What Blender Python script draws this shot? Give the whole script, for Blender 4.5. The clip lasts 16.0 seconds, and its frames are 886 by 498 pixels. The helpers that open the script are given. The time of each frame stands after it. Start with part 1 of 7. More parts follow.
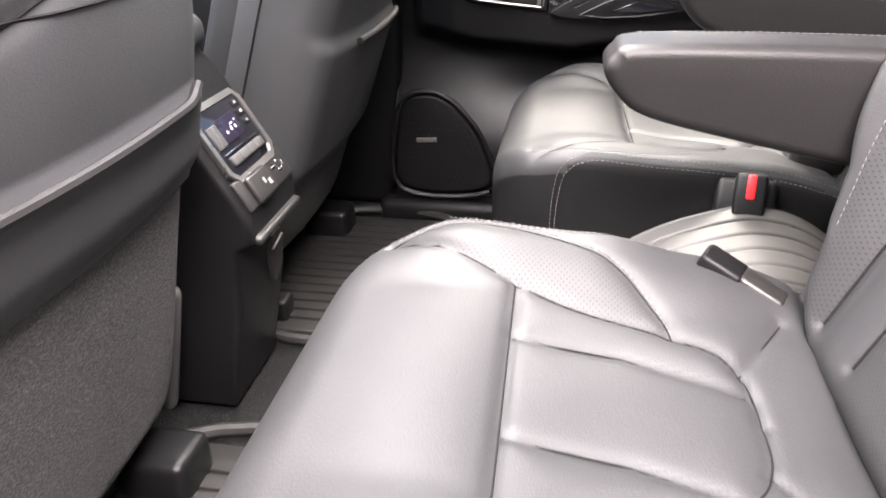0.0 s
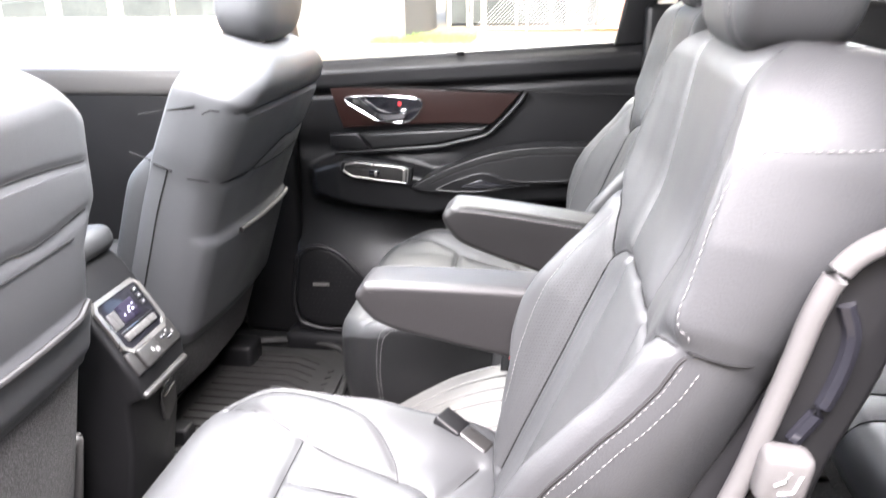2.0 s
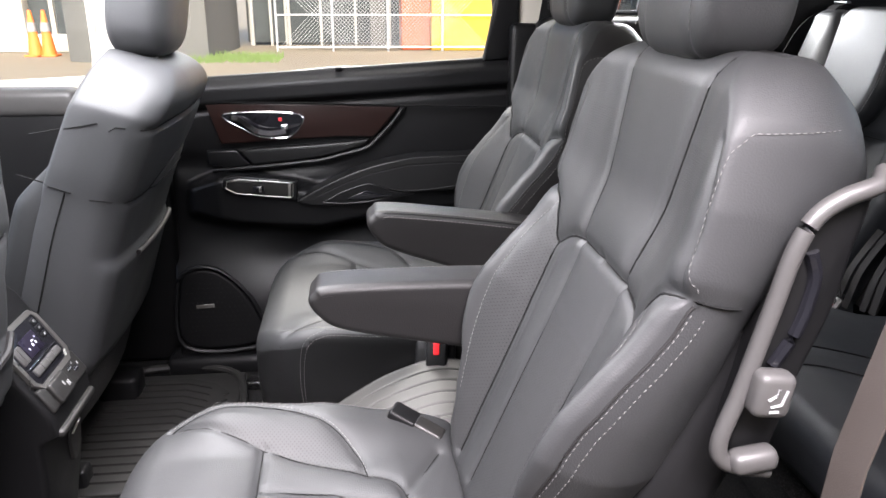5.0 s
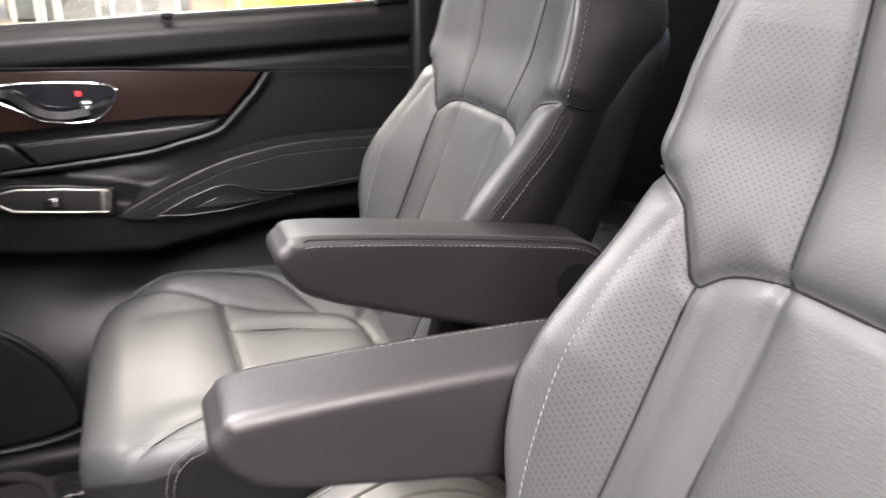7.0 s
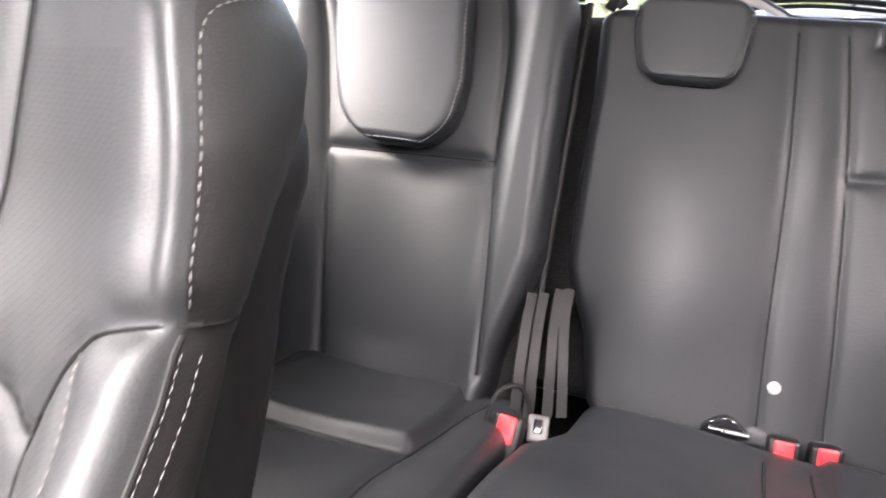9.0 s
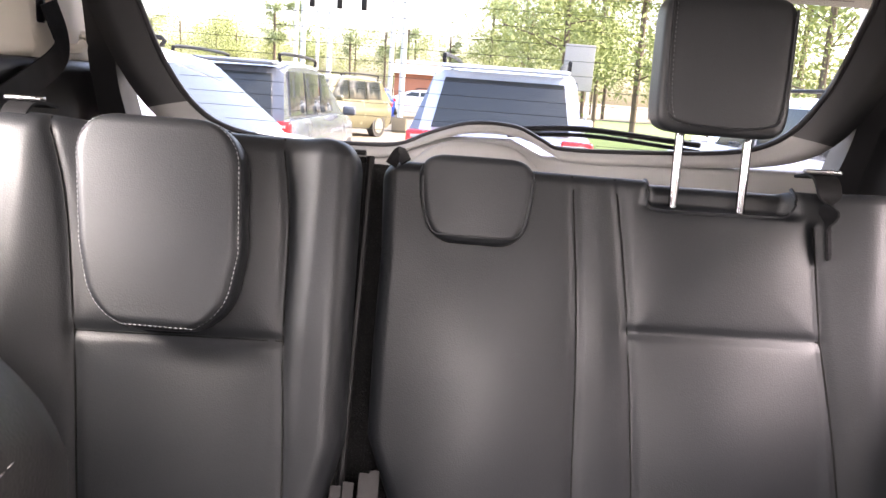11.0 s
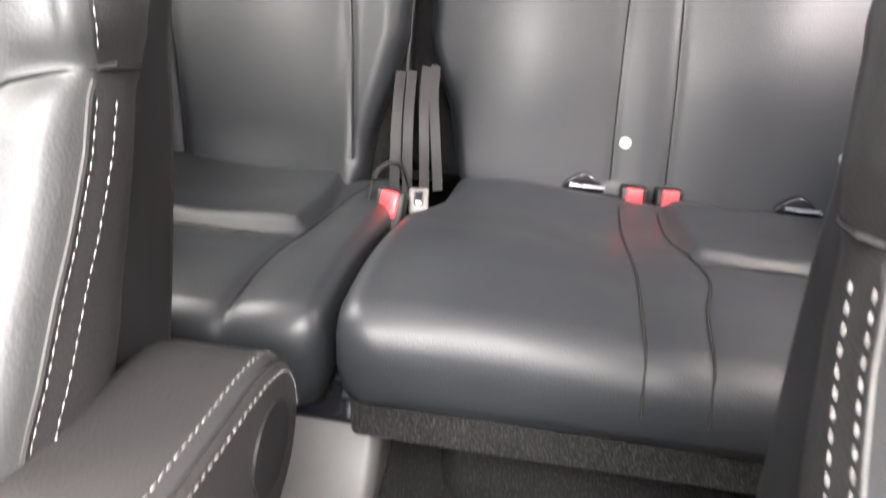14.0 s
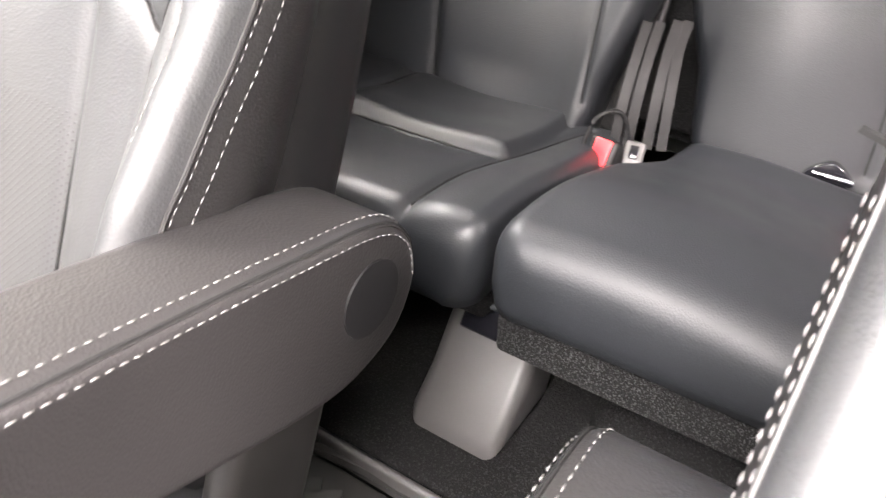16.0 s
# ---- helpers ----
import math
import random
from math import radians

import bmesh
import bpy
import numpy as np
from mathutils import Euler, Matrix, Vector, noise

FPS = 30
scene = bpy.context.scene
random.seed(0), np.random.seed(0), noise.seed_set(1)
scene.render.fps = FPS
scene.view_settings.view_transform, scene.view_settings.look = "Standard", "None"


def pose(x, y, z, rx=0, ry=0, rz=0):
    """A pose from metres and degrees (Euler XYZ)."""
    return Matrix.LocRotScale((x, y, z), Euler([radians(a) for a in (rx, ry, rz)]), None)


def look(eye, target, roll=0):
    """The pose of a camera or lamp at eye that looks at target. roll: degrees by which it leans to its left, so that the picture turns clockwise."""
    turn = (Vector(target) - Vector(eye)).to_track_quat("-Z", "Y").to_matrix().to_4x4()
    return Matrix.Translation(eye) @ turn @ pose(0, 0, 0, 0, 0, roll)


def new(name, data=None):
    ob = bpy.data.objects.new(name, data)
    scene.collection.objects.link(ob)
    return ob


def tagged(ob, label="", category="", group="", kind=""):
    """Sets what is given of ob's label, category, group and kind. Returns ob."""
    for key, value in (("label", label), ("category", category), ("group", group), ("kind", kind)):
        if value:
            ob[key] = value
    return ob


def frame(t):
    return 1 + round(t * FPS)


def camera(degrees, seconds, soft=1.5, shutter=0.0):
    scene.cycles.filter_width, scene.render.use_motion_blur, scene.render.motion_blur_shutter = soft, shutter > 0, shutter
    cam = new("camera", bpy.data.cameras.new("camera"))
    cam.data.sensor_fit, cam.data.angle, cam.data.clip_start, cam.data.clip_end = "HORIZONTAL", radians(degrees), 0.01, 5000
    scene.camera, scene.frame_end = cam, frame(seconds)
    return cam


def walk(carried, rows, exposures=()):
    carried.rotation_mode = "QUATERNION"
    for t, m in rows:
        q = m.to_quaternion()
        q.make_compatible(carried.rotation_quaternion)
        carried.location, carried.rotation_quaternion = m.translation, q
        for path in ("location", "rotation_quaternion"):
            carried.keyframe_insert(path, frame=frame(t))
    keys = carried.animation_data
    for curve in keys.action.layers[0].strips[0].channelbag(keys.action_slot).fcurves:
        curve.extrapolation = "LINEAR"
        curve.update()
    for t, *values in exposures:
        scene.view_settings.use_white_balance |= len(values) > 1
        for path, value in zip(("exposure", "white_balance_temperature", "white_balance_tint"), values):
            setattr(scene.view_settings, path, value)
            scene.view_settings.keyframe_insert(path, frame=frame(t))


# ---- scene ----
cam = camera(62.6, 16.0, shutter=0.4)
PATH = [
    (0, (0.297, -0.858, 0.828), (-0.011, 0.899, -0.077), -0.7),
    (0.5, (0.316, -0.909, 0.843), (-0.043, 0.798, -0.136), -1.0),
    (1, (0.396, -0.932, 0.895), (-0.013, 0.758, -0.093), -1.8),
    (1.5, (0.53, -0.993, 1.021), (0.164, 0.767, 0.143), -1.1),
    (2, (0.601, -1.066, 1.097), (0.313, 0.78, 0.385), -0.9),
    (2.5, (0.599, -1.112, 1.149), (0.44, 0.794, 0.565), -0.7),
    (3, (0.556, -1.138, 1.157), (0.526, 0.793, 0.639), -0.6),
    (3.5, (0.492, -1.166, 1.139), (0.579, 0.762, 0.618), -0.2),
    (4, (0.447, -1.182, 1.119), (0.608, 0.72, 0.522), 0.1),
    (6.5, (0.355, -0.816, 1.029), (0.799, 1.004, 0.328), 0.6),
    (7, (0.319, -0.612, 0.988), (1.023, 1.118, 0.274), 1.1),
    (7.5, (0.332, -0.421, 0.966), (1.347, 1.147, 0.251), 1.9),
    (8, (0.375, -0.265, 0.945), (1.698, 1.048, 0.218), 2.2),
    (8.5, (0.449, -0.143, 0.955), (2.05, 0.857, 0.294), 3.2),
    (9, (0.538, -0.066, 0.976), (2.332, 0.608, 0.404), 3.7),
    (9.5, (0.592, 0.002, 0.97), (2.493, 0.374, 0.475), 3.6),
    (10, (0.616, 0.04, 1.049), (2.567, 0.06, 0.607), 4.3),
    (12.5, (0.671, -0.034, 1.145), (2.607, 0.144, 0.679), 4.2),
    (13, (0.637, -0.012, 1.047), (2.54, 0.191, 0.466), 4.1),
    (13.5, (0.564, 0.013, 0.946), (2.412, 0.15, 0.194), 4.9),
    (14, (0.498, -0.039, 0.941), (2.211, 0.158, -0.074), 3.8),
    (14.5, (0.466, -0.054, 0.923), (2.063, 0.158, -0.262), 4.8),
    (15, (0.464, -0.052, 0.932), (2.016, 0.265, -0.289), 4.8),
    (15.5, (0.488, -0.074, 0.924), (2.009, 0.479, -0.251), 4.1),
    (16, (0.489, -0.138, 0.918), (1.914, 0.708, -0.2), 4.0),
]
EXPOSURE = [
    (0, 1.78, 6900, 18), (0.5, 1.82, 6900, 17), (1.0, 1.8, 6850, 14), (1.5, 2.1, 6800, 15), (2.0, 2.42, 6500, 15), (2.5, 2.34, 6200, 14),
    (3.0, 1.7, 6100, 16), (3.5, 1.1, 6250, 17), (4.0, 1.08, 6350, 17), (6.5, 1.05, 6800, 13), (7.0, 1.73, 6950, 15), (7.5, 2.22, 7050, 16),
    (8.0, 2.5, 7050, 17), (9.0, 2.88, 6950, 21), (9.5, 2.88, 7100, 22), (10.0, 2.82, 7200, 23), (12.5, 1.46, 7100, 24), (13.0, 1.97, 6950, 23),
    (13.5, 3.04, 7000, 18), (14.0, 3.3, 7000, 15), (14.5, 3.42, 7050, 15), (15.5, 3.16, 7100, 17), (16.0, 3.25, 7100, 18),
]
walk(cam, [(t, look(eye, target, roll)) for t, eye, target, roll in PATH], EXPOSURE)

# ---- world and light ----
world = bpy.data.worlds.new("sky")
scene.world = world
world.use_nodes = True
wn = world.node_tree.nodes
sky = wn.new("ShaderNodeTexSky")
sky.sky_type, sky.sun_disc = "NISHITA", False
sky.sun_elevation, sky.sun_rotation = radians(42), radians(172)
sky.air_density, sky.dust_density, sky.ozone_density = 1.0, 4.0, 1.0
world.node_tree.links.new(sky.outputs[0], wn["Background"].inputs[0])
wn["Background"].inputs[1].default_value = 0.36
sun = new("sun", bpy.data.lights.new("sun", "SUN"))
sun.data.energy, sun.data.angle, sun.data.color = 2.9, radians(12), (1.0, 0.95, 0.88)
sun.matrix_world = look((1.2, -9.0, 8.3), (0, 0, 0))


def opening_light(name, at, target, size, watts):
    """An added area lamp that stands in for sky light through one of the car's openings."""
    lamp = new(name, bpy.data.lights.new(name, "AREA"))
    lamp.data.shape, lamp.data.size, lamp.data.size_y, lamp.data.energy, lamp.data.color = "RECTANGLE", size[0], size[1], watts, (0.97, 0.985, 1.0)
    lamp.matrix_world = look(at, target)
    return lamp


# Added lamp above the open door; the roof edge keeps it off the armrests.
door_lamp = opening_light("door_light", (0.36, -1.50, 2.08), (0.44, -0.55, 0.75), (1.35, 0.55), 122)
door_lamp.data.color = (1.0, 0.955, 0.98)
# Added lamp outside, above the far window, to brighten the far cushion.
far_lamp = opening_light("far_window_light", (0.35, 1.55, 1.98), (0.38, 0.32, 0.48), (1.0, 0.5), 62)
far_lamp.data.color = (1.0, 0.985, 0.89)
# Added lamp under the unseen moonroof glass, for light from above.
opening_light("moonroof_light", (-0.04, 0.0, 1.345), (-0.039, 0.0, 0.0), (1.02, 0.74), 37)
opening_light("windscreen_light", (-1.35, 0.0, 1.25), (0.6, 0.0, 0.75), (1.3, 0.5), 1.5)
opening_light("quarter_light", (1.30, -0.90, 1.17), (1.22, -0.45, 0.50), (0.45, 0.2), 2.6)
opening_light("quarter_light_far", (1.28, 0.90, 1.17), (1.36, 0.46, 0.62), (0.45, 0.2), 8)
opening_light("front_window_light", (-0.75, -0.95, 1.08), (-0.3, 0.5, 0.7), (0.8, 0.35), 1)

# ---- materials ----
MATS = {}


def base_mat(name, colour, rough, metal=0.0, spec=0.5):
    m = bpy.data.materials.new(name)
    m.use_nodes = True
    b = m.node_tree.nodes["Principled BSDF"]
    b.inputs["Base Color"].default_value = (*colour, 1)
    b.inputs["Roughness"].default_value = rough
    b.inputs["Metallic"].default_value = metal
    b.inputs["Specular IOR Level"].default_value = spec
    MATS[name] = m
    return m, m.node_tree.nodes, m.node_tree.links, b


def surface(name, colour, rough, metal=0.0, spec=0.5, vary=0.25, patch=4.0, grain=600.0, bump=0.15, dist=0.0006, rough_vary=0.08, colour2=None, kind="noise"):
    """Colour varied at two scales, roughness varied in patches, fine relief."""
    m, n, l, b = base_mat(name, colour, rough, metal, spec)
    co = n.new("ShaderNodeTexCoord")
    big = n.new("ShaderNodeTexNoise")
    big.inputs["Scale"].default_value, big.inputs["Detail"].default_value = patch, 5
    l.new(co.outputs["Object"], big.inputs["Vector"])
    if kind == "cells":
        fine = n.new("ShaderNodeTexVoronoi")
        fine.inputs["Scale"].default_value = grain
        relief = fine.outputs["Distance"]
    else:
        fine = n.new("ShaderNodeTexNoise")
        fine.inputs["Scale"].default_value, fine.inputs["Detail"].default_value = grain, 3
        relief = fine.outputs["Fac"]
    l.new(co.outputs["Object"], fine.inputs["Vector"])
    mix = n.new("ShaderNodeMix")
    mix.data_type = "RGBA"
    mix.inputs["A"].default_value = (*[c * (1 - vary) for c in colour], 1)
    mix.inputs["B"].default_value = (*(colour2 or [min(1, c * (1 + vary)) for c in colour]), 1)
    add = n.new("ShaderNodeMath")
    add.operation = "MULTIPLY_ADD"
    add.inputs[1].default_value = 0.35
    l.new(relief, add.inputs[0])
    sub = n.new("ShaderNodeMath")
    sub.operation = "MULTIPLY"
    sub.inputs[1].default_value = 0.75
    l.new(big.outputs["Fac"], sub.inputs[0])
    l.new(sub.outputs[0], add.inputs[2])
    l.new(add.outputs[0], mix.inputs["Factor"])
    l.new(mix.outputs["Result"], b.inputs["Base Color"])
    mr = n.new("ShaderNodeMapRange")
    mr.inputs["From Min"].default_value, mr.inputs["From Max"].default_value = 0.3, 0.7
    mr.inputs["To Min"].default_value, mr.inputs["To Max"].default_value = max(0.02, rough - rough_vary), rough + rough_vary
    l.new(big.outputs["Fac"], mr.inputs["Value"])
    l.new(mr.outputs["Result"], b.inputs["Roughness"])
    if bump:
        bm = n.new("ShaderNodeBump")
        bm.inputs["Strength"].default_value, bm.inputs["Distance"].default_value = bump, dist
        l.new(relief, bm.inputs["Height"])
        l.new(bm.outputs["Normal"], b.inputs["Normal"])
    return m


def perforated(name, colour, rough, pitch=0.0042, hole=0.0008):
    """Leather with rows of punched holes, laid out on the panel's own flat coordinates."""
    m = surface(name, colour, rough, spec=0.38, vary=0.12, patch=9, grain=900, bump=0.12, kind="cells", rough_vary=0.05)
    n, l = m.node_tree.nodes, m.node_tree.links
    b = n["Principled BSDF"]
    uv = n.new("ShaderNodeUVMap")
    uv.uv_map = "flat"
    rot = n.new("ShaderNodeMapping")
    rot.inputs["Rotation"].default_value = (0, 0, radians(45))
    rot.inputs["Scale"].default_value = (1 / pitch, 1 / pitch, 1)
    l.new(uv.outputs["UV"], rot.inputs["Vector"])
    fr = n.new("ShaderNodeVectorMath")
    fr.operation = "FRACTION"
    l.new(rot.outputs["Vector"], fr.inputs[0])
    ds = n.new("ShaderNodeVectorMath")
    ds.operation = "DISTANCE"
    ds.inputs[1].default_value = (0.5, 0.5, 0)
    l.new(fr.outputs["Vector"], ds.inputs[0])
    st = n.new("ShaderNodeMapRange")
    st.inputs["From Min"].default_value, st.inputs["From Max"].default_value = hole / pitch * 0.8, hole / pitch * 1.25
    l.new(ds.outputs["Value"], st.inputs["Value"])
    old = b.inputs["Base Color"].links[0].from_socket
    mx = n.new("ShaderNodeMix")
    mx.data_type = "RGBA"
    mx.inputs["A"].default_value = (0.006, 0.006, 0.006, 1)
    l.new(st.outputs["Result"], mx.inputs["Factor"])
    l.new(old, mx.inputs["B"])
    l.new(mx.outputs["Result"], b.inputs["Base Color"])
    bp = n.new("ShaderNodeBump")
    bp.inputs["Strength"].default_value, bp.inputs["Distance"].default_value = 0.35, 0.0005
    l.new(st.outputs["Result"], bp.inputs["Height"])
    l.new(b.inputs["Normal"].links[0].from_socket, bp.inputs["Normal"])
    l.new(bp.outputs["Normal"], b.inputs["Normal"])
    return m


def pane_glass(name, tint=(1, 1, 1), gloss=0.6):
    m = bpy.data.materials.new(name)
    m.use_nodes = True
    n, l = m.node_tree.nodes, m.node_tree.links
    n.remove(n["Principled BSDF"])
    tr, gl, fr, mx = n.new("ShaderNodeBsdfTransparent"), n.new("ShaderNodeBsdfGlossy"), n.new("ShaderNodeFresnel"), n.new("ShaderNodeMixShader")
    tr.inputs["Color"].default_value = (*tint, 1)
    gl.inputs["Roughness"].default_value = 0.02
    fr.inputs["IOR"].default_value = 1.5
    k = n.new("ShaderNodeMath")
    k.operation = "MULTIPLY"
    k.inputs[1].default_value = gloss
    l.new(fr.outputs[0], k.inputs[0])
    l.new(k.outputs[0], mx.inputs[0])
    l.new(tr.outputs[0], mx.inputs[1])
    l.new(gl.outputs[0], mx.inputs[2])
    l.new(mx.outputs[0], n["Material Output"].inputs["Surface"])
    MATS[name] = m
    return m


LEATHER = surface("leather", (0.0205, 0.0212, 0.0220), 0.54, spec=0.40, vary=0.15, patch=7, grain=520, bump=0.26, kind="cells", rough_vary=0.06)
LEATHER_PERF = perforated("leather_perforated", (0.0215, 0.0221, 0.0228), 0.55)
# Same leather as LEATHER, darkened to stand for shade on flanks and armrests.
LEATHER_SHADED = surface("leather_shaded", (0.0100, 0.0094, 0.0095), 0.48, spec=0.34, vary=0.15, patch=6, grain=520, bump=0.28, kind="cells")
VALANCE = surface("black_vinyl", (0.008, 0.008, 0.0083), 0.44, spec=0.30, vary=0.15, patch=6, grain=520, bump=0.28, kind="cells")
# Same leather as LEATHER, lightened to stand for light on the front seat backs.
LEATHER_BACK_LIT = surface("leather_seat_back_lit", (0.036, 0.037, 0.0388), 0.54, spec=0.38, vary=0.15, patch=6, grain=520, bump=0.26, kind="cells")
# Seat leather darkened and blued to match the dimmer light at the third row.
LEATHER_DIM = surface("leather_dimmed", (0.0094, 0.0105, 0.0122), 0.47, spec=0.34, vary=0.15, patch=6, grain=520, bump=0.26, kind="cells")
THREAD = surface("thread", (0.105, 0.102, 0.099), 0.6, vary=0.2, patch=60, grain=3000, bump=0.2, dist=0.0003)
THREAD_DARK = surface("dark_thread", (0.10, 0.10, 0.11), 0.6, vary=0.2, patch=60, grain=3000, bump=0.2, dist=0.0003)
PLASTIC = surface("black_plastic", (0.0050, 0.0050, 0.0054), 0.44, spec=0.22, vary=0.2, patch=5, grain=1100, bump=0.25, dist=0.0004, kind="cells")
PLASTIC_SOFT = surface("soft_black_trim", (0.0055, 0.0055, 0.0060), 0.42, spec=0.26, vary=0.2, patch=5, grain=900, bump=0.25, dist=0.0005, kind="cells")
PLASTIC_GREY = surface("grey_plastic", (0.050, 0.048, 0.047), 0.46, vary=0.15, patch=5, grain=900, bump=0.2, dist=0.0004, kind="cells")
PIANO = surface("gloss_black", (0.008, 0.008, 0.010), 0.10, vary=0.2, patch=8, grain=200, bump=0, rough_vary=0.04)
POST_STEEL = surface("bright_post", (0.20, 0.20, 0.205), 0.16, metal=1.0, vary=0.02, patch=30, grain=300, bump=0)
PLASTIC_MID = surface("satin_black_plastic", (0.013, 0.0125, 0.012), 0.38, spec=0.5, vary=0.15, patch=5, grain=900, bump=0.2, dist=0.0004, kind="cells")
CHROME = surface("chrome", (0.75, 0.75, 0.76), 0.12, metal=1.0, vary=0.06, patch=30, grain=300, bump=0, rough_vary=0.06)
SILVER = surface("satin_silver", (0.33, 0.32, 0.30), 0.34, metal=0.9, vary=0.08, patch=30, grain=900, bump=0.05, dist=0.0002)
SNAP = surface("snap_metal", (0.20, 0.19, 0.19), 0.42, metal=0.6, vary=0.08, patch=30, grain=900, bump=0.05, dist=0.0002)
STEEL = surface("steel", (0.22, 0.22, 0.225), 0.3, metal=1.0, vary=0.1, patch=30, grain=400, bump=0.05)


def speckled(name, dark, speck, scale, lo, hi):
    """Short-pile carpet: dark fibres with paler flecks."""
    m = surface(name, dark, 0.95, spec=0.1, vary=0.4, patch=12, grain=scale, bump=1.0, dist=0.003)
    n, l = m.node_tree.nodes, m.node_tree.links
    b = n["Principled BSDF"]
    co, ns, mr, mx = n.new("ShaderNodeTexCoord"), n.new("ShaderNodeTexNoise"), n.new("ShaderNodeMapRange"), n.new("ShaderNodeMix")
    ns.inputs["Scale"].default_value, ns.inputs["Detail"].default_value = scale, 2
    l.new(co.outputs["Object"], ns.inputs["Vector"])
    mr.inputs["From Min"].default_value, mr.inputs["From Max"].default_value = lo, hi
    l.new(ns.outputs["Fac"], mr.inputs["Value"])
    mx.data_type = "RGBA"
    l.new(b.inputs["Base Color"].links[0].from_socket, mx.inputs["A"])
    mx.inputs["B"].default_value = (*speck, 1)
    l.new(mr.outputs["Result"], mx.inputs["Factor"])
    l.new(mx.outputs["Result"], b.inputs["Base Color"])
    return m


SPECKLE = speckled("speckled_carpet", (0.006, 0.006, 0.006), (0.06, 0.06, 0.06), 520, 0.52, 0.72)
CARPET = speckled("black_carpet", (0.006, 0.006, 0.006), (0.030, 0.030, 0.030), 420, 0.52, 0.72)
CARPET_GREY = speckled("grey_felt", (0.055, 0.0545, 0.054), (0.125, 0.124, 0.122), 420, 0.45, 0.70)
RUBBER = surface("mat_rubber", (0.011, 0.011, 0.0108), 0.46, spec=0.35, vary=0.3, patch=9, grain=700, bump=0.25, dist=0.0005, colour2=(0.022, 0.0215, 0.0205))
# Mat rubber lightened to carry the sky light on the hump.
RUBBER_LIT = surface("sky_lit_mat_rubber", (0.036, 0.035, 0.0325), 0.46, spec=0.4, vary=0.3, patch=9, grain=700, bump=0.25, dist=0.0005)
WEBBING = surface("belt_webbing", (0.005, 0.005, 0.0055), 0.7, spec=0.15, vary=0.3, patch=30, grain=900, bump=0.5, dist=0.0006)
WEBBING_TAN = surface("belt_webbing_grey", (0.036, 0.029, 0.025), 0.6, vary=0.2, patch=30, grain=900, bump=0.5, dist=0.0006)
WEBBING_GREY = surface("belt_webbing_dark_grey", (0.0065, 0.0064, 0.0066), 0.5, spec=0.2, vary=0.2, patch=30, grain=900, bump=0.5, dist=0.0006)
RED = surface("red_button", (0.75, 0.025, 0.03), 0.35, vary=0.1, patch=30, grain=500, bump=0.05)
CREAM = surface("cream_headliner", (0.52, 0.495, 0.45), 0.85, vary=0.06, patch=5, grain=900, bump=0.35, dist=0.0008)
CREAM_PLASTIC = surface("cream_plastic", (0.58, 0.54, 0.47), 0.55, vary=0.05, patch=5, grain=900, bump=0.2, dist=0.0004, kind="cells")
TINTED = pane_glass("tinted_roof_glass", (0.10, 0.11, 0.11), 0.3)
GLASS = pane_glass("window_glass", (0.93, 0.95, 0.94), 0.25)
LABEL_WHITE = surface("printed_white", (0.24, 0.24, 0.24), 0.5, vary=0.05, patch=50, grain=500, bump=0)
# Near-black colour that stands in for the shade in seams and grooves.
SEAM_SHADE = surface("seam_crease_shade", (0.008, 0.008, 0.008), 0.9, spec=0.1, vary=0.2, patch=30, grain=900, bump=0)
# Grey trim, lightened further for the sky light it catches by the rear window.
TRIM_LIGHT = surface("sky_lit_grey_trim", (0.24, 0.235, 0.23), 0.55, vary=0.1, patch=5, grain=900, bump=0.2, dist=0.0004, kind="cells")
SEAL = surface("rubber_seal", (0.010, 0.010, 0.011), 0.45, vary=0.2, patch=20, grain=700, bump=0.1)


def wood_trim():
    m = surface("dark_wood", (0.045, 0.020, 0.014), 0.34, spec=0.35, vary=0.2, patch=4, grain=500, bump=0.04)
    n, l = m.node_tree.nodes, m.node_tree.links
    b = n["Principled BSDF"]
    co, mp, wv = n.new("ShaderNodeTexCoord"), n.new("ShaderNodeMapping"), n.new("ShaderNodeTexWave")
    mp.inputs["Scale"].default_value = (3, 3, 60)
    wv.bands_direction = "Z"
    wv.inputs["Scale"].default_value, wv.inputs["Distortion"].default_value, wv.inputs["Detail"].default_value = 1.6, 6, 4
    l.new(co.outputs["Object"], mp.inputs["Vector"])
    l.new(mp.outputs["Vector"], wv.inputs["Vector"])
    mx = n.new("ShaderNodeMix")
    mx.data_type = "RGBA"
    mx.inputs["A"].default_value, mx.inputs["B"].default_value = (0.006, 0.003, 0.0028, 1), (0.018, 0.0066, 0.005, 1)
    l.new(wv.outputs["Fac"], mx.inputs["Factor"])
    l.new(mx.outputs["Result"], b.inputs["Base Color"])
    return m


WOOD = wood_trim()

# ---- mesh tools ----


def link_mesh(name, verts, faces, mats, parent=None, label="", smooth=True, face_mats=None, uv=None):
    me = bpy.data.meshes.new(name)
    me.from_pydata([tuple(v) for v in verts], [], [tuple(f) for f in faces])
    for mt in mats if isinstance(mats, (list, tuple)) else [mats]:
        me.materials.append(mt)
    if smooth:
        me.polygons.foreach_set("use_smooth", [True] * len(me.polygons))
    if face_mats is not None:
        me.polygons.foreach_set("material_index", face_mats)
    if uv is not None:
        lay = me.uv_layers.new(name="flat")
        idx = np.empty(len(me.loops), dtype=np.int64)
        me.loops.foreach_get("vertex_index", idx)
        lay.data.foreach_set("uv", np.asarray(uv, dtype=np.float32)[idx].ravel())
    me.update()
    return place_mesh(name, me, parent, label)


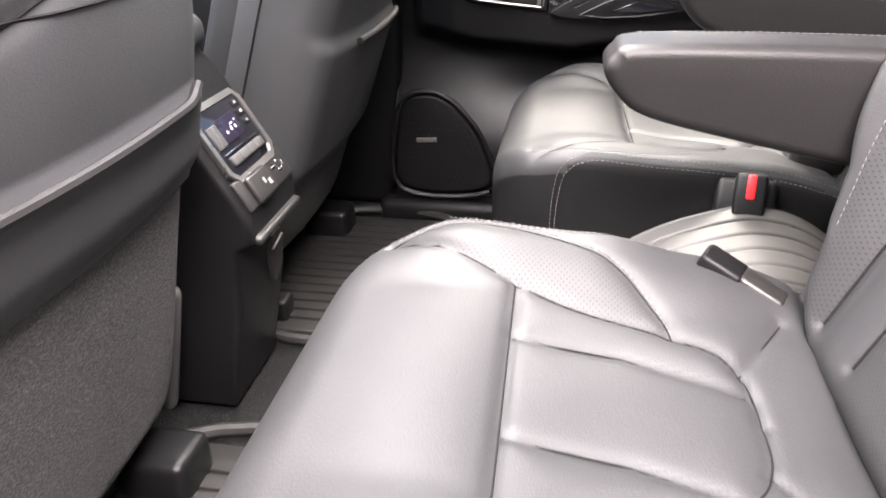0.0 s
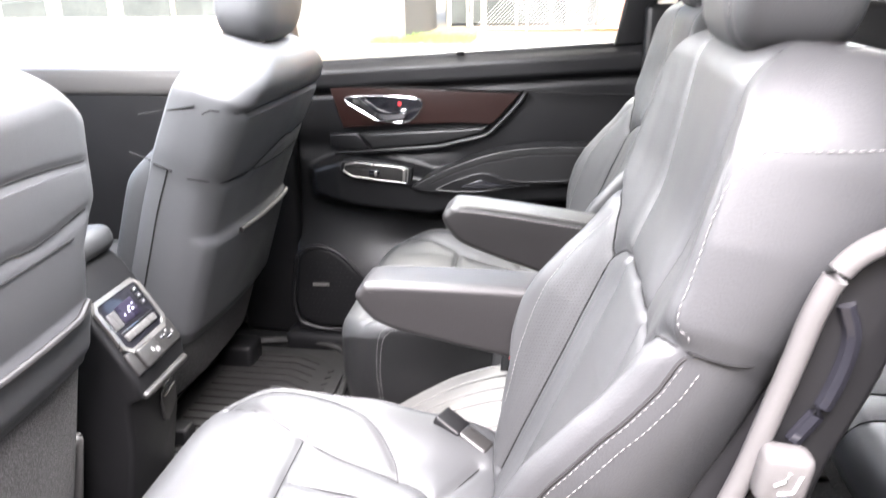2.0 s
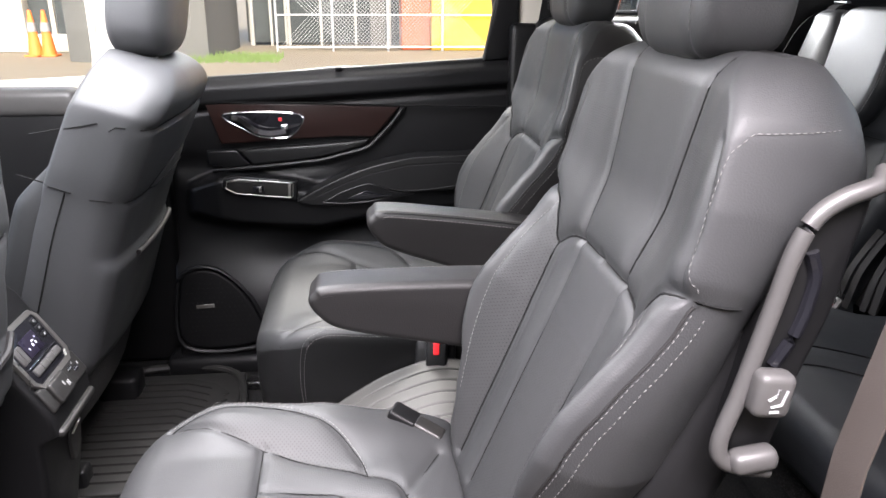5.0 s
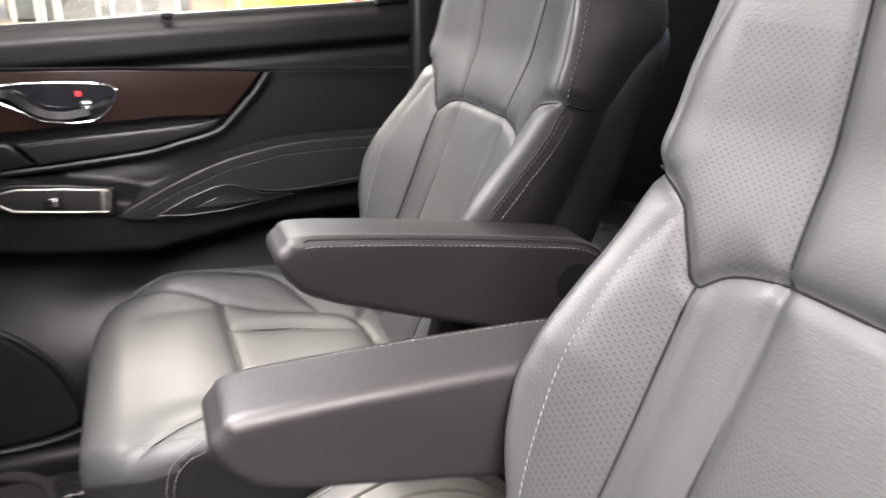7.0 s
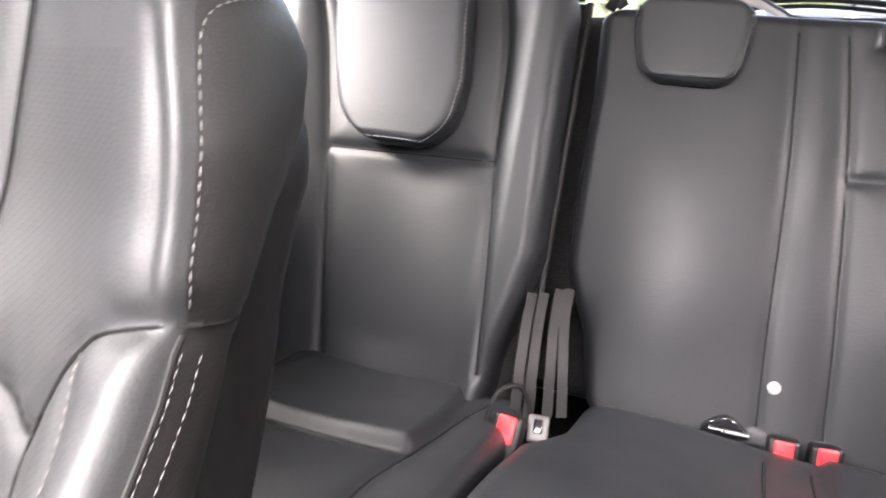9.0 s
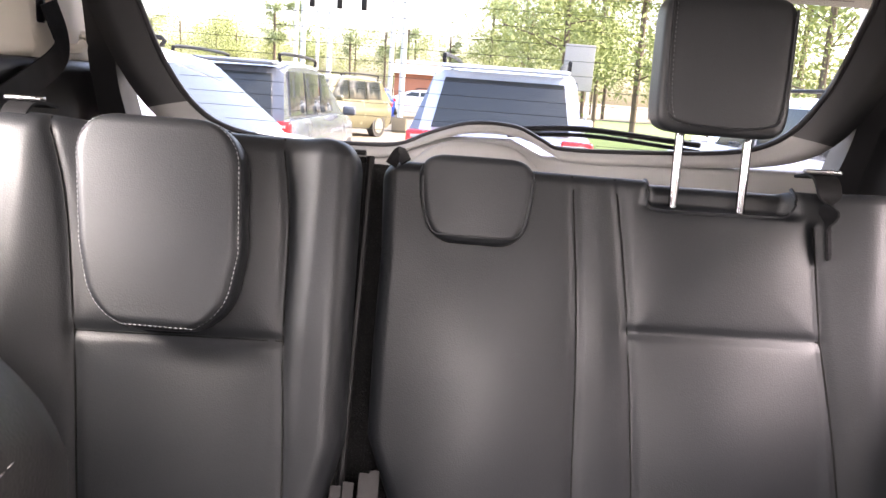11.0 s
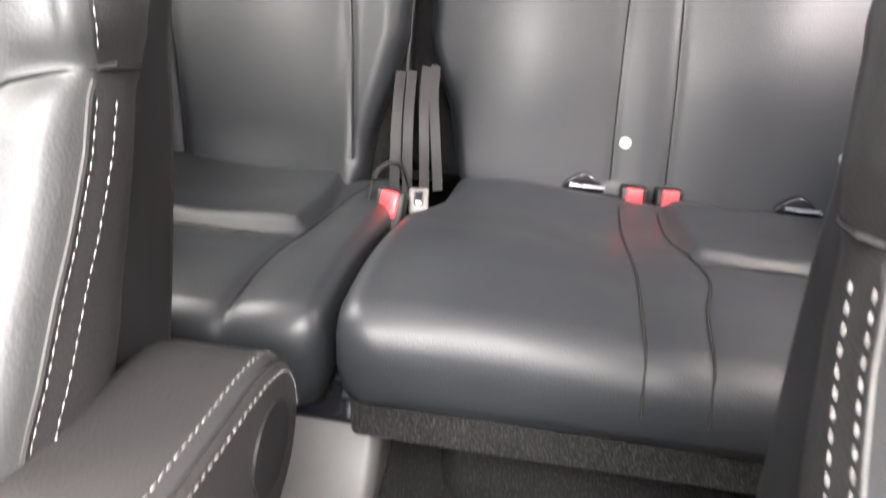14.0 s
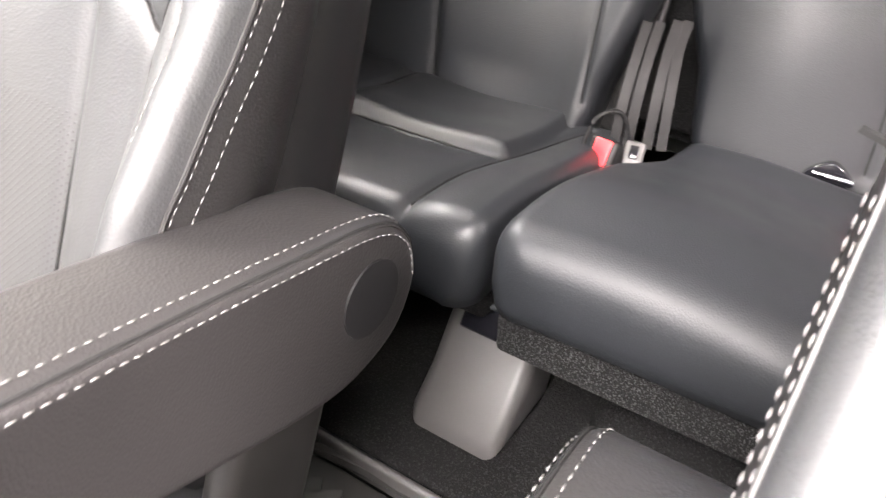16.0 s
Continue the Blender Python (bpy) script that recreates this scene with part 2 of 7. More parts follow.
def place_mesh(name, me, parent=None, label=""):
    ob = new(name, me)
    if parent:
        ob.parent = parent
    if label:
        tagged(ob, label=label)
    return ob


def part(name, bm, mat, parent, label="", smooth=True):
    """Links a bmesh as one mesh object under a thing or a part."""
    me = bpy.data.meshes.new(name)
    bmesh.ops.recalc_face_normals(bm, faces=bm.faces)
    bm.to_mesh(me)
    bm.free()
    me.materials.append(mat)
    if smooth:
        me.polygons.foreach_set("use_smooth", [True] * len(me.polygons))
        me.set_sharp_from_angle(angle=radians(40))
    return place_mesh(name, me, parent, label)


def thing(name, label, category, at=(0, 0, 0), group="", kind=""):
    ob = new(name)
    ob.empty_display_size = 0.05
    ob.location = at
    return tagged(ob, label, category, group, kind)


def rbox(size, at=(0, 0, 0), r=0.005, seg=3, turn=(0, 0, 0)):
    bm = bmesh.new()
    bmesh.ops.create_cube(bm, size=1.0, matrix=Matrix.Diagonal((*size, 1)))
    if r > 0:
        bmesh.ops.bevel(bm, geom=bm.edges[:], offset=min(r, min(size) * 0.49), segments=seg, affect="EDGES", profile=0.5)
    bmesh.ops.transform(bm, matrix=pose(*at, *turn), verts=bm.verts)
    return bm


def prism(outline, lo, hi, axis="y", r=0.006, seg=3):
    """A flat outline pulled along an axis from lo to hi, with rounded rims. The outline's pairs are the two other axes in x, y, z order."""
    bm = bmesh.new()
    at = {"x": lambda a, b, c: (c, a, b), "y": lambda a, b, c: (a, c, b), "z": lambda a, b, c: (a, b, c)}[axis]
    low = [bm.verts.new(at(a, b, lo)) for a, b in outline]
    high = [bm.verts.new(at(a, b, hi)) for a, b in outline]
    k = len(outline)
    rims = [bm.faces.new(low), bm.faces.new(high[::-1])]
    for i in range(k):
        bm.faces.new((low[i], high[i], high[(i + 1) % k], low[(i + 1) % k]))
    bmesh.ops.recalc_face_normals(bm, faces=bm.faces)
    if r > 0:
        es = list({e for f in rims for e in f.edges})
        bmesh.ops.bevel(bm, geom=es, offset=r, segments=seg, affect="EDGES", profile=0.5, clamp_overlap=True)
    return bm


def soft_prism(outline, lo, hi, r, steps=6):
    """A smooth outline in x and z pulled along y, its rims rounded with radius r."""
    o = np.array(outline, float)
    tan = np.roll(o, -1, 0) - np.roll(o, 1, 0)
    nrm = np.stack([-tan[:, 1], tan[:, 0]], -1) / np.linalg.norm(tan, axis=1, keepdims=True)
    if np.sum(o[:, 0] * np.roll(o[:, 1], -1) - o[:, 1] * np.roll(o[:, 0], -1)) < 0:
        nrm = -nrm
    ang = np.linspace(0, np.pi / 2, steps + 1)
    rows = [(r * (1 - np.sin(a)), lo + r * (1 - np.cos(a))) for a in ang] + [(r * (1 - np.sin(a)), hi - r * (1 - np.cos(a))) for a in ang[::-1]]
    bm = bmesh.new()
    rings = [[bm.verts.new((x, y, z)) for x, z in o + nrm * d] for d, y in rows]
    k = len(o)
    for a, b in zip(rings, rings[1:]):
        for i in range(k):
            bm.faces.new((a[i], a[(i + 1) % k], b[(i + 1) % k], b[i]))
    bm.faces.new(rings[0])
    bm.faces.new(rings[-1][::-1])
    return bm


def smooth_path(points, n=8, closed=False):
    """Points on a smooth curve through the given ones."""
    p = [np.array(q, float) for q in points]
    k, out = len(p), []
    for i in range(k if closed else k - 1):
        a, b = p[i], p[(i + 1) % k]
        o = p[i - 1] if closed or i else 2 * a - b
        c = p[(i + 2) % k] if closed or i + 2 < k else 2 * b - a
        for j in range(n):
            t = j / n
            out.append(0.5 * (2 * a + (b - o) * t + (2 * o - 5 * a + 4 * b - c) * t**2 + (3 * a - o - 3 * b + c) * t**3))
    if not closed:
        out.append(p[-1])
    return out


def tube(points, r, seg=8, closed=False, flat=None):
    """A round bar along points; flat=(wide, thin, up) makes it a strap."""
    pts = [Vector(p) for p in points]
    bm, rings, k = bmesh.new(), [], len(pts)
    for i, p in enumerate(pts):
        a = pts[(i - 1) % k] if closed or i else pts[0]
        b = pts[(i + 1) % k] if closed or i + 1 < k else pts[-1]
        d = (b - a).normalized()
        ref = Vector(flat[2]) if flat else (Vector((0, 0, 1)) if abs(d.z) < 0.9 else Vector((1, 0, 0)))
        s = d.cross(ref).normalized()
        u = s.cross(d)
        if flat:
            w, h = flat[0] / 2, flat[1] / 2
            ring = [bm.verts.new(p + s * x + u * y) for x, y in ((-w, -h * .3), (-w * .97, -h), (w * .97, -h), (w, -h * .3), (w, h * .3), (w * .97, h), (-w * .97, h), (-w, h * .3))]
        else:
            ring = [bm.verts.new(p + (s * math.cos(c) + u * math.sin(c)) * r) for c in (2 * math.pi * j / seg for j in range(seg))]
        rings.append(ring)
    m = len(rings[0])
    for i in range(k if closed else k - 1):
        a, b = rings[i], rings[(i + 1) % k]
        for j in range(m):
            bm.faces.new((a[j], a[(j + 1) % m], b[(j + 1) % m], b[j]))
    if not closed:
        bm.faces.new(rings[0][::-1])
        bm.faces.new(rings[-1])
    return bm


def join(*bms):
    out = bmesh.new()
    for b in bms:
        me = bpy.data.meshes.new("tmp")
        b.to_mesh(me)
        out.from_mesh(me)
        bpy.data.meshes.remove(me)
        b.free()
    return out


def seg_dist(p, q, line):
    """Distance of points (p, q) from a polyline."""
    best = np.full(np.shape(p), 9.0)
    for (ax, ay), (bx, by) in zip(line, line[1:]):
        dx, dy = bx - ax, by - ay
        t = np.clip(((p - ax) * dx + (q - ay) * dy) / (dx * dx + dy * dy + 1e-12), 0, 1)
        best = np.minimum(best, np.hypot(p - ax - t * dx, q - ay - t * dy))
    return best


def sstep(x, a, b):
    t = np.clip((x - a) / (b - a), 0, 1)
    return t * t * (3 - 2 * t)


class Pad:
    """An upholstered body: a cushion surface over an outline, with rounded rims, seams pressed in, and sides that go back to a flat base.
    left(q), right(q): the outline; height(p, q): the surface; place(p, q, h): into space. seams: (polyline, depth, width)."""

    def __init__(self, left, right, q0, q1, height, rim, depth, place, seams=(), puff=0.0, zone=None, corner=0.04, rim_q=None, taper=((0.5, 0.0), (0.9, 0.004), (1.0, 0.016))):
        self.left, self.right, self.q0, self.q1 = left, right, q0, q1
        self.height, self.rim, self.depth, self.place = height, rim, depth, place
        self.seams, self.puff, self.zone, self.corner, self.rim_q, self.taper = [(line, min(deep, 0.0034), max(wide, 0.0062)) for line, deep, wide in seams], puff, zone, corner, rim_q or rim, taper

    def edges(self, q):
        d = np.minimum(q - self.q0, self.q1 - q)
        c = self.corner
        cut = np.where(d < c, c - np.sqrt(np.maximum(c * c - (c - np.clip(d, 0, c)) ** 2, 0)), 0)
        return self.left(q) + cut, self.right(q) - cut

    def h(self, p, q):
        lo, hi = self.edges(q)
        rim = self.rim(q) if callable(self.rim) else self.rim
        prof = lambda d, r: np.sqrt(np.maximum(1 - (1 - np.clip(d / r, 0, 1)) ** 2, 0))
        ex, eq = prof(np.minimum(p - lo, hi - p), rim), prof(np.minimum(q - self.q0, self.q1 - q), self.rim_q)
        h = self.height(p, q) - rim * (1 - ex) - self.rim_q * (1 - eq)
        near = np.full(np.shape(p), 9.0)
        for line, deep, wide in self.seams:
            d = seg_dist(p, q, line)
            near = np.minimum(near, d)
            h = h - deep * np.exp(-((d / wide) ** 2)) * ex * eq
        if self.puff:
            h = h + self.puff * (1 - np.exp(-near / 0.025)) * ex * eq
        return h

    def build(self, name, mats, parent, nu=120, nv=130, label="", hold=None):
        t = np.linspace(0, 1, nu)
        a = t - 0.5 * np.sin(2 * np.pi * t) / (2 * np.pi)
        s = np.linspace(0, 1, nv)
        b = s - 0.5 * np.sin(2 * np.pi * s) / (2 * np.pi)
        q = (self.q0 + (self.q1 - self.q0) * b)[:, None] * np.ones((1, nu))
        lo, hi = self.edges(q)
        p = lo + (hi - lo) * a[None, :]
        h = self.h(p, q)
        flat = np.stack([p, q], -1).reshape(-1, 2)
        verts = self.place(p, q, h).reshape(-1, 3)
        idx = np.arange(nu * nv).reshape(nv, nu)
        f = np.stack([idx[:-1, :-1], idx[:-1, 1:], idx[1:, 1:], idx[1:, :-1]], -1).reshape(-1, 4)
        ring = np.concatenate([idx[0, :-1], idx[:-1, -1], idx[-1, :0:-1], idx[:0:-1, 0]])
        k = len(ring)
        mid = flat.mean(0)
        allv, alluv, faces = [verts], [flat], [f]
        prev = ring
        base = len(verts)
        for depth, inset in self.taper:
            rp = flat[ring]
            rp = rp + (mid - rp) / np.maximum(np.linalg.norm(mid - rp, axis=1, keepdims=True), 1e-6) * inset
            dep = self.depth(rp[:, 1]) if callable(self.depth) else self.depth
            hh = h.ravel()[ring] * (1 - depth) - dep * depth
            allv.append(self.place(rp[:, 0], rp[:, 1], hh))
            alluv.append(rp)
            cur = base + np.arange(k)
            base += k
            nxt = np.roll(np.arange(k), -1)
            faces.append(np.stack([prev, cur, cur[nxt], prev[nxt]], -1))
            prev = cur
        allv.append(self.place(np.array([mid[0]]), np.array([mid[1]]), np.array([-self.depth(mid[1]) if callable(self.depth) else -self.depth])))
        alluv.append(mid[None])
        nq = sum(len(x) for x in faces)
        quads = np.concatenate(faces).tolist()
        tris = [(int(prev[i]), base, int(prev[(i + 1) % k])) for i in range(k)]
        fm = np.zeros(nq + k, dtype=np.int32)
        if self.zone is not None:
            c = flat[f].mean(1)
            fm[: len(f)] = self.zone(c[:, 0], c[:, 1])
        if isinstance(mats, (list, tuple)) and len(mats) > 2:
            fm[len(f):] = 2
        ob = link_mesh(name, np.concatenate(allv), quads + tris, mats, parent, label, True, fm, np.concatenate(alluv))
        if hold is not None:
            hold.append(ob.data)
        return ob

    def flank(self, side, qs, deep, out=0.0006):
        """Points on the side of the pad, a way back from its front rim."""
        q = np.array(qs, float)
        lo, hi = self.edges(q)
        h0 = self.h(np.where(side > 0, hi, lo), q)
        dep = self.depth(q) if callable(self.depth) else self.depth
        out = np.array(out) - np.interp(np.array(deep) / (h0 + dep), [0] + [d for d, n in self.taper], [0] + [n for d, n in self.taper])
        p = hi + out if side > 0 else lo - out
        return self.place(p, q, h0 - np.array(deep))

    def on(self, pts, lift=0.0):
        a = np.array([(x[0], x[1]) for x in pts], float)
        hh = self.h(a[:, 0], a[:, 1]) + lift
        for i, x in enumerate(pts):
            if len(x) > 2:
                hh[i] = x[2]
        return self.place(a[:, 0], a[:, 1], hh)


def stitches(points, length=0.0046, gap=0.0022, r=0.00056):
    """A row of short threads along points in space."""
    p = np.array(points, float)
    seg = np.linalg.norm(np.diff(p, axis=0), axis=1)
    run = np.concatenate([[0], np.cumsum(seg)])
    at = lambda s: np.array([np.interp(s, run, p[:, i]) for i in range(3)]).T
    starts = np.arange(0, max(run[-1] - length, 0), length + gap)
    a, b = at(starts), at(starts + length)
    d = (b - a) / np.maximum(np.linalg.norm(b - a, axis=1, keepdims=True), 1e-9)
    ref = np.where(np.abs(d[:, 2:3]) < 0.9, np.array([[0, 0, 1.0]]), np.array([[1.0, 0, 0]]))
    u = np.cross(d, ref)
    u /= np.linalg.norm(u, axis=1, keepdims=True)
    w = np.cross(u, d)
    verts, faces = [], []
    for i in range(len(a)):
        o = len(verts)
        m = (a[i] + b[i]) / 2
        for c, k in ((a[i], 0.35), (m, 1.0), (b[i], 0.35)):
            verts += [c + u[i] * r * k, c + w[i] * r * k, c - u[i] * r * k, c - w[i] * r * k]
        for j in (0, 4):
            faces += [(o + j + t, o + j + (t + 1) % 4, o + j + 4 + (t + 1) % 4, o + j + 4 + t) for t in range(4)]
        faces += [(o, o + 3, o + 2, o + 1), (o + 8, o + 9, o + 10, o + 11)]
    return verts, faces


def stitch_rows(name, rows, parent, mat=None, **kw):
    """One object for each row of stitches."""
    out = []
    for row in rows:
        v, f = stitches(row, **kw)
        out.append(tagged(link_mesh(name, v, f, mat or THREAD, parent, "", True), kind="stuff"))
    return out


def seam_line(pad, line, parent, r=0.0013, lift=0.0009):
    """A dark tube in the join of two leather panels, for its groove's shade."""
    return part("seam", tube([tuple(x) for x in pad.on(line, lift)], r, 5), SEAM_SHADE, parent)


def fine(line, n=10):
    return [tuple(x) for x in smooth_path(line, n)]


def pillow(size, at, e1=0.35, e2=0.35, nu=64, nv=40, shape=None):
    """A stuffed body with soft corners; shape(verts) bends it."""
    u, v = np.linspace(-np.pi, np.pi, nu, endpoint=False), np.linspace(-np.pi / 2, np.pi / 2, nv)
    pw = lambda x, e: np.sign(x) * np.abs(x) ** e
    V, U = np.meshgrid(v, u, indexing="ij")
    x = pw(np.cos(V), e1) * pw(np.cos(U), e2)
    y = pw(np.cos(V), e1) * pw(np.sin(U), e2)
    z = pw(np.sin(V), e1)
    verts = np.stack([x, y, z], -1).reshape(-1, 3) * np.array(size) / 2
    if shape:
        verts = shape(verts)
    verts = verts + np.array(at)
    idx = np.arange(nu * nv).reshape(nv, nu)
    nx = np.roll(idx, -1, axis=1)
    f = np.stack([idx[:-1], nx[:-1], nx[1:], idx[1:]], -1).reshape(-1, 4).tolist()
    return verts, f


def frustum_ring(outer, inner):
    """Faces between two closed rows of points of equal length."""
    k = len(outer)
    return list(outer) + list(inner), [(i, (i + 1) % k, k + (i + 1) % k, k + i) for i in range(k)]

# ---- the cabin: floor, walls, roof ----
FLOOR, FLOOR3, ROOF, SIDE, GROUND = 0.12, 0.235, 1.33, 0.80, -0.40


def slab(name, x0, x1, y0, y1, z0, z1, mat, label, category="trim", r=0.008):
    ob = part(name, rbox((x1 - x0, y1 - y0, z1 - z0), ((x0 + x1) / 2, (y0 + y1) / 2, (z0 + z1) / 2), r), mat, None)
    return tagged(ob, label, category, kind="structure")


slab("floor", -1.7, 0.97, -0.80, 0.80, 0.04, FLOOR, CARPET, "black carpet on the footwell floor of the car", "floor")
slab("floor_rear", 0.95, 2.2, -0.74, 0.74, 0.06, FLOOR3, CARPET, "black carpet floor in front of the third row", "floor", 0.02)
slab("floor_riser", 1.10, 1.45, -0.62, 0.02, 0.20, 0.30, CARPET, "raised black carpet hump under the third row", "floor", 0.045)
sill = slab("trim_strip", 0.932, 0.944, -0.1, 0.62, 0.20, 0.239, PLASTIC_GREY, "grey plastic strip along the carpet edge", "trim", 0.006)


def headliner():
    """The ceiling with an assumed, unseen moonroof opening that lets in light from above."""
    bm = bmesh.new()
    o = [(-1.4, -0.74), (2.1, -0.74), (2.1, 0.80), (-1.4, 0.80)]
    h = [(-0.60, -0.40), (0.50, -0.40), (0.50, 0.40), (-0.60, 0.40)]
    sides = []
    for z in (ROOF, ROOF + 0.05):
        a = [bm.verts.new((x, y, z)) for x, y in o]
        c = [bm.verts.new((x, y, z)) for x, y in h]
        es = [bm.edges.new((r[i], r[(i + 1) % 4])) for r in (a, c) for i in range(4)]
        bmesh.ops.triangle_fill(bm, use_beauty=True, use_dissolve=False, edges=es)
        sides.append((a, c))
    for a, c in zip(*sides):
        for i in range(4):
            bm.faces.new((a[i], a[(i + 1) % 4], c[(i + 1) % 4], c[i]))
    return bm


tagged(part("ceiling", headliner(), CREAM, None, smooth=False), "cream fabric headliner with an assumed moonroof opening", "ceiling", kind="structure")
# Assumed glass, unseen; its dark tint keeps the sun off the chairs.
tagged(part("moonroof_glass", rbox((1.14, 0.84, 0.006), (-0.05, 0, 1.386), 0.002), TINTED, None), "assumed dark tinted moonroof glass that holds back the sun", "window", kind="structure")
slab("front_wall", -1.75, -1.70, -0.80, 0.80, 0.04, 0.85, PLASTIC, "black plastic dashboard wall at the front", "wall")
slab("dashboard", -1.70, -1.25, -0.74, 0.74, 0.45, 0.80, PLASTIC_SOFT, "soft black dashboard across the car", "dashboard", 0.05)


def wall_plate(name, outline, hole, y0, y1, mat, label, rim=None):
    """A side wall in x and z with one opening through it."""
    bm = bmesh.new()
    sides = []
    for y in (y0, y1):
        o = [bm.verts.new((x, y, z)) for x, z in outline]
        h = [bm.verts.new((x, y, z)) for x, z in hole]
        es = [bm.edges.new((r[i], r[(i + 1) % len(r)])) for r in (o, h) for i in range(len(r))]
        bmesh.ops.triangle_fill(bm, use_beauty=True, use_dissolve=False, edges=es)
        sides.append((o, h))
    for a, b in zip(sides[0], sides[1]):
        k = len(a)
        for i in range(k):
            bm.faces.new((a[i], a[(i + 1) % k], b[(i + 1) % k], b[i]))
    ob = part(name, bm, mat, None)
    return tagged(ob, label, "wall", kind="structure")


def pts2(line, n=6):
    return [(float(a), float(b)) for a, b in smooth_path(line, n, True)]


# Far side, front door: lower trim, window opening and B pillar.
front_hole = pts2([(-1.22, 0.88), (-0.75, 0.87), (-0.30, 0.885), (-0.245, 0.90), (-0.235, 1.0), (-0.24, 1.15), (-0.27, 1.235), (-0.36, 1.27), (-0.75, 1.24), (-1.05, 1.08)], 4)
wall_plate("wall_right_front", [(-1.72, 0.04), (-0.10, 0.04), (-0.085, 1.34), (-0.95, 1.34), (-1.72, 0.90)], front_hole, 0.79, 0.85, CREAM_PLASTIC, "cream pillar trim round the front side window")
slab("trim_front_door", -1.60, -0.26, 0.735, 0.792, 0.14, 0.862, PLASTIC_SOFT, "soft black lower trim of the front door", "door trim", 0.02)
slab("trim_front_ledge", -1.50, -0.27, 0.725, 0.80, 0.80, 0.868, PLASTIC_GREY, "grey ledge under the front side window", "door trim", 0.02)
slab("pillar_b", -0.268, -0.075, 0.735, 0.80, 0.12, 0.86, PLASTIC, "black lower trim of the centre pillar", "pillar", 0.02)
slab("pillar_b_upper", -0.215, -0.085, 0.765, 0.80, 0.85, 1.345, CREAM_PLASTIC, "cream upper trim of the centre pillar", "pillar", 0.02)
# Near side: sill, pillars, rear quarter with its window, front door.
slab("sill_near", -0.2, 1.0, -0.84, -0.74, 0.0, 0.13, PLASTIC, "black plastic door sill", "sill", 0.015)
slab("pillar_near_b", -0.30, -0.19, -0.84, -0.78, 0.1, 1.36, CREAM_PLASTIC, "cream trim on the near centre pillar", "pillar", 0.015)
near_front = pts2([(-1.22, 0.9), (-0.75, 0.89), (-0.38, 0.9), (-0.33, 1.0), (-0.36, 1.22), (-0.75, 1.24), (-1.05, 1.1)], 4)
wall_plate("wall_left_front", [(-1.72, 0.04), (-0.29, 0.04), (-0.29, 1.35), (-0.95, 1.35), (-1.72, 0.90)], near_front, -0.85, -0.79, PLASTIC_SOFT, "soft black trim of the front door on the driver side")
near_rear = pts2([(1.10, 1.08), (1.35, 1.05), (1.52, 1.08), (1.53, 1.14), (1.42, 1.24), (1.15, 1.26), (1.07, 1.18)], 4)
wall_plate("wall_left_rear", [(0.95, 0.04), (2.2, 0.04), (2.2, 1.35), (1.0, 1.35)], near_rear, -0.80, -0.74, CREAM_PLASTIC, "cream rear side trim with a quarter window")
slab("trim_left_rear", 0.98, 2.1, -0.755, -0.70, 0.1, 1.02, PLASTIC_SOFT, "soft black lower side trim beside the third row", "side trim", 0.03)
# Far side behind the rear door: C pillar and quarter window.
quarter_hole = pts2([(1.02, 1.06), (1.20, 1.045), (1.40, 1.052), (1.50, 1.072), (1.535, 1.095), (1.525, 1.125), (1.46, 1.20), (1.36, 1.262), (1.15, 1.285), (1.03, 1.27), (0.99, 1.17)], 5)
wall_plate("wall_right_rear", [(0.828, 0.04), (2.2, 0.04), (2.2, 1.36), (0.828, 1.36)], quarter_hole, 0.775, 0.84, CREAM_PLASTIC, "cream upper side trim with a quarter window")
slab("trim_right_rear", 0.86, 2.12, 0.70, 0.778, 0.1, 1.035, PLASTIC_SOFT, "soft black lower side trim beside the third row", "side trim", 0.03)
slab("pillar_c_trim", 0.80, 0.875, 0.735, 0.778, 0.5, 1.02, PLASTIC, "black trim beside the rear door opening", "pillar", 0.015)
q_in = [(x, 0.770, z) for x, z in quarter_hole]
tagged(part("seal_quarter", tube(q_in, 0.007, 6, True), SEAL, None), "black rubber seal round the quarter window", "seal", kind="structure")


def pane(name, outline, at, label, lean=0.0):
    """A thin sheet of glass; outline in x and z at the side y."""
    ob = part(name, prism(outline, at, at + 0.004, "y", 0), GLASS, None, smooth=False)
    ob.visible_shadow = False
    return tagged(ob, label, "window", kind="structure")


pane("window_1", [(x, z) for x, z in quarter_hole], 0.81, "clear quarter window glass beside the third row")
pane("window_2", [(x, z) for x, z in front_hole], 0.82, "clear front side window glass with dried water spots")

# ---- the far rear door ----
door = thing("door_1", "closed rear door with soft black trim, dark wood strip and padded armrest", "door", kind="structure")
win = [(-0.045, 0.888), (0.35, 0.905), (0.74, 0.925), (0.765, 1.10), (0.775, 1.20), (0.765, 1.262), (0.70, 1.292), (0.30, 1.30), (0.05, 1.288), (-0.03, 1.25), (-0.055, 1.15)]
win = pts2(win, 5)
door_out = [(-0.085, 0.10), (0.60, 0.10), (0.80, 0.45), (0.83, 0.93), (0.825, 1.34), (-0.085, 1.34)]


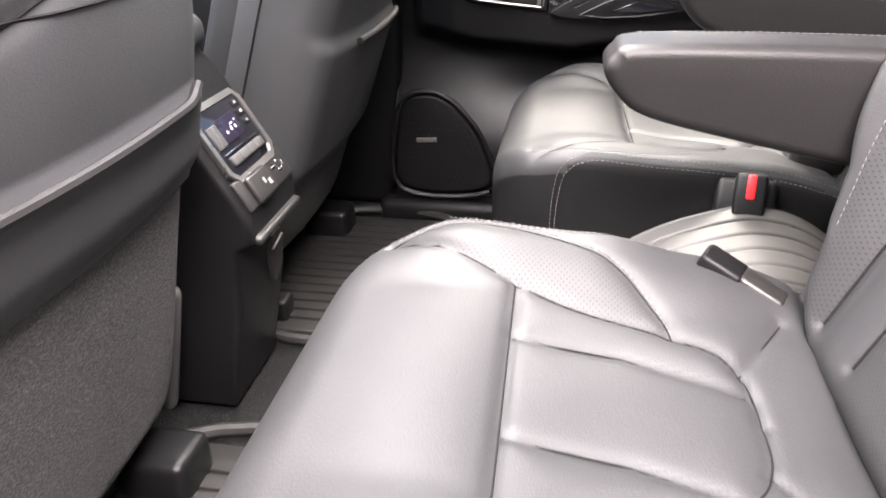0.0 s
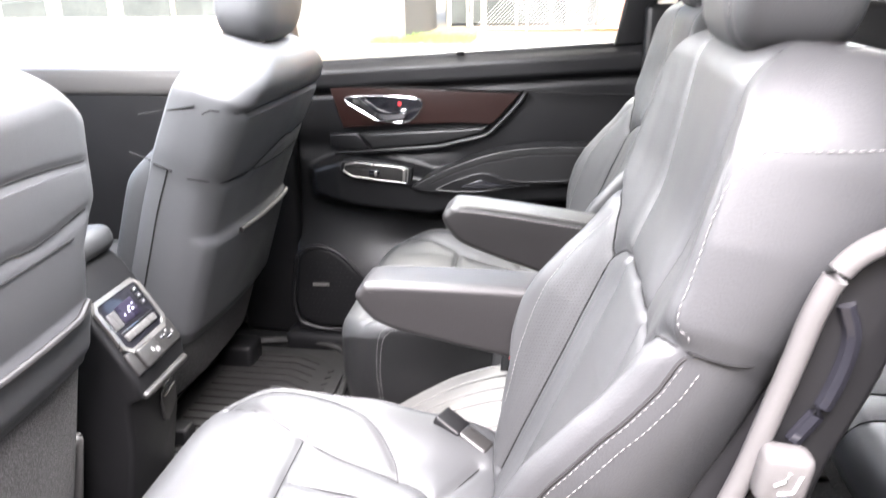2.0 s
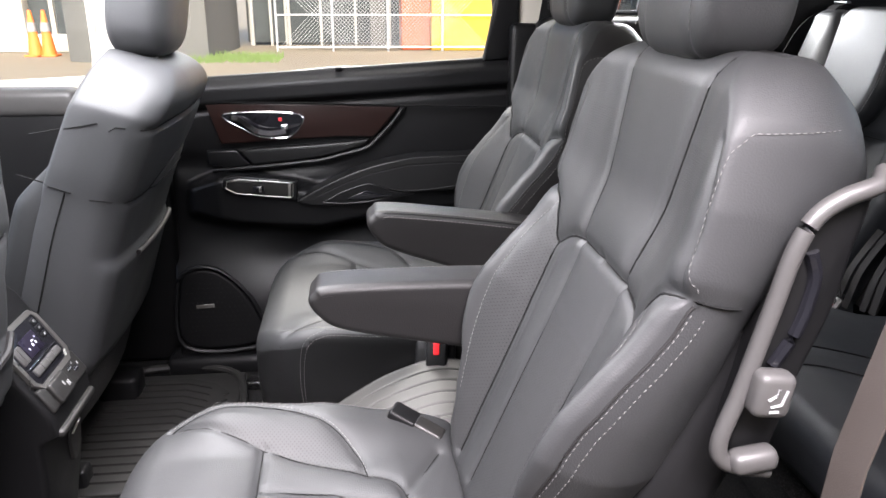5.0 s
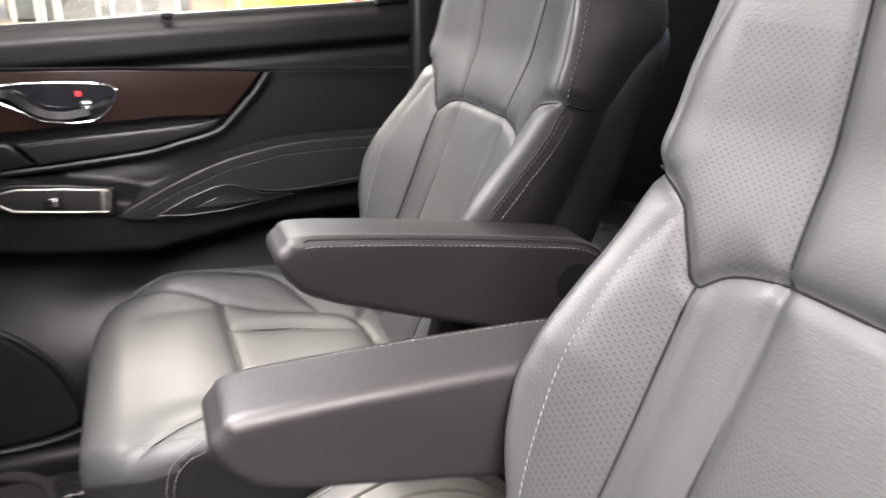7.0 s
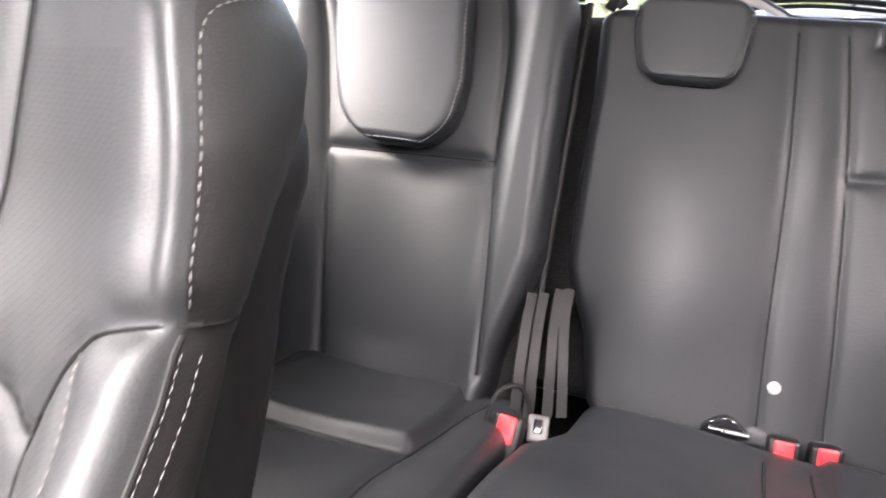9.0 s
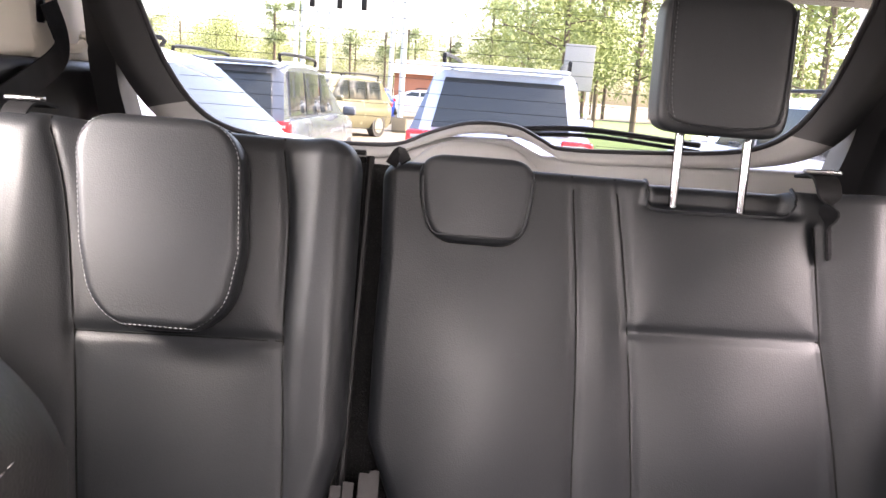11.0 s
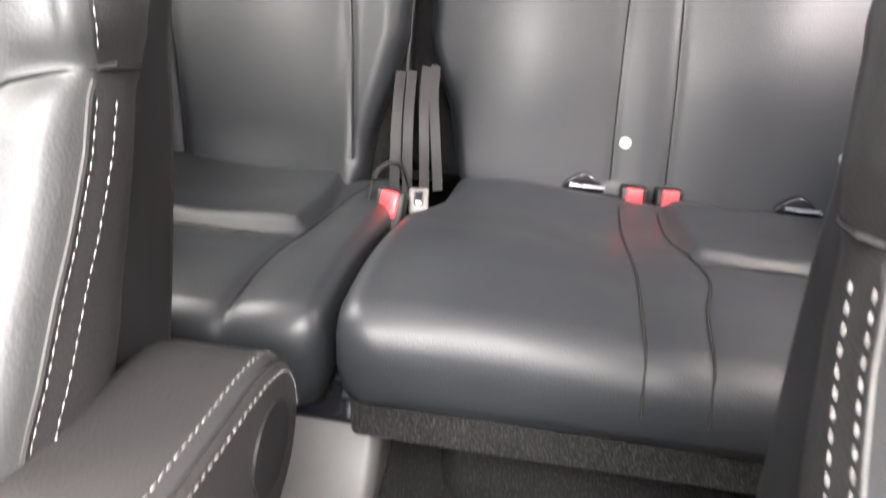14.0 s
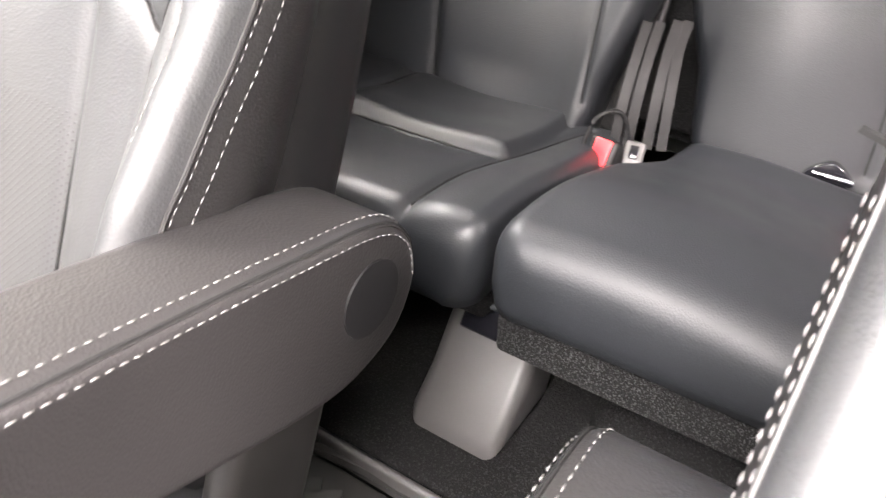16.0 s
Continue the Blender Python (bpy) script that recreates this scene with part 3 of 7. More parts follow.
def door_frame():
    bm = bmesh.new()
    sides = []
    for y in (0.79, 0.85):
        o = [bm.verts.new((x, y, z)) for x, z in door_out]
        h = [bm.verts.new((x, y, z)) for x, z in win]
        es = [bm.edges.new((r[i], r[(i + 1) % len(r)])) for r in (o, h) for i in range(len(r))]
        bmesh.ops.triangle_fill(bm, use_beauty=True, use_dissolve=False, edges=es)
        sides.append((o, h))
    for a, b in zip(sides[0], sides[1]):
        for i in range(len(a)):
            bm.faces.new((a[i], a[(i + 1) % len(a)], b[(i + 1) % len(a)], b[i]))
    return bm


part("frame", door_frame(), PLASTIC, door, "black door frame")
part("seal", tube([(x, 0.788, z) for x, z in win], 0.008, 8, True), SEAL, door, "black rubber window seal")
wing = part("pillar_cover", prism([(0.735, 0.925), (0.80, 0.93), (0.825, 1.0), (0.825, 1.31), (0.775, 1.31), (0.768, 1.10)], 0.762, 0.792, "y", 0.008), PLASTIC, door, "smooth black cover beside the window")
glass = part("window_glass", prism(win, 0.815, 0.819, "y", 0), GLASS, door, "clear window glass", False)
glass.visible_shadow = False


def door_surface():
    """The inner skin of the door: ledge, upper panel, hollow, armrest swell and lower pocket as one bent sheet with a back."""
    nx, nz = 120, 130
    xs = np.linspace(-0.085, 0.82, nx)
    V, U = np.linspace(0, 1, nz)[:, None] * np.ones((1, nx)), xs[None, :] * np.ones((nz, 1))
    top = 0.884 + 0.050 * (U + 0.04) / 0.8
    Z = 0.11 + (top - 0.11) * V
    y = np.full_like(Z, 0.775)
    drop = top - Z
    # ledge under the glass, then a shadow groove
    y -= 0.022 * sstep(drop, 0.0, 0.03) * (1 - sstep(drop, 0.062, 0.078))
    y += 0.006 * np.exp(-((drop - 0.085) / 0.006) ** 2)
    # armrest swell: a band that rises to the rear
    hi = np.interp(U, [-0.10, -0.03, 0.05, 0.24, 0.30, 0.55, 0.82], [0.60, 0.610, 0.640, 0.612, 0.596, 0.655, 0.655])
    lo = np.interp(U, [-0.10, -0.03, 0.1, 0.3, 0.5, 0.82], [0.55, 0.545, 0.52, 0.505, 0.54, 0.56])
    out = np.interp(U, [-0.10, -0.045, -0.02, 0.05, 0.3, 0.6, 0.82], [0.0, 0.002, 0.042, 0.066, 0.070, 0.062, 0.055])
    y -= out * sstep(Z, lo - 0.03, lo + 0.012) * (1 - sstep(Z, hi - 0.004, hi + 0.016))
    # lower panel comes inward towards the sill
    y -= 0.085 * (1 - sstep(Z, 0.26, 0.52)) * (1 - 0.75 * np.exp(-(((U - 0.24) / 0.10) ** 2 + ((Z - 0.43) / 0.06) ** 2)))
    y += 0.02 * sstep(U, 0.3, 0.6) * (1 - sstep(Z, 0.3, 0.5))
    # hollow between wood strip and armrest
    y += 0.012 * np.exp(-(((Z - 0.665) / 0.03) ** 2)) * (1 - sstep(U, 0.25, 0.45))
    verts = np.stack([U, y, Z], -1).reshape(-1, 3)
    idx = np.arange(nx * nz).reshape(nz, nx)
    f = np.stack([idx[:-1, :-1], idx[:-1, 1:], idx[1:, 1:], idx[1:, :-1]], -1).reshape(-1, 4)
    ring = np.concatenate([idx[0, :-1], idx[:-1, -1], idx[-1, :0:-1], idx[:0:-1, 0]])
    back = verts[ring].copy()
    back[:, 1] = 0.798
    k = len(ring)
    cur = len(verts) + np.arange(k)
    f2 = np.stack([ring, cur, np.roll(cur, -1), np.roll(ring, -1)], -1)
    return np.concatenate([verts, back]), np.concatenate([f, f2]).tolist()


v, f = door_surface()
link_mesh("trim_panel", v, f, PLASTIC_SOFT, door, "soft black moulded door panel")
part("wood_strip", prism([(0.028, 0.826), (0.27, 0.822), (0.515, 0.813), (0.496, 0.789), (0.474, 0.763), (0.447, 0.736), (0.35, 0.738), (0.21, 0.731), (0.06, 0.722)], 0.757, 0.781, "y", 0.003), WOOD, door, "dark reddish wood strip")
part("leather_strip", prism([(0.10, 0.707), (0.256, 0.716), (0.38, 0.724), (0.436, 0.731), (0.425, 0.713), (0.36, 0.695), (0.297, 0.681), (0.135, 0.666)], 0.754, 0.781, "y", 0.007, 4), VALANCE, door, "black leather strip with stitching")
part("leather_strip", prism([(0.02, 0.704), (0.094, 0.707), (0.128, 0.667), (0.075, 0.658), (0.02, 0.668)], 0.758, 0.781, "y", 0.006, 3), PLASTIC_SOFT, door, "soft black end of the strip")
part("panel_edge", tube(smooth_path([(0.530, 0.764, 0.814), (0.502, 0.763, 0.776), (0.458, 0.762, 0.730), (0.428, 0.762, 0.706), (0.36, 0.763, 0.688), (0.297, 0.764, 0.674), (0.135, 0.766, 0.659), (0.03, 0.768, 0.652)], 6), 0.006, 8), PLASTIC_SOFT, door, "rolled edge of the upper panel")
# Dark tube in place of the shade in the panel groove.
part("groove", tube([(x, 0.7545, z) for x, z in [(0.06, 0.829), (0.27, 0.8255), (0.52, 0.8165), (0.80, 0.811)]], 0.0022, 6), SEAM_SHADE, door)
stitch_rows("stitching", [[(x, 0.7535, np.interp(x, [0.11, 0.256, 0.43], [0.700, 0.7085, 0.721])) for x in np.linspace(0.112, 0.42, 46)]], door, THREAD_DARK)
# inside handle
hx = [(0.073, 0.800), (0.262, 0.797), (0.236, 0.742), (0.165, 0.741), (0.125, 0.758)]
handle = part("handle_bezel", tube([(x, 0.752, z) for x, z in pts2(hx, 5)], 0.0020, 8, True), CHROME, door, "chrome ring round the handle")
part("handle_cup", prism([(x * 0.985 + 0.0025, z) for x, z in pts2(hx, 5)], 0.7535, 0.760, "y", 0.002), PIANO, handle, "gloss black handle recess")
part("handle_lever", tube(smooth_path([(0.093, 0.748, 0.793), (0.115, 0.742, 0.786), (0.15, 0.738, 0.761), (0.185, 0.738, 0.753), (0.225, 0.742, 0.757)], 6), 0, flat=(0.013, 0.006, (0, 1, 0))), CHROME, handle, "chrome pull lever")
part("lock_tab", rbox((0.018, 0.008, 0.014), (0.222, 0.748, 0.766), 0.003), CHROME, handle)
part("lock_mark", rbox((0.008, 0.003, 0.009), (0.212, 0.7515, 0.785), 0.001), RED, handle, "red lock mark")
# window switch
sx = [(0.072, 0.622), (0.076, 0.639), (0.105, 0.644), (0.170, 0.639), (0.236, 0.632), (0.240, 0.629), (0.237, 0.597), (0.233, 0.594), (0.16, 0.601), (0.095, 0.608)]
switch = part("switch_panel", prism([(0.155 + (a - 0.155) * 1.12, 0.619 + (b - 0.619) * 1.35) for a, b in sx], 0.696, 0.722, "y", 0.004), PLASTIC_SOFT, door, "soft black switch plate")
part("switch_well", prism([(0.155 + (a - 0.155) * 0.97, 0.619 + (b - 0.619) * 0.92) for a, b in sx], 0.6935, 0.70, "y", 0.001), PLASTIC_MID, switch, "satin black plate round the switch")
part("switch_ring", tube([(x, 0.694, z) for x, z in sx + sx[:1]], 0.0019, 8), SILVER, switch, "satin silver ring")
part("ring_end", prism([(0.2265, 0.632), (0.2345, 0.6305), (0.232, 0.596), (0.2245, 0.597)], 0.6922, 0.697, "y", 0.001), SILVER, switch, "broad end of the silver ring")
part("window_switch", rbox((0.026, 0.012, 0.017), (0.152, 0.690, 0.620), 0.004), PIANO, switch)
part("switch_tip", rbox((0.006, 0.004, 0.012), (0.158, 0.6835, 0.619), 0.0015), SILVER, switch)
part("switch_line", rbox((0.0016, 0.002, 0.030), (0.166, 0.6935, 0.620), 0), PIANO, switch)
# armrest pad and pull pocket
ap = pts2([(0.250, 0.584), (0.278, 0.604), (0.356, 0.642), (0.434, 0.671), (0.534, 0.692), (0.64, 0.697), (0.80, 0.692), (0.80, 0.622), (0.70, 0.612), (0.62, 0.604), (0.53, 0.600), (0.43, 0.578), (0.34, 0.571), (0.284, 0.573)], 4)
arm = part("armrest_pad", prism(ap, 0.688, 0.750, "y", 0.018, 6), VALANCE, door, "padded black leather armrest")
rise = lambda x: np.interp(x, [0.25, 0.278, 0.356, 0.434, 0.534, 0.64, 0.80], [0.584, 0.604, 0.642, 0.671, 0.692, 0.697, 0.692])
stitch_rows("stitching", [[(x, 0.6874, rise(x) - 0.020) for x in np.linspace(0.300, 0.79, 110)]], arm, THREAD_DARK, length=0.004)
part("seam", tube([(x, 0.6885, rise(x) - 0.016) for x in np.linspace(0.290, 0.79, 60)], 0.0014, 6), SEAM_SHADE, arm)
hollow = [(0.312, 0.581), (0.361, 0.606), (0.405, 0.622), (0.430, 0.627), (0.455, 0.621), (0.49, 0.605), (0.548, 0.599), (0.49, 0.590), (0.425, 0.580), (0.36, 0.577)]
pocket = part("pull_pocket", prism(hollow, 0.685, 0.692, "y", 0.002), PLASTIC, door, "dark recessed pull pocket")
part("pocket_rim", tube([(x, 0.6855, z) for x, z in hollow + hollow[:1]], 0.0022, 6), PLASTIC_SOFT, pocket)
part("pocket_lid", prism([(0.372, 0.590), (0.425, 0.611), (0.45, 0.603), (0.50, 0.597), (0.43, 0.587)], 0.6825, 0.688, "y", 0.002), PIANO, pocket, "gloss black pull insert")
part("pocket_lip", tube(smooth_path([(0.445, 0.688, 0.627), (0.50, 0.688, 0.609), (0.58, 0.688, 0.608), (0.70, 0.690, 0.622), (0.80, 0.694, 0.632)], 6), 0.0024, 6), PLASTIC_SOFT, door)
part("window_pin", rbox((0.018, 0.014, 0.010), (0.365, 0.772, 0.908), 0.003), PLASTIC, door, "small black lock pin")
# speaker
sp = pts2([(-0.065, 0.20), (-0.068, 0.36), (-0.04, 0.405), (0.02, 0.41), (0.075, 0.37), (0.12, 0.30), (0.13, 0.20)], 5)
spk = part("speaker_grille", prism(sp, 0.672, 0.70, "y", 0.010), PLASTIC, door, "black speaker grille")
holes = []
for i in range(13):
    for j in range(14):
        x, z = -0.05 + 0.0125 * i + 0.006 * (j % 2), 0.212 + 0.0135 * j
        if z < np.interp(x, [-0.06, 0.02, 0.07, 0.12], [0.37, 0.39, 0.36, 0.28]):
            holes.append(rbox((0.003, 0.0015, 0.003), (x, 0.6716, z), 0))
part("grille_studs", join(*holes), PLASTIC, spk)
part("maker_plate", rbox((0.046, 0.004, 0.010), (-0.005, 0.670, 0.311), 0.0015, turn=(0, -3, 0)), SILVER, door, "small silver speaker badge")
part("speaker_rim", tube([(x, 0.673, z) for x, z in [(a * 1.06, 0.305 + (b - 0.305) * 1.06) for a, b in sp]], 0.006, 6, True), PLASTIC_SOFT, door)
slab("sill_far", -0.12, 0.98, 0.655, 0.76, 0.10, 0.165, PLASTIC, "black plastic door sill", "sill", 0.02)

# ---- captain chairs ----
SA = np.linspace(-0.05, 0.75, 161)
ang = np.radians(22.5 - 12.0 * sstep(SA, 0.30, 0.52))
BX = 0.553 + np.concatenate([[0], np.cumsum(np.sin((ang[1:] + ang[:-1]) / 2) * np.diff(SA))]) - 0.05 * np.sin(ang[0])
BZ = 0.43 + np.concatenate([[0], np.cumsum(np.cos((ang[1:] + ang[:-1]) / 2) * np.diff(SA))]) - 0.05 * np.cos(ang[0])


def back_place(p, q, h):
    a = np.interp(q, SA, ang)
    return np.stack([np.interp(q, SA, BX) - h * np.cos(a), p + 0 * q, np.interp(q, SA, BZ) + h * np.sin(a)], -1)


def mirror(line):
    return [(-x[0], *x[1:]) for x in line]


SEAM, WIDE = 0.0045, 0.0035
inner = fine([(0.205, 0.115), (0.150, 0.258), (0.118, 0.36), (0.10, 0.41), (0.082, 0.448), (0.045, 0.466), (0.0, 0.469)], 5)
arc = fine([(0.207, 0.118), (0.222, 0.165), (0.227, 0.23), (0.215, 0.30), (0.180, 0.36), (0.138, 0.395), (0.103, 0.408)], 6)
near_inner = [(-x * (1 + 0.14 * min(1.0, x / 0.14)), y) for x, y in inner]
cush_seams = [(inner, SEAM, WIDE), (near_inner, SEAM * 0.5, WIDE), (arc, SEAM * 0.8, WIDE), (mirror(arc), SEAM * 0.2, WIDE),
              ([(-0.172, 0.266), (0.150, 0.258)], 0.006, 0.004), ([(0.072, 0.262), (0.066, 0.36), (0.032, 0.462)], 0.003, 0.003), ([(-0.062, 0.264), (-0.072, 0.36), (-0.107, 0.462)], 0.003, 0.003),
              ([(0.062, 0.462), (0.150, 0.515)], 0.003, 0.003), ([(-0.062, 0.462), (-0.150, 0.515)], 0.003, 0.003), ([(-0.24, 0.548), (0.24, 0.548)], 0.005, 0.004)]


def cush_height(v, x):
    av = np.abs(v)
    z = 0.455 - 0.016 * np.exp(-((v / 0.13) ** 2)) * sstep(x, 0.14, 0.36)
    z = z + np.where(v < 0, 0.012, 0.030) * sstep(av, 0.125, 0.20) * sstep(x, 0.07, 0.20) * (1 - 0.65 * sstep(x, 0.33, 0.45))
    return z - 0.030 * sstep(x, 0.43, 0.60) + 0.010 * np.exp(-(((x - 0.20) / 0.08) ** 2)) * (av < 9)


def cush_zone(v, x):
    av = np.abs(v)
    lo = np.interp(x, [0.115, 0.258, 0.36, 0.41], [0.205, 0.150, 0.118, 0.10]) * np.where(v < 0, 1.14, 1.0)
    hi = np.interp(x, [0.118, 0.165, 0.23, 0.30, 0.36, 0.395, 0.408], [0.207, 0.222, 0.227, 0.215, 0.18, 0.138, 0.103])
    side = (0.250 - av < 0.007 * sstep(x, 0.165, 0.20)) & (x > 0.17)
    return np.where(side, 2, ((av > lo) & (av < hi) & (x > 0.118) & (x < 0.408)).astype(np.int32))


CUSH = Pad(lambda q: -0.250 + 0 * q, lambda q: 0.250 + 0 * q, 0.055, 0.62, cush_height, 0.028, -0.265,
           lambda p, q, h: np.stack([q, p + 0 * q, h], -1), cush_seams, 0.006, cush_zone, 0.120, 0.062)
b_in = fine([(0.142, 0.368), (0.136, 0.25), (0.134, 0.12), (0.134, 0.02)], 5)
b_out = fine([(0.172, 0.418), (0.186, 0.365), (0.185, 0.30), (0.178, 0.20), (0.166, 0.10)], 5)
b_up = fine([(0.075, 0.395), (0.084, 0.47), (0.094, 0.56), (0.104, 0.645)], 5)
b_node = fine([(0.0, 0.397), (0.075, 0.395), (0.118, 0.384), (0.142, 0.366), (0.156, 0.390), (0.180, 0.425), (0.228, 0.440)], 5)
b_low = [(0.074, 0.395), (0.070, 0.2), (0.066, 0.02)]
b_shl = fine([(0.210, 0.446), (0.205, 0.52), (0.192, 0.575)], 5)
back_seams = []
for line, deep in ((b_in, 0.006), (b_out, 0.0012), (b_up, 0.005), (b_node, 0.006), (b_low, 0.003), (b_shl, 0.002)):
    back_seams += [(line, deep, 0.0038), (mirror(line), deep, 0.0038)]


def back_height(v, s):
    av = np.abs(v)
    low = 1 - sstep(s, 0.36, 0.45)
    bolster = np.interp(s, [-0.03, 0.10, 0.28, 0.36, 0.42, 0.50, 0.66], [0.020, 0.044, 0.040, 0.024, 0.016, 0.016, 0.010])
    h = 0.014 - 0.012 * sstep(s, 0.40, 0.50) - 0.004 * np.exp(-((v / 0.14) ** 2)) * low + bolster * sstep(av, 0.115, 0.195)
    h = h + np.interp(s, [-0.03, 0.10, 0.25, 0.34, 0.40, 0.44], [0.018, 0.025, 0.026, 0.017, 0.005, 0.0]) * sstep(av, 0.150, 0.205)
    h = h + 0.007 * sstep(s, 0.43, 0.47) * (1 - sstep(s, 0.57, 0.62)) * sstep(av, 0.16, 0.205)
    return h - 0.005 * np.exp(-(((s - 0.438) / 0.007) ** 2)) * sstep(av, 0.18, 0.205)


def back_zone(v, s):
    av = np.abs(v)
    hi = np.interp(s, [0.06, 0.12, 0.24, 0.36, 0.432], [0.162, 0.168, 0.182, 0.186, 0.168])
    lo = np.interp(s, [0.02, 0.12, 0.25, 0.358], [0.134, 0.134, 0.136, 0.142])
    wing = (av > lo) & (av < hi) & (s < np.interp(av, [0.142, 0.180], [0.366, 0.425]))
    mid = (av < 0.070) & (s < 0.30)
    flank = (s > 0.388) & (av > np.interp(s, [0.395, 0.47, 0.56], [0.075, 0.084, 0.094])) & (av < 0.175) & (s > np.interp(av, [0.075, 0.118, 0.142, 0.180], [0.396, 0.384, 0.366, 0.425])) & (s < 0.56)
    return (wing | flank | mid).astype(np.int32)


BACK_Q, BACK_W = [-0.03, 0.08, 0.15, 0.195, 0.235, 0.30, 0.38, 0.43, 0.455, 0.52, 0.60, 0.66], [0.166, 0.174, 0.186, 0.203, 0.216, 0.219, 0.217, 0.216, 0.221, 0.217, 0.203, 0.178]
BACK = Pad(lambda q: -np.interp(q, BACK_Q, BACK_W), lambda q: np.interp(q, BACK_Q, BACK_W), -0.03, 0.655, back_height, lambda q: np.interp(q, [0.10, 0.24, 0.40, 0.46, 0.58, 0.62], [0.022, 0.018, 0.018, 0.011, 0.011, 0.022]),
           lambda q: np.interp(q, [0.1, 0.437, 0.49, 0.54, 0.60], [0.074, 0.074, 0.098, 0.134, 0.148]), back_place, back_seams, 0.006, back_zone, 0.075, 0.045,
           ((0.10, -0.003), (0.32, -0.003), (0.48, 0.002), (0.62, 0.010), (0.8, 0.022), (1.0, 0.048)))
SHELL = Pad(lambda q: -np.interp(q, [0, 0.6], [0.205, 0.180]), lambda q: np.interp(q, [0, 0.6], [0.205, 0.180]), 0.0, 0.60, lambda p, q: np.interp(q, [0.0, 0.42, 0.50, 0.56], [0.062, 0.066, 0.052, 0.020]) + 0 * p, 0.022, 0.02,
            lambda p, q, h: back_place(p, q, 0.004 - BACK.depth(q) - h), [([(-0.2, 0.12), (0.2, 0.12)], 0.003, 0.004)], 0, None, 0.10)


def headrest_shape(depth, tilt, narrow=0.22):
    def shape(v):
        t = v[:, 2] / 0.11
        v = v.copy()
        v[:, 1] *= 1 - narrow * sstep(t, 0.1, 1.2) - 0.05 * sstep(-t, 0.5, 1.0)
        g = np.exp(-(((np.abs(v[:, 1]) - 0.058) / 0.005) ** 2)) * (v[:, 0] < 0.02)
        v[:, 0] += 0.004 * g
        v[:, 0] += np.tan(radians(tilt)) * v[:, 2] - 0.012 * np.cos(t * 1.4)
        return v
    return shape


SHARED = {}


def shared_part(key, make, name, parent, label=""):
    """Builds a part once and then sets objects of their own on the same mesh."""
    if key in SHARED:
        return place_mesh(name, SHARED[key], parent, label)
    ob = make()
    SHARED[key] = ob.data
    if label:
        tagged(ob, label=label)
    return ob


def shared_rows(key, rows, parent):
    if key in SHARED:
        for me in SHARED[key]:
            tagged(place_mesh("stitching", me, parent), kind="stuff")
    else:
        SHARED[key] = [o_.data for o_ in stitch_rows("stitching", rows, parent)]


ARM_SIDE = [(0.330, 0.664), (0.338, 0.680), (0.360, 0.690), (0.48, 0.692), (0.62, 0.690), (0.70, 0.685), (0.735, 0.664), (0.748, 0.630), (0.735, 0.594), (0.705, 0.574), (0.66, 0.566), (0.58, 0.577), (0.46, 0.600), (0.375, 0.620), (0.345, 0.640)]


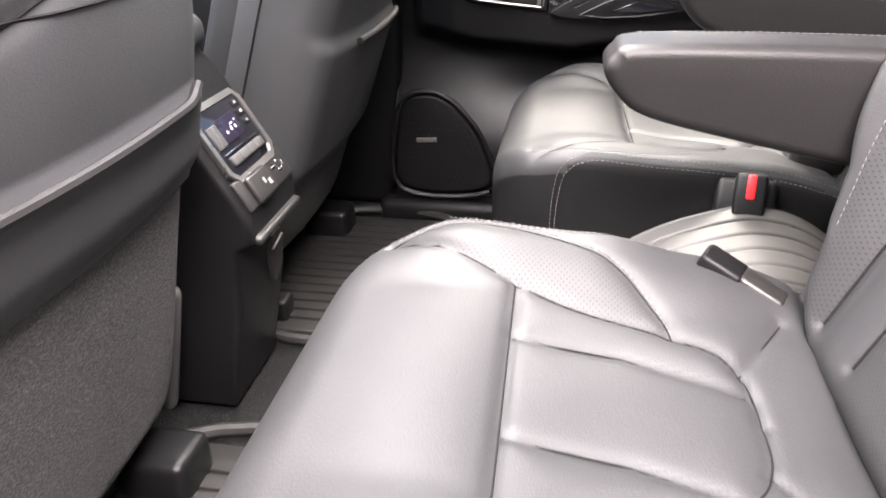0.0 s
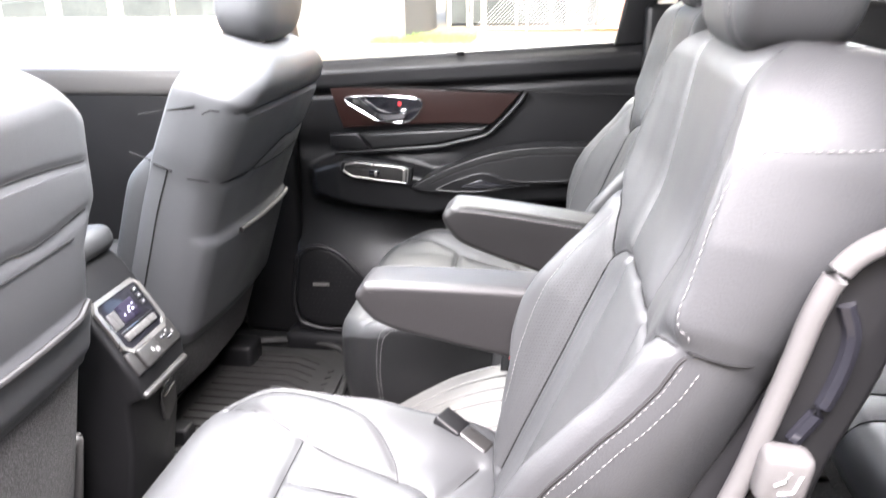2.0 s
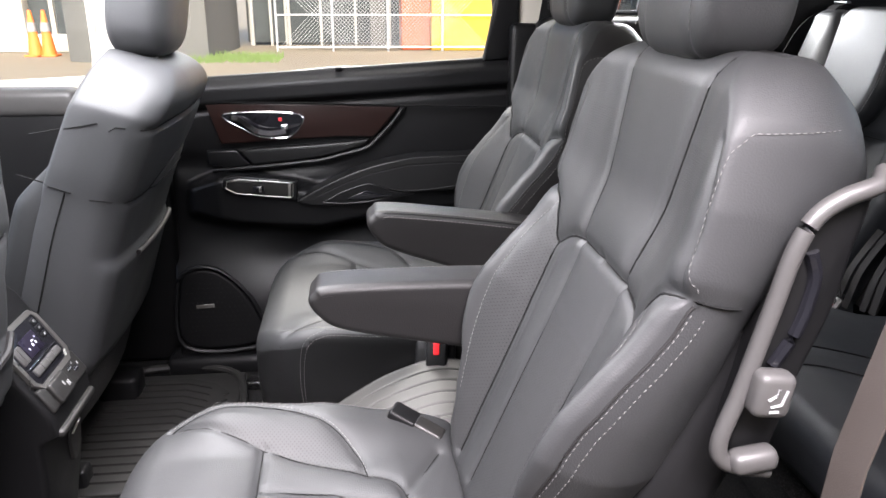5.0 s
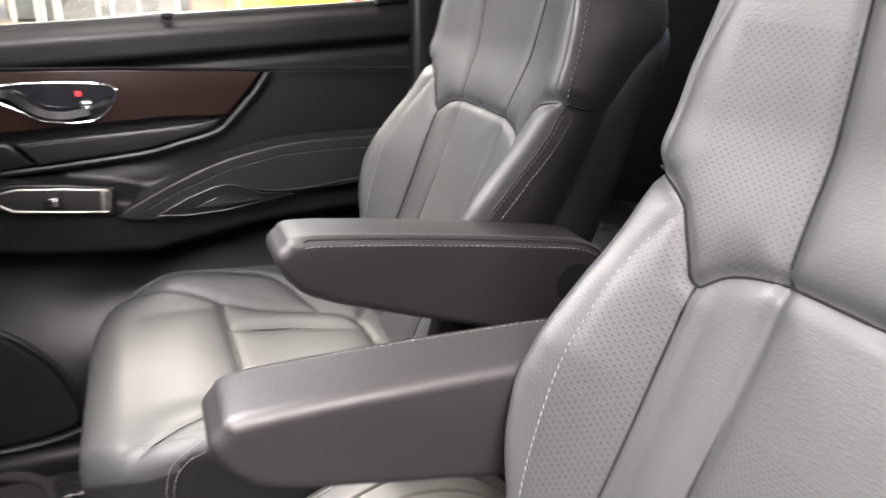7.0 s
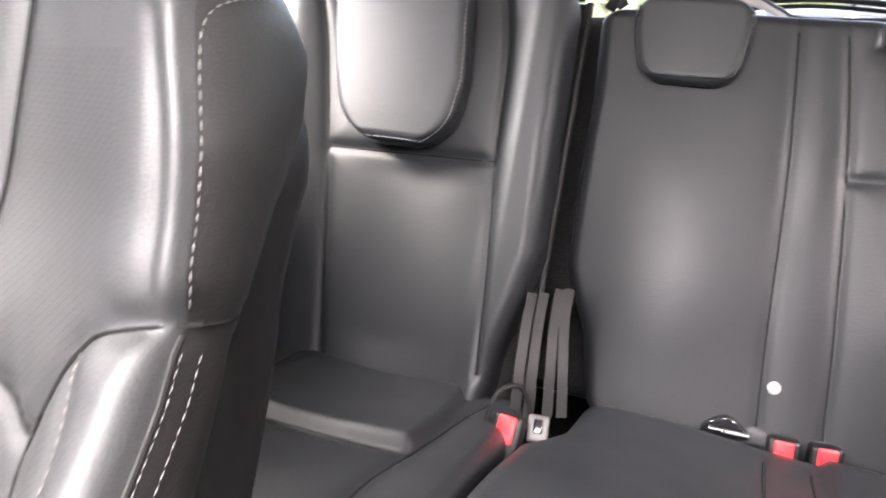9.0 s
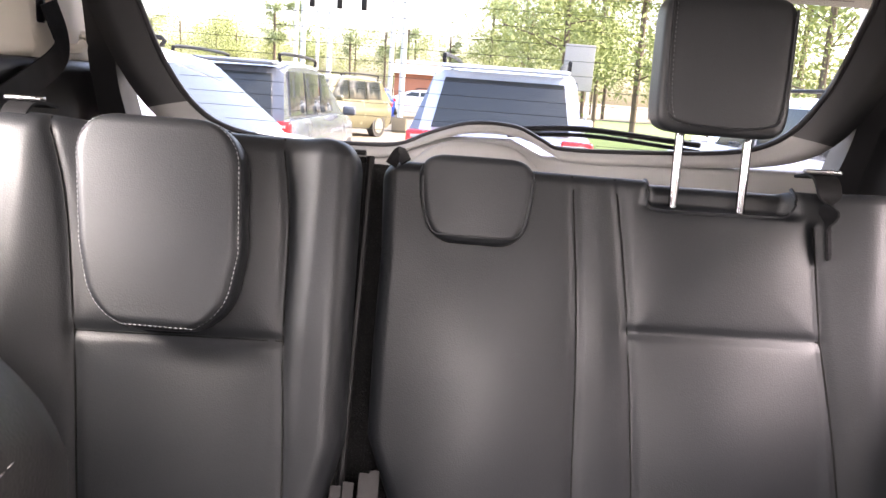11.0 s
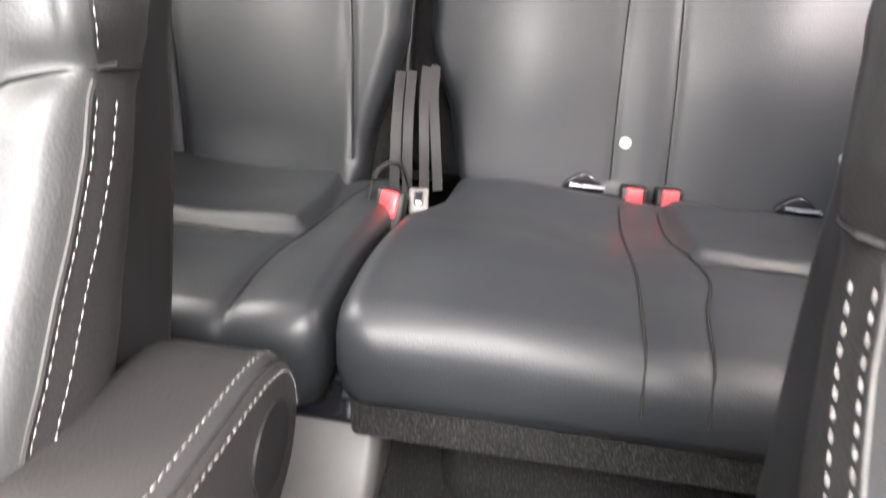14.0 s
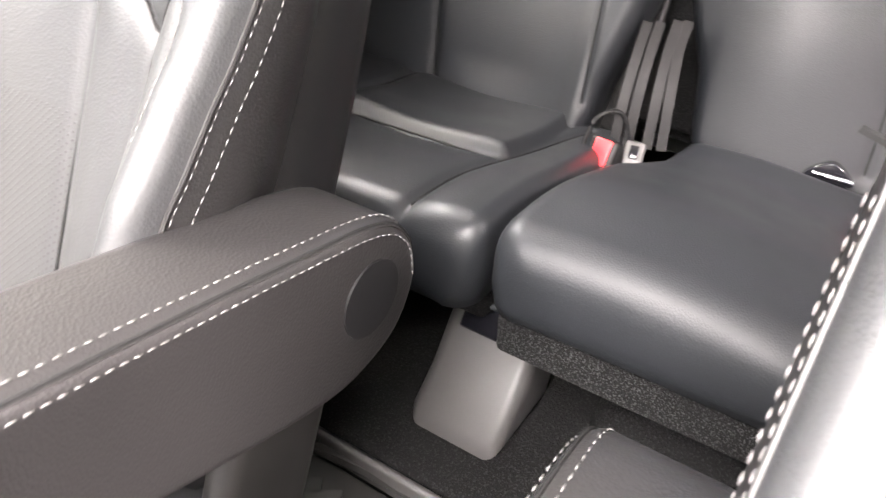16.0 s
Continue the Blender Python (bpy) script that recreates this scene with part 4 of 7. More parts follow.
def captain_chair(at, arm_side, label, outer_detail, arm_up=0.0):
    """A second-row seat. arm_side: +1 or -1, the side of its armrest."""
    ch = thing("captain_chair", label, "car seat", at, "second row chairs")
    cushion = shared_part("cush", lambda: CUSH.build("seat_cushion", [LEATHER, LEATHER_PERF, VALANCE], ch, 150, 160), "seat_cushion", ch)
    cushion.location = (0.0, 0.0, 0.0) if outer_detail else (0.050, 0.0, 0.012)
    rows = []
    for sg in (-1, 1):
        rows.append(CUSH.on([(sg * (x + 0.005), y) for x, y in arc], 0.0006))
        for d, back_off in ((0.012, 0.0), (0.004, 0.007)):
            along = np.linspace(0.56, 0.20 + back_off, 50)
            lo_, hi_ = CUSH.edges(along)
            top_row = CUSH.on([(sg * (e - d), q) for e, q in zip(hi_, along)], 0.0006)
            bend = np.array(smooth_path([(0.175, -0.006), (0.160, -0.024), (0.153, -0.06), (0.151, -0.11), (0.156, -0.17)], 8))
            lo_, hi_ = CUSH.edges(bend[:, 0] + back_off)
            z0_ = top_row[-1][2]
            rows.append(np.concatenate([top_row, [(x + back_off, sg * (e + 0.0010), z0_ + z) for (x, z), e in zip(bend, hi_)]]))
    shared_rows("cush_st", rows, cushion)
    if "cush_seams" not in SHARED:
        SHARED["cush_seams"] = [seam_line(CUSH, line, cushion, 0.0009).data for line, d_, w_ in cush_seams if d_ > 0.0021]
    else:
        for me in SHARED["cush_seams"]:
            place_mesh("seam", me, cushion)
    for sgn in (-1, 1):
        flap = part("anchor_flap", rbox((0.034, 0.055, 0.055), (0.570, 0.135 * sgn, 0.430), 0.006, turn=(0, -20, 0)), LEATHER, ch, "leather flap over an anchor")
        part("snap_button", tube([(0.560, 0.138 * sgn, 0.456), (0.5590, 0.138 * sgn, 0.4590)], 0.0075, 16), SNAP, flap, "round snap button")
    back = shared_part("back", lambda: BACK.build("backrest", [LEATHER, LEATHER_PERF, LEATHER_SHADED], ch, 160, 190), "backrest", ch)
    # Outer flank takes the lighter leather, as if lit from the open door.
    if "lit_side" not in SHARED:
        SHARED["lit_side"] = True
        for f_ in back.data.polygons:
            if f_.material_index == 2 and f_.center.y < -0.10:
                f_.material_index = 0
    rows = []
    for sg in (-1, 1):
        low, up = np.linspace(0.06, 0.428, 60), np.linspace(0.446, 0.572, 40)
        wid = np.interp(low, BACK_Q, BACK_W)
        rows.append(BACK.on([(sg * x, y) for x, y in b_out], 0.0006))
        rows.append(BACK.flank(sg, low, 0.004, 0.0009))
        rows.append(BACK.flank(sg, low, 0.017, 0.0009))
        front_row = BACK.on(fine([(sg * 0.221, 0.446), (sg * 0.211, 0.49), (sg * 0.209, 0.535), (sg * 0.207, 0.570)], 12), 0.0006)
        rim_row = smooth_path([tuple(x) for x in np.concatenate([BACK.flank(sg, up[:-4:3], 0.0015), BACK.flank(sg, np.array([0.572, 0.583, 0.590, 0.595, 0.599]), np.array([0.003, 0.009, 0.020, 0.036, 0.056]), 0.0010)])], 4) if sg > 0 else np.concatenate([front_row, BACK.flank(sg, np.linspace(0.588, 0.604, 24), np.linspace(0.004, 0.085, 24), 0.0012)])
        rows.append(rim_row)
    shared_rows("back_st", rows, back)
    if "back_seams" not in SHARED:
        done = [seam_line(BACK, line, back).data for line, d_, w_ in back_seams if d_ > 0.0025]
        for sg in (-1, 1):
            done.append(part("welt", tube([tuple(x) for x in BACK.flank(sg, np.linspace(0.05, 0.432, 50), 0.001, 0.0)], 0.0016, 6), LEATHER_SHADED, back).data)
            done.append(part("seam", tube([tuple(x) for x in BACK.flank(sg, np.full(20, 0.437), np.linspace(0.0, 0.11, 20), 0.0004)], 0.0012, 6), SEAM_SHADE, back).data)
        SHARED["back_seams"] = done
    else:
        for me in SHARED["back_seams"]:
            place_mesh("seam", me, back)
    shared_part("shell", lambda: SHELL.build("back_shell", [PLASTIC], ch, 40, 50), "back_shell", ch, "hard black plastic seat back")
    hr = shared_part("head", lambda: link_mesh("headrest", *pillow((0.105, 0.205, 0.216), (0.803, 0, 1.137), 0.42, 0.42, 96, 60, headrest_shape(0.11, 8, 0.30)), LEATHER, ch), "headrest", ch)
    hv = np.array([v_.co[:] for v_ in hr.data.vertices])
    rows = []
    for sy in (-1, 1):
        row = []
        for z in np.linspace(1.060, 1.222, 22):
            y_ = sy * (0.071 - 0.022 * sstep(np.array(z), 1.10, 1.235))
            near_ = hv[np.argsort((hv[:, 1] - y_) ** 2 + (hv[:, 2] - z) ** 2 + (hv[:, 0] > 0.803 + 0.14 * (z - 1.145)) * 1.0)[:6]]
            row.append((near_[:, 0].min() - 0.0006, y_, z))
        rx = np.convolve(np.pad([r_[0] for r_ in row], 2, mode="edge"), np.ones(5) / 5, "valid")
        rows.append([(x_ - 0.0030, r_[1], r_[2]) for x_, r_ in zip(rx, row)])
    shared_rows("head_st", rows, hr)
    for sgn in (-1, 1):
        part("headrest_post", tube([(0.785, 0.055 * sgn, 0.98), (0.79, 0.055 * sgn, 1.05)], 0.006, 10), CHROME, ch, "chrome post")
    y0, y1 = (0.209, 0.287) if arm_side > 0 else (-0.287, -0.209)
    prof = [(float(a), float(b)) for a, b in smooth_path(ARM_SIDE, 4, True)]
    # Armrest in the darkened leather copy, for the shade on its side.
    arm = part("armrest", soft_prism(prof, y0, y1, 0.013), LEATHER_SHADED, ch, "padded leather armrest folded down")
    face = y1 if arm_side > 0 else y0
    top = np.array(smooth_path([(0.356, 0.688), (0.375, 0.6905), (0.48, 0.692), (0.62, 0.690), (0.70, 0.685), (0.735, 0.664), (0.747, 0.632)], 10))
    tan = np.gradient(top, axis=0)
    nrm = np.stack([tan[:, 1], -tan[:, 0]], -1) / np.linalg.norm(tan, axis=1, keepdims=True)

    def arm_row(d, push):
        line = top + nrm * d
        return [(x, face + arm_side * push, z) for x, z in line]
    stitch_rows("stitching", [arm_row(-0.0003, -0.0110), arm_row(0.0088, 0.0004)], arm, length=0.0045)
    part("armrest_seam", tube(arm_row(0.0042, -0.0042), 0.0016, 6), LEATHER_SHADED, arm)
    part("seam", tube(arm_row(0.0030, -0.0040), 0.0012, 6), SEAM_SHADE, arm)
    part("pivot_cap", tube([(0.692, face - 0.004 * arm_side, 0.634), (0.692, face + 0.0015 * arm_side, 0.634)], 0.027, 28), PLASTIC, arm, "round black pivot cap")
    swing = Matrix.Translation((0.70, 0, 0.628)) @ pose(0, 0, 0, 0, arm_up, 0) @ Matrix.Translation((-0.70, 0, -0.628))
    for o_ in (arm, *arm.children):
        o_.data.transform(swing)
    part("seat_base", rbox((0.42, 0.42, 0.16), (0.36, 0, 0.21), 0.02), PLASTIC, ch, "black plastic seat base")
    for sgn in (-1, 1):
        part("seat_rail", rbox((0.62, 0.035, 0.022), (0.33, 0.2 * sgn, FLOOR + 0.013), 0.004), STEEL, ch, "steel floor rail")
    part("recliner_cover", rbox((0.11, 0.03, 0.17), (0.60, 0.225 * arm_side * -1, 0.42), 0.014, turn=(0, 22, 0)), PLASTIC, ch)
    part("arm_bracket", rbox((0.10, 0.03, 0.30), (0.655, 0.222 * arm_side, 0.50), 0.014, turn=(0, 20, 0)), PLASTIC_MID, ch, "satin black plastic bracket under the armrest")
    if outer_detail:
        o = -arm_side * 0.226
        rim = smooth_path([(0.858, o * 0.95, 0.953), (0.846, o, 0.944), (0.815, o, 0.932), (0.793, o, 0.914), (0.780, o, 0.882), (0.770, o, 0.834), (0.752, o, 0.751), (0.739, o, 0.701), (0.745, o, 0.678), (0.768, o, 0.668), (0.792, o, 0.664)], 6)
        part("shell_rim", tube(rim, 0.0085, 10), PLASTIC_GREY, ch, "raised grey plastic rim")
        side = [(0.800, 0.912), (0.848, 0.936), (0.842, 0.885), (0.834, 0.828), (0.812, 0.756), (0.790, 0.672), (0.752, 0.686), (0.764, 0.76), (0.782, 0.86)]
        part("side_cover", prism(pts2(side, 4), min(o * 0.97, o * 0.80), max(o * 0.97, o * 0.80), "y", 0.006), PLASTIC, ch, "black plastic side cover")
        part("lever_slot", tube(smooth_path([(0.800, o * 0.975, 0.884), (0.808, o * 0.975, 0.856), (0.800, o * 0.975, 0.810), (0.782, o * 0.975, 0.774)], 6), 0.0065, 8), PIANO, ch, "dark curved slot")
        lev = part("tilt_lever", rbox((0.036, 0.024, 0.044), (0.772, o * 1.06, 0.757), 0.008, turn=(0, 6, 0)), PLASTIC_GREY, ch, "grey seat release lever")
        e = o * 1.06 - 0.0125 * arm_side
        icon = [[(0.767, e, 0.749), (0.777, e, 0.751)], [(0.777, e, 0.751), (0.781, e, 0.765)], [(0.764, e, 0.756), (0.771, e, 0.760), (0.773, e, 0.767)], [(0.766, e, 0.744), (0.775, e, 0.744)]]
        icon = [tube(line, 0.0014, 6) for line in icon]
        part("rim_foot", rbox((0.046, 0.024, 0.024), (0.772, o * 1.02, 0.680), 0.009, turn=(0, -8, 0)), PLASTIC_GREY, ch, "grey plastic foot of the rim")
        part("lever_mark", join(*icon), LABEL_WHITE, lev, "printed white seat symbol")
    if not outer_detail:
        # the far chair is the mirror image of the near one
        for o_ in ch.children:
            if o_.name.split(".")[0] == "backrest":
                o_.scale.y = -1
    return ch


near_chair = captain_chair((0, -0.366, 0), 1, "charcoal leather captain chair with pale stitching, armrest down", True)
far_chair = captain_chair((0.083, 0.369, 0), -1, "charcoal leather captain chair beside the far door, armrest down", False, 7.0)


def buckle(at, turn, label, group="", wide=0.024):
    """A seat belt buckle on its stalk."""
    b = thing("belt_buckle", label, "belt buckle", at, group)
    b.rotation_euler = [radians(a) for a in turn]
    part("housing", rbox((0.024, 0.040, 0.062), (0, 0, 0), 0.006), PLASTIC, b)
    part("press_button", rbox((0.006, wide, 0.034), (-0.011, 0, 0.012), 0.0028), RED, b, "red press button")
    part("stalk", tube([(0, 0, -0.026), (0.006, 0, -0.06), (0.012, 0, -0.10)], 0, flat=(0.03, 0.006, (1, 0, 0))), WEBBING, b)
    return b


fb = buckle((0.545, 0.092, 0.446), (0, 28, 80), "black belt buckle with red button beside the chair", "", 0.012)
part("boot", rbox((0.022, 0.078, 0.080), (0.022, 0.004, -0.012), 0.009), PLASTIC, fb, "black plastic boot of the buckle")
tb = thing("belt_buckle", "black belt buckle lying on the ribbed mat", "belt buckle", (0.482, -0.160, 0.458))
tb.rotation_euler = (0, radians(-68), radians(-25))
part("housing", rbox((0.022, 0.036, 0.046), (0, 0, 0.018), 0.005), PLASTIC, tb)
part("press_button", rbox((0.006, 0.020, 0.018), (-0.010, 0, 0.028), 0.002), RED, tb, "red press button")
part("sleeve", rbox((0.016, 0.030, 0.050), (0.003, 0, -0.026), 0.005), PLASTIC_MID, tb, "satin black buckle sleeve")

# ---- ribbed mats ----


def ribbed_arch():
    """The rubber mat that humps up between the two chairs."""
    t = thing("rubber_mat", "ribbed rubber mat humped up between the two chairs", "floor mat")
    xs = np.linspace(0.30, 0.80, 70)
    zt = np.interp(xs, [0.30, 0.36, 0.44, 0.52, 0.56, 0.62, 0.68, 0.80], [0.29, 0.335, 0.385, 0.415, 0.42, 0.405, 0.36, 0.22])
    ys = np.linspace(-0.085, 0.115, 161)
    rib = 0.0055 * np.maximum(0, np.cos((ys - 0.005) / 0.028 * 2 * np.pi)) ** 14
    X, Y = np.meshgrid(xs, ys, indexing="ij")
    Z = np.convolve(np.pad(zt, 4, mode="edge"), np.ones(9) / 9, "valid")[:, None] - rib[None, :] - 0.9 * np.maximum(0, np.abs(Y - 0.015) - 0.075) + 0.25 * (Y - 0.015)
    top = np.stack([X, Y, Z], -1).reshape(-1, 3)
    bot = top - np.array([0, 0, 0.006])
    idx = np.arange(len(top)).reshape(X.shape)
    f = np.stack([idx[:-1, :-1], idx[1:, :-1], idx[1:, 1:], idx[:-1, 1:]], -1).reshape(-1, 4)
    g = f[:, ::-1] + len(top)
    ring = np.concatenate([idx[0, :-1], idx[:-1, -1], idx[-1, :0:-1], idx[:0:-1, 0]])
    nxt = np.roll(ring, -1)
    e = np.stack([ring, nxt, nxt + len(top), ring + len(top)], -1)
    link_mesh("mat_sheet", np.concatenate([top, bot]), np.concatenate([f, g, e]).tolist(), RUBBER_LIT, t)
    part("tunnel", rbox((0.42, 0.12, 0.24), (0.56, 0.015, 0.23), 0.05), CARPET, t, "black carpet hump")
    return t


ribbed_arch()


def floor_mat(x0, x1, y0, y1, label, flip, z=FLOOR):
    """A moulded mat with a raised lip and chevron ribs, each rib a strip of its own."""
    t = thing("floor_mat", label, "floor mat", ((x0 + x1) / 2, (y0 + y1) / 2, z), "rubber floor mats")
    w, d = x1 - x0, y1 - y0
    part("tray", rbox((w, d, 0.012), (0, 0, 0.006), 0.004), RUBBER, t)
    rim = [(-w / 2 + .02, -d / 2 + .02), (w / 2 - .02, -d / 2 + .02), (w / 2 - .02, d / 2 - .02), (-w / 2 + .02, d / 2 - .02)]
    part("lip", tube(smooth_path([(a, b, 0.016) for a, b in rim], 8, True), 0.010, 8, True), RUBBER, t, "raised mat lip")
    n = int(d / 0.034)
    for i in range(n):
        y = -d / 2 + 0.045 + i * (d - 0.09) / max(n - 1, 1)
        line = [(-w / 2 + 0.04, y, 0.0125), (w * 0.12, y, 0.0125), (w * 0.30, y - 0.03 * flip, 0.0125), (w / 2 - 0.035, y - 0.075 * flip, 0.0125)]
        line = [(a, min(max(b, -d / 2 + 0.035), d / 2 - 0.035), c) for a, b, c in line]
        part("rib", tube(line, 0, flat=(0.022, 0.009, (0, 0, 1))), RUBBER, t)
    return t


floor_mat(-0.27, 0.09, 0.15, 0.635, "grey-black rubber floor mat with chevron ribs in the far footwell", 1)
floor_mat(-0.24, 0.12, -0.62, -0.14, "grey-black rubber floor mat with chevron ribs in the near footwell", -1)
slab("floor_step", 0.52, 0.935, -0.62, 0.62, 0.10, 0.200, CARPET, "black carpet step under the chairs", "floor", 0.01)
floor_mat(0.60, 0.925, -0.03, 0.36, "ribbed rubber mat on the floor behind the chairs", 1, 0.200)

# ---- front seats ----


def front_seat(cy, x0, lean, label, pocket_z, seam_up, felt, bend_by=-0.05, wide_at=(0.235, 0.245, 0.262, 0.306, 0.312, 0.275), lip_span=(-0.222, 0.222), cap_q=0.68):
    s = thing("front_seat", label, "car seat", (0, cy, 0), "front seats")
    a = radians(lean)
    H = 0.80

    def pl(p, q, h):
        bend = -bend_by * sstep(q, 0.45, 0.85)
        return np.stack([x0 + np.sin(a) * q - bend + h * np.cos(a), p + 0 * q, 0.20 + np.cos(a) * q - h * np.sin(a)], -1)
    wide = lambda q: np.interp(q, [0, 0.15, 0.54, 0.60, 0.72, H], wide_at)
    lip_q, up_q = (pocket_z - 0.2) / np.cos(a), (seam_up - 0.2) / np.cos(a)
    wave = fine([(-0.25, up_q - 0.01), (-0.12, up_q - 0.015), (-0.05, up_q + 0.005), (0.05, up_q + 0.03), (0.12, up_q + 0.025), (0.25, up_q + 0.035)], 6)
    cap = fine([(-0.27, cap_q - 0.02), (-0.15, cap_q - 0.005), (0, cap_q), (0.15, cap_q - 0.005), (0.27, cap_q - 0.02)], 5)

    def hgt(p, q):
        pocket = (1 - sstep(q, lip_q - 0.004, lip_q + 0.004)) * sstep(q, felt + 0.01, felt + 0.04) * (1 - sstep(np.abs(p), 0.215, 0.235))
        return 0.02 * np.cos(np.clip(p / 0.27, -1, 1) * 1.5) + 0.010 * pocket - 0.010 * (1 - sstep(q, felt - 0.004, felt + 0.004))
    pad = Pad(lambda q: -wide(q), wide, 0, H, hgt, 0.05, 0.13, pl, [(wave, 0.004, 0.004), (cap, 0.004, 0.0035)], 0.002,
              lambda p, q: (q < felt).astype(np.int32), 0.10, 0.06)
    back = pad.build("backrest", [LEATHER_BACK_LIT, CARPET_GREY, LEATHER_BACK_LIT], s, 90, 140, "leather seat back with a map pocket")
    lip_line = [tuple(x) for x in pad.on([(p, lip_q - 0.004 + 0.006 * float(sstep(np.array(p), 0.165, 0.222))) for p in np.linspace(*lip_span, 40)], 0.003)]
    part("pocket_lip", tube(lip_line, 0.0056, 8), LEATHER_SHADED, back, "rolled leather pocket edge")
    stitch_rows("stitching", [pad.on([(p, cap_q - 0.012 - 0.012 * (p / 0.25) ** 2) for p in np.linspace(-wide_at[4] + 0.04, wide_at[4] - 0.04, 80)], 0.0006)], back, THREAD_DARK)
    for line in (wave, cap):
        seam_line(pad, line, back)
    part("seam", tube([tuple(x) for x in pad.on([(p, 0.565) for p in np.linspace(-0.20, 0.20, 30)], 0.0009)], 0.0013, 5), SEAM_SHADE, back)
    for sg in (-1, 1):
        part("seam", tube([tuple(x) for x in pad.flank(sg, np.full(16, 0.565), np.linspace(0.035, 0.13, 16), 0.001)], 0.0013, 5), SEAM_SHADE, back)
        part("seam", tube([tuple(x) for x in pad.flank(sg, np.linspace(0.04, 0.565, 30), np.full(30, 0.045), 0.001)], 0.0016, 5), SEAM_SHADE, back)
        part("seam", tube([tuple(x) for x in pad.flank(sg, np.linspace(cap_q - 0.02, cap_q - 0.075, 16), np.linspace(0.03, 0.13, 16), 0.001)], 0.0013, 5), SEAM_SHADE, back)
    front = Pad(lambda q: -wide(q) * 0.97, lambda q: wide(q) * 0.97, 0.05, H - 0.02, lambda p, q: 0.05 * sstep(np.abs(p), 0.12, 0.22) * (1 - sstep(q, 0.5, 0.62)) + 0 * p, 0.05, 0.02,
                lambda p, q, h: pl(p, q, -0.13 - h), [([(-0.14, 0.05), (-0.14, 0.75)], 0.006, 0.005), ([(0.14, 0.05), (0.14, 0.75)], 0.006, 0.005)], 0.004, None, 0.09, 0.05)
    front.build("back_front", [LEATHER, LEATHER, LEATHER], s, 60, 90, "leather seat back front")
    tx, tz = x0 + np.sin(a) * (H + 0.13) - 0.097 + bend_by, 0.20 + np.cos(a) * (H + 0.14)
    hd = link_mesh("headrest", *pillow((0.12, 0.255, 0.235), (tx, 0, tz), 0.55, 0.55, 72, 48, headrest_shape(0.11, lean * 0.6, 0.34)), LEATHER_BACK_LIT, s)
    ry = 0.098
    part("headrest_piping", tube([(tx + 0.035 + np.tan(radians(lean * 0.6)) * z, ry * (1 - 0.22 * sstep(z / 0.11, 0.1, 1.2)) * sg, tz + z) for sg in (1,) for z in np.linspace(-0.09, 0.085, 24)], 0.002, 6), LEATHER_SHADED, hd)
    for sg in (-1, 1):
        part("headrest_post", tube([(tx - 0.005, 0.06 * sg, tz - 0.17), (tx, 0.06 * sg, tz - 0.10)], 0.006, 10), CHROME, s, "chrome post")
    cu = Pad(lambda q: -0.26 + 0 * q, lambda q: 0.26 + 0 * q, 0, 0.50, lambda p, q: 0.36 + 0.04 * sstep(np.abs(p), 0.13, 0.2) + 0 * p, 0.05, -0.18,
             lambda p, q, h: np.stack([x0 - 0.60 + q, p + 0 * q, h + 0.04], -1), [([(-0.14, 0), (-0.14, 0.5)], 0.005, 0.005), ([(0.14, 0), (0.14, 0.5)], 0.005, 0.005)], 0.004, None, 0.07)
    cu.build("seat_cushion", [LEATHER, LEATHER, LEATHER_SHADED], s, 50, 50)
    part("seat_base", rbox((0.40, 0.42, 0.12), (x0 - 0.33, 0, 0.18), 0.02), PLASTIC, s)
    for sg in (-1, 1):
        part("seat_rail", rbox((0.44, 0.045, 0.05), (x0 - 0.18, 0.19 * sg, FLOOR + 0.026), 0.008), PLASTIC, s, "black rail cover")
        part("side_cover", rbox((0.10, 0.03, 0.20), (x0 - 0.045, 0.245 * sg, 0.29), 0.014, turn=(0, lean, 0)), PLASTIC_GREY, s, "curved grey hinge cover")
    part("under_box", rbox((0.10, 0.08, 0.07), (x0 + 0.0, 0.17, FLOOR + 0.036), 0.015), PLASTIC, s, "black box at the seat foot")
    return s


front_seat(-0.385, -0.185, 12.0, "charcoal leather driver seat with map pocket and grey felt foot", 0.642, 0.745, 0.345)
front_seat(0.385, -0.205, 19.0, "charcoal leather front passenger seat with map pocket", 0.615, 0.745, 0.19, 0.035, (0.225, 0.232, 0.234, 0.240, 0.242, 0.205), (-0.10, 0.190), 0.715)

# ---- rear end of the centre console ----
CY = 0.025
con = thing("centre_console", "black centre console with rear climate panel and charging sockets", "console", (-0.014, -0.006, 0.0))
side = [(-1.10, 0.52), (-0.42, 0.585), (-0.26, 0.63), (-0.205, 0.632), (-0.172, 0.600), (-0.150, 0.560), (-0.106, 0.488), (-0.080, 0.445), (-0.078, 0.405), (-0.105, 0.39), (-0.110, 0.30), (-0.145, 0.13), (-1.10, 0.13)]
part("body", prism(side, CY - 0.085, CY + 0.085, "y", 0.012, 4), PLASTIC, con, "soft black console body")
part("lid", rbox((0.36, 0.175, 0.05), (-0.36, CY, 0.632), 0.022, 5, turn=(0, -6, 0)), LEATHER, con, "padded leather console lid")
nx, nz = np.array([0.853, 0.522])
panel_c, pitch = np.array([-0.128, 0.5235]), math.degrees(math.atan2(0.853, 0.522))


def on_panel(u, w, lift):
    """A place on the sloped rear panel: u across, w up along it."""
    ux, uz = -0.522, 0.853
    return (panel_c[0] + ux * w + nx * lift, CY + u, panel_c[1] + uz * w + nz * lift)


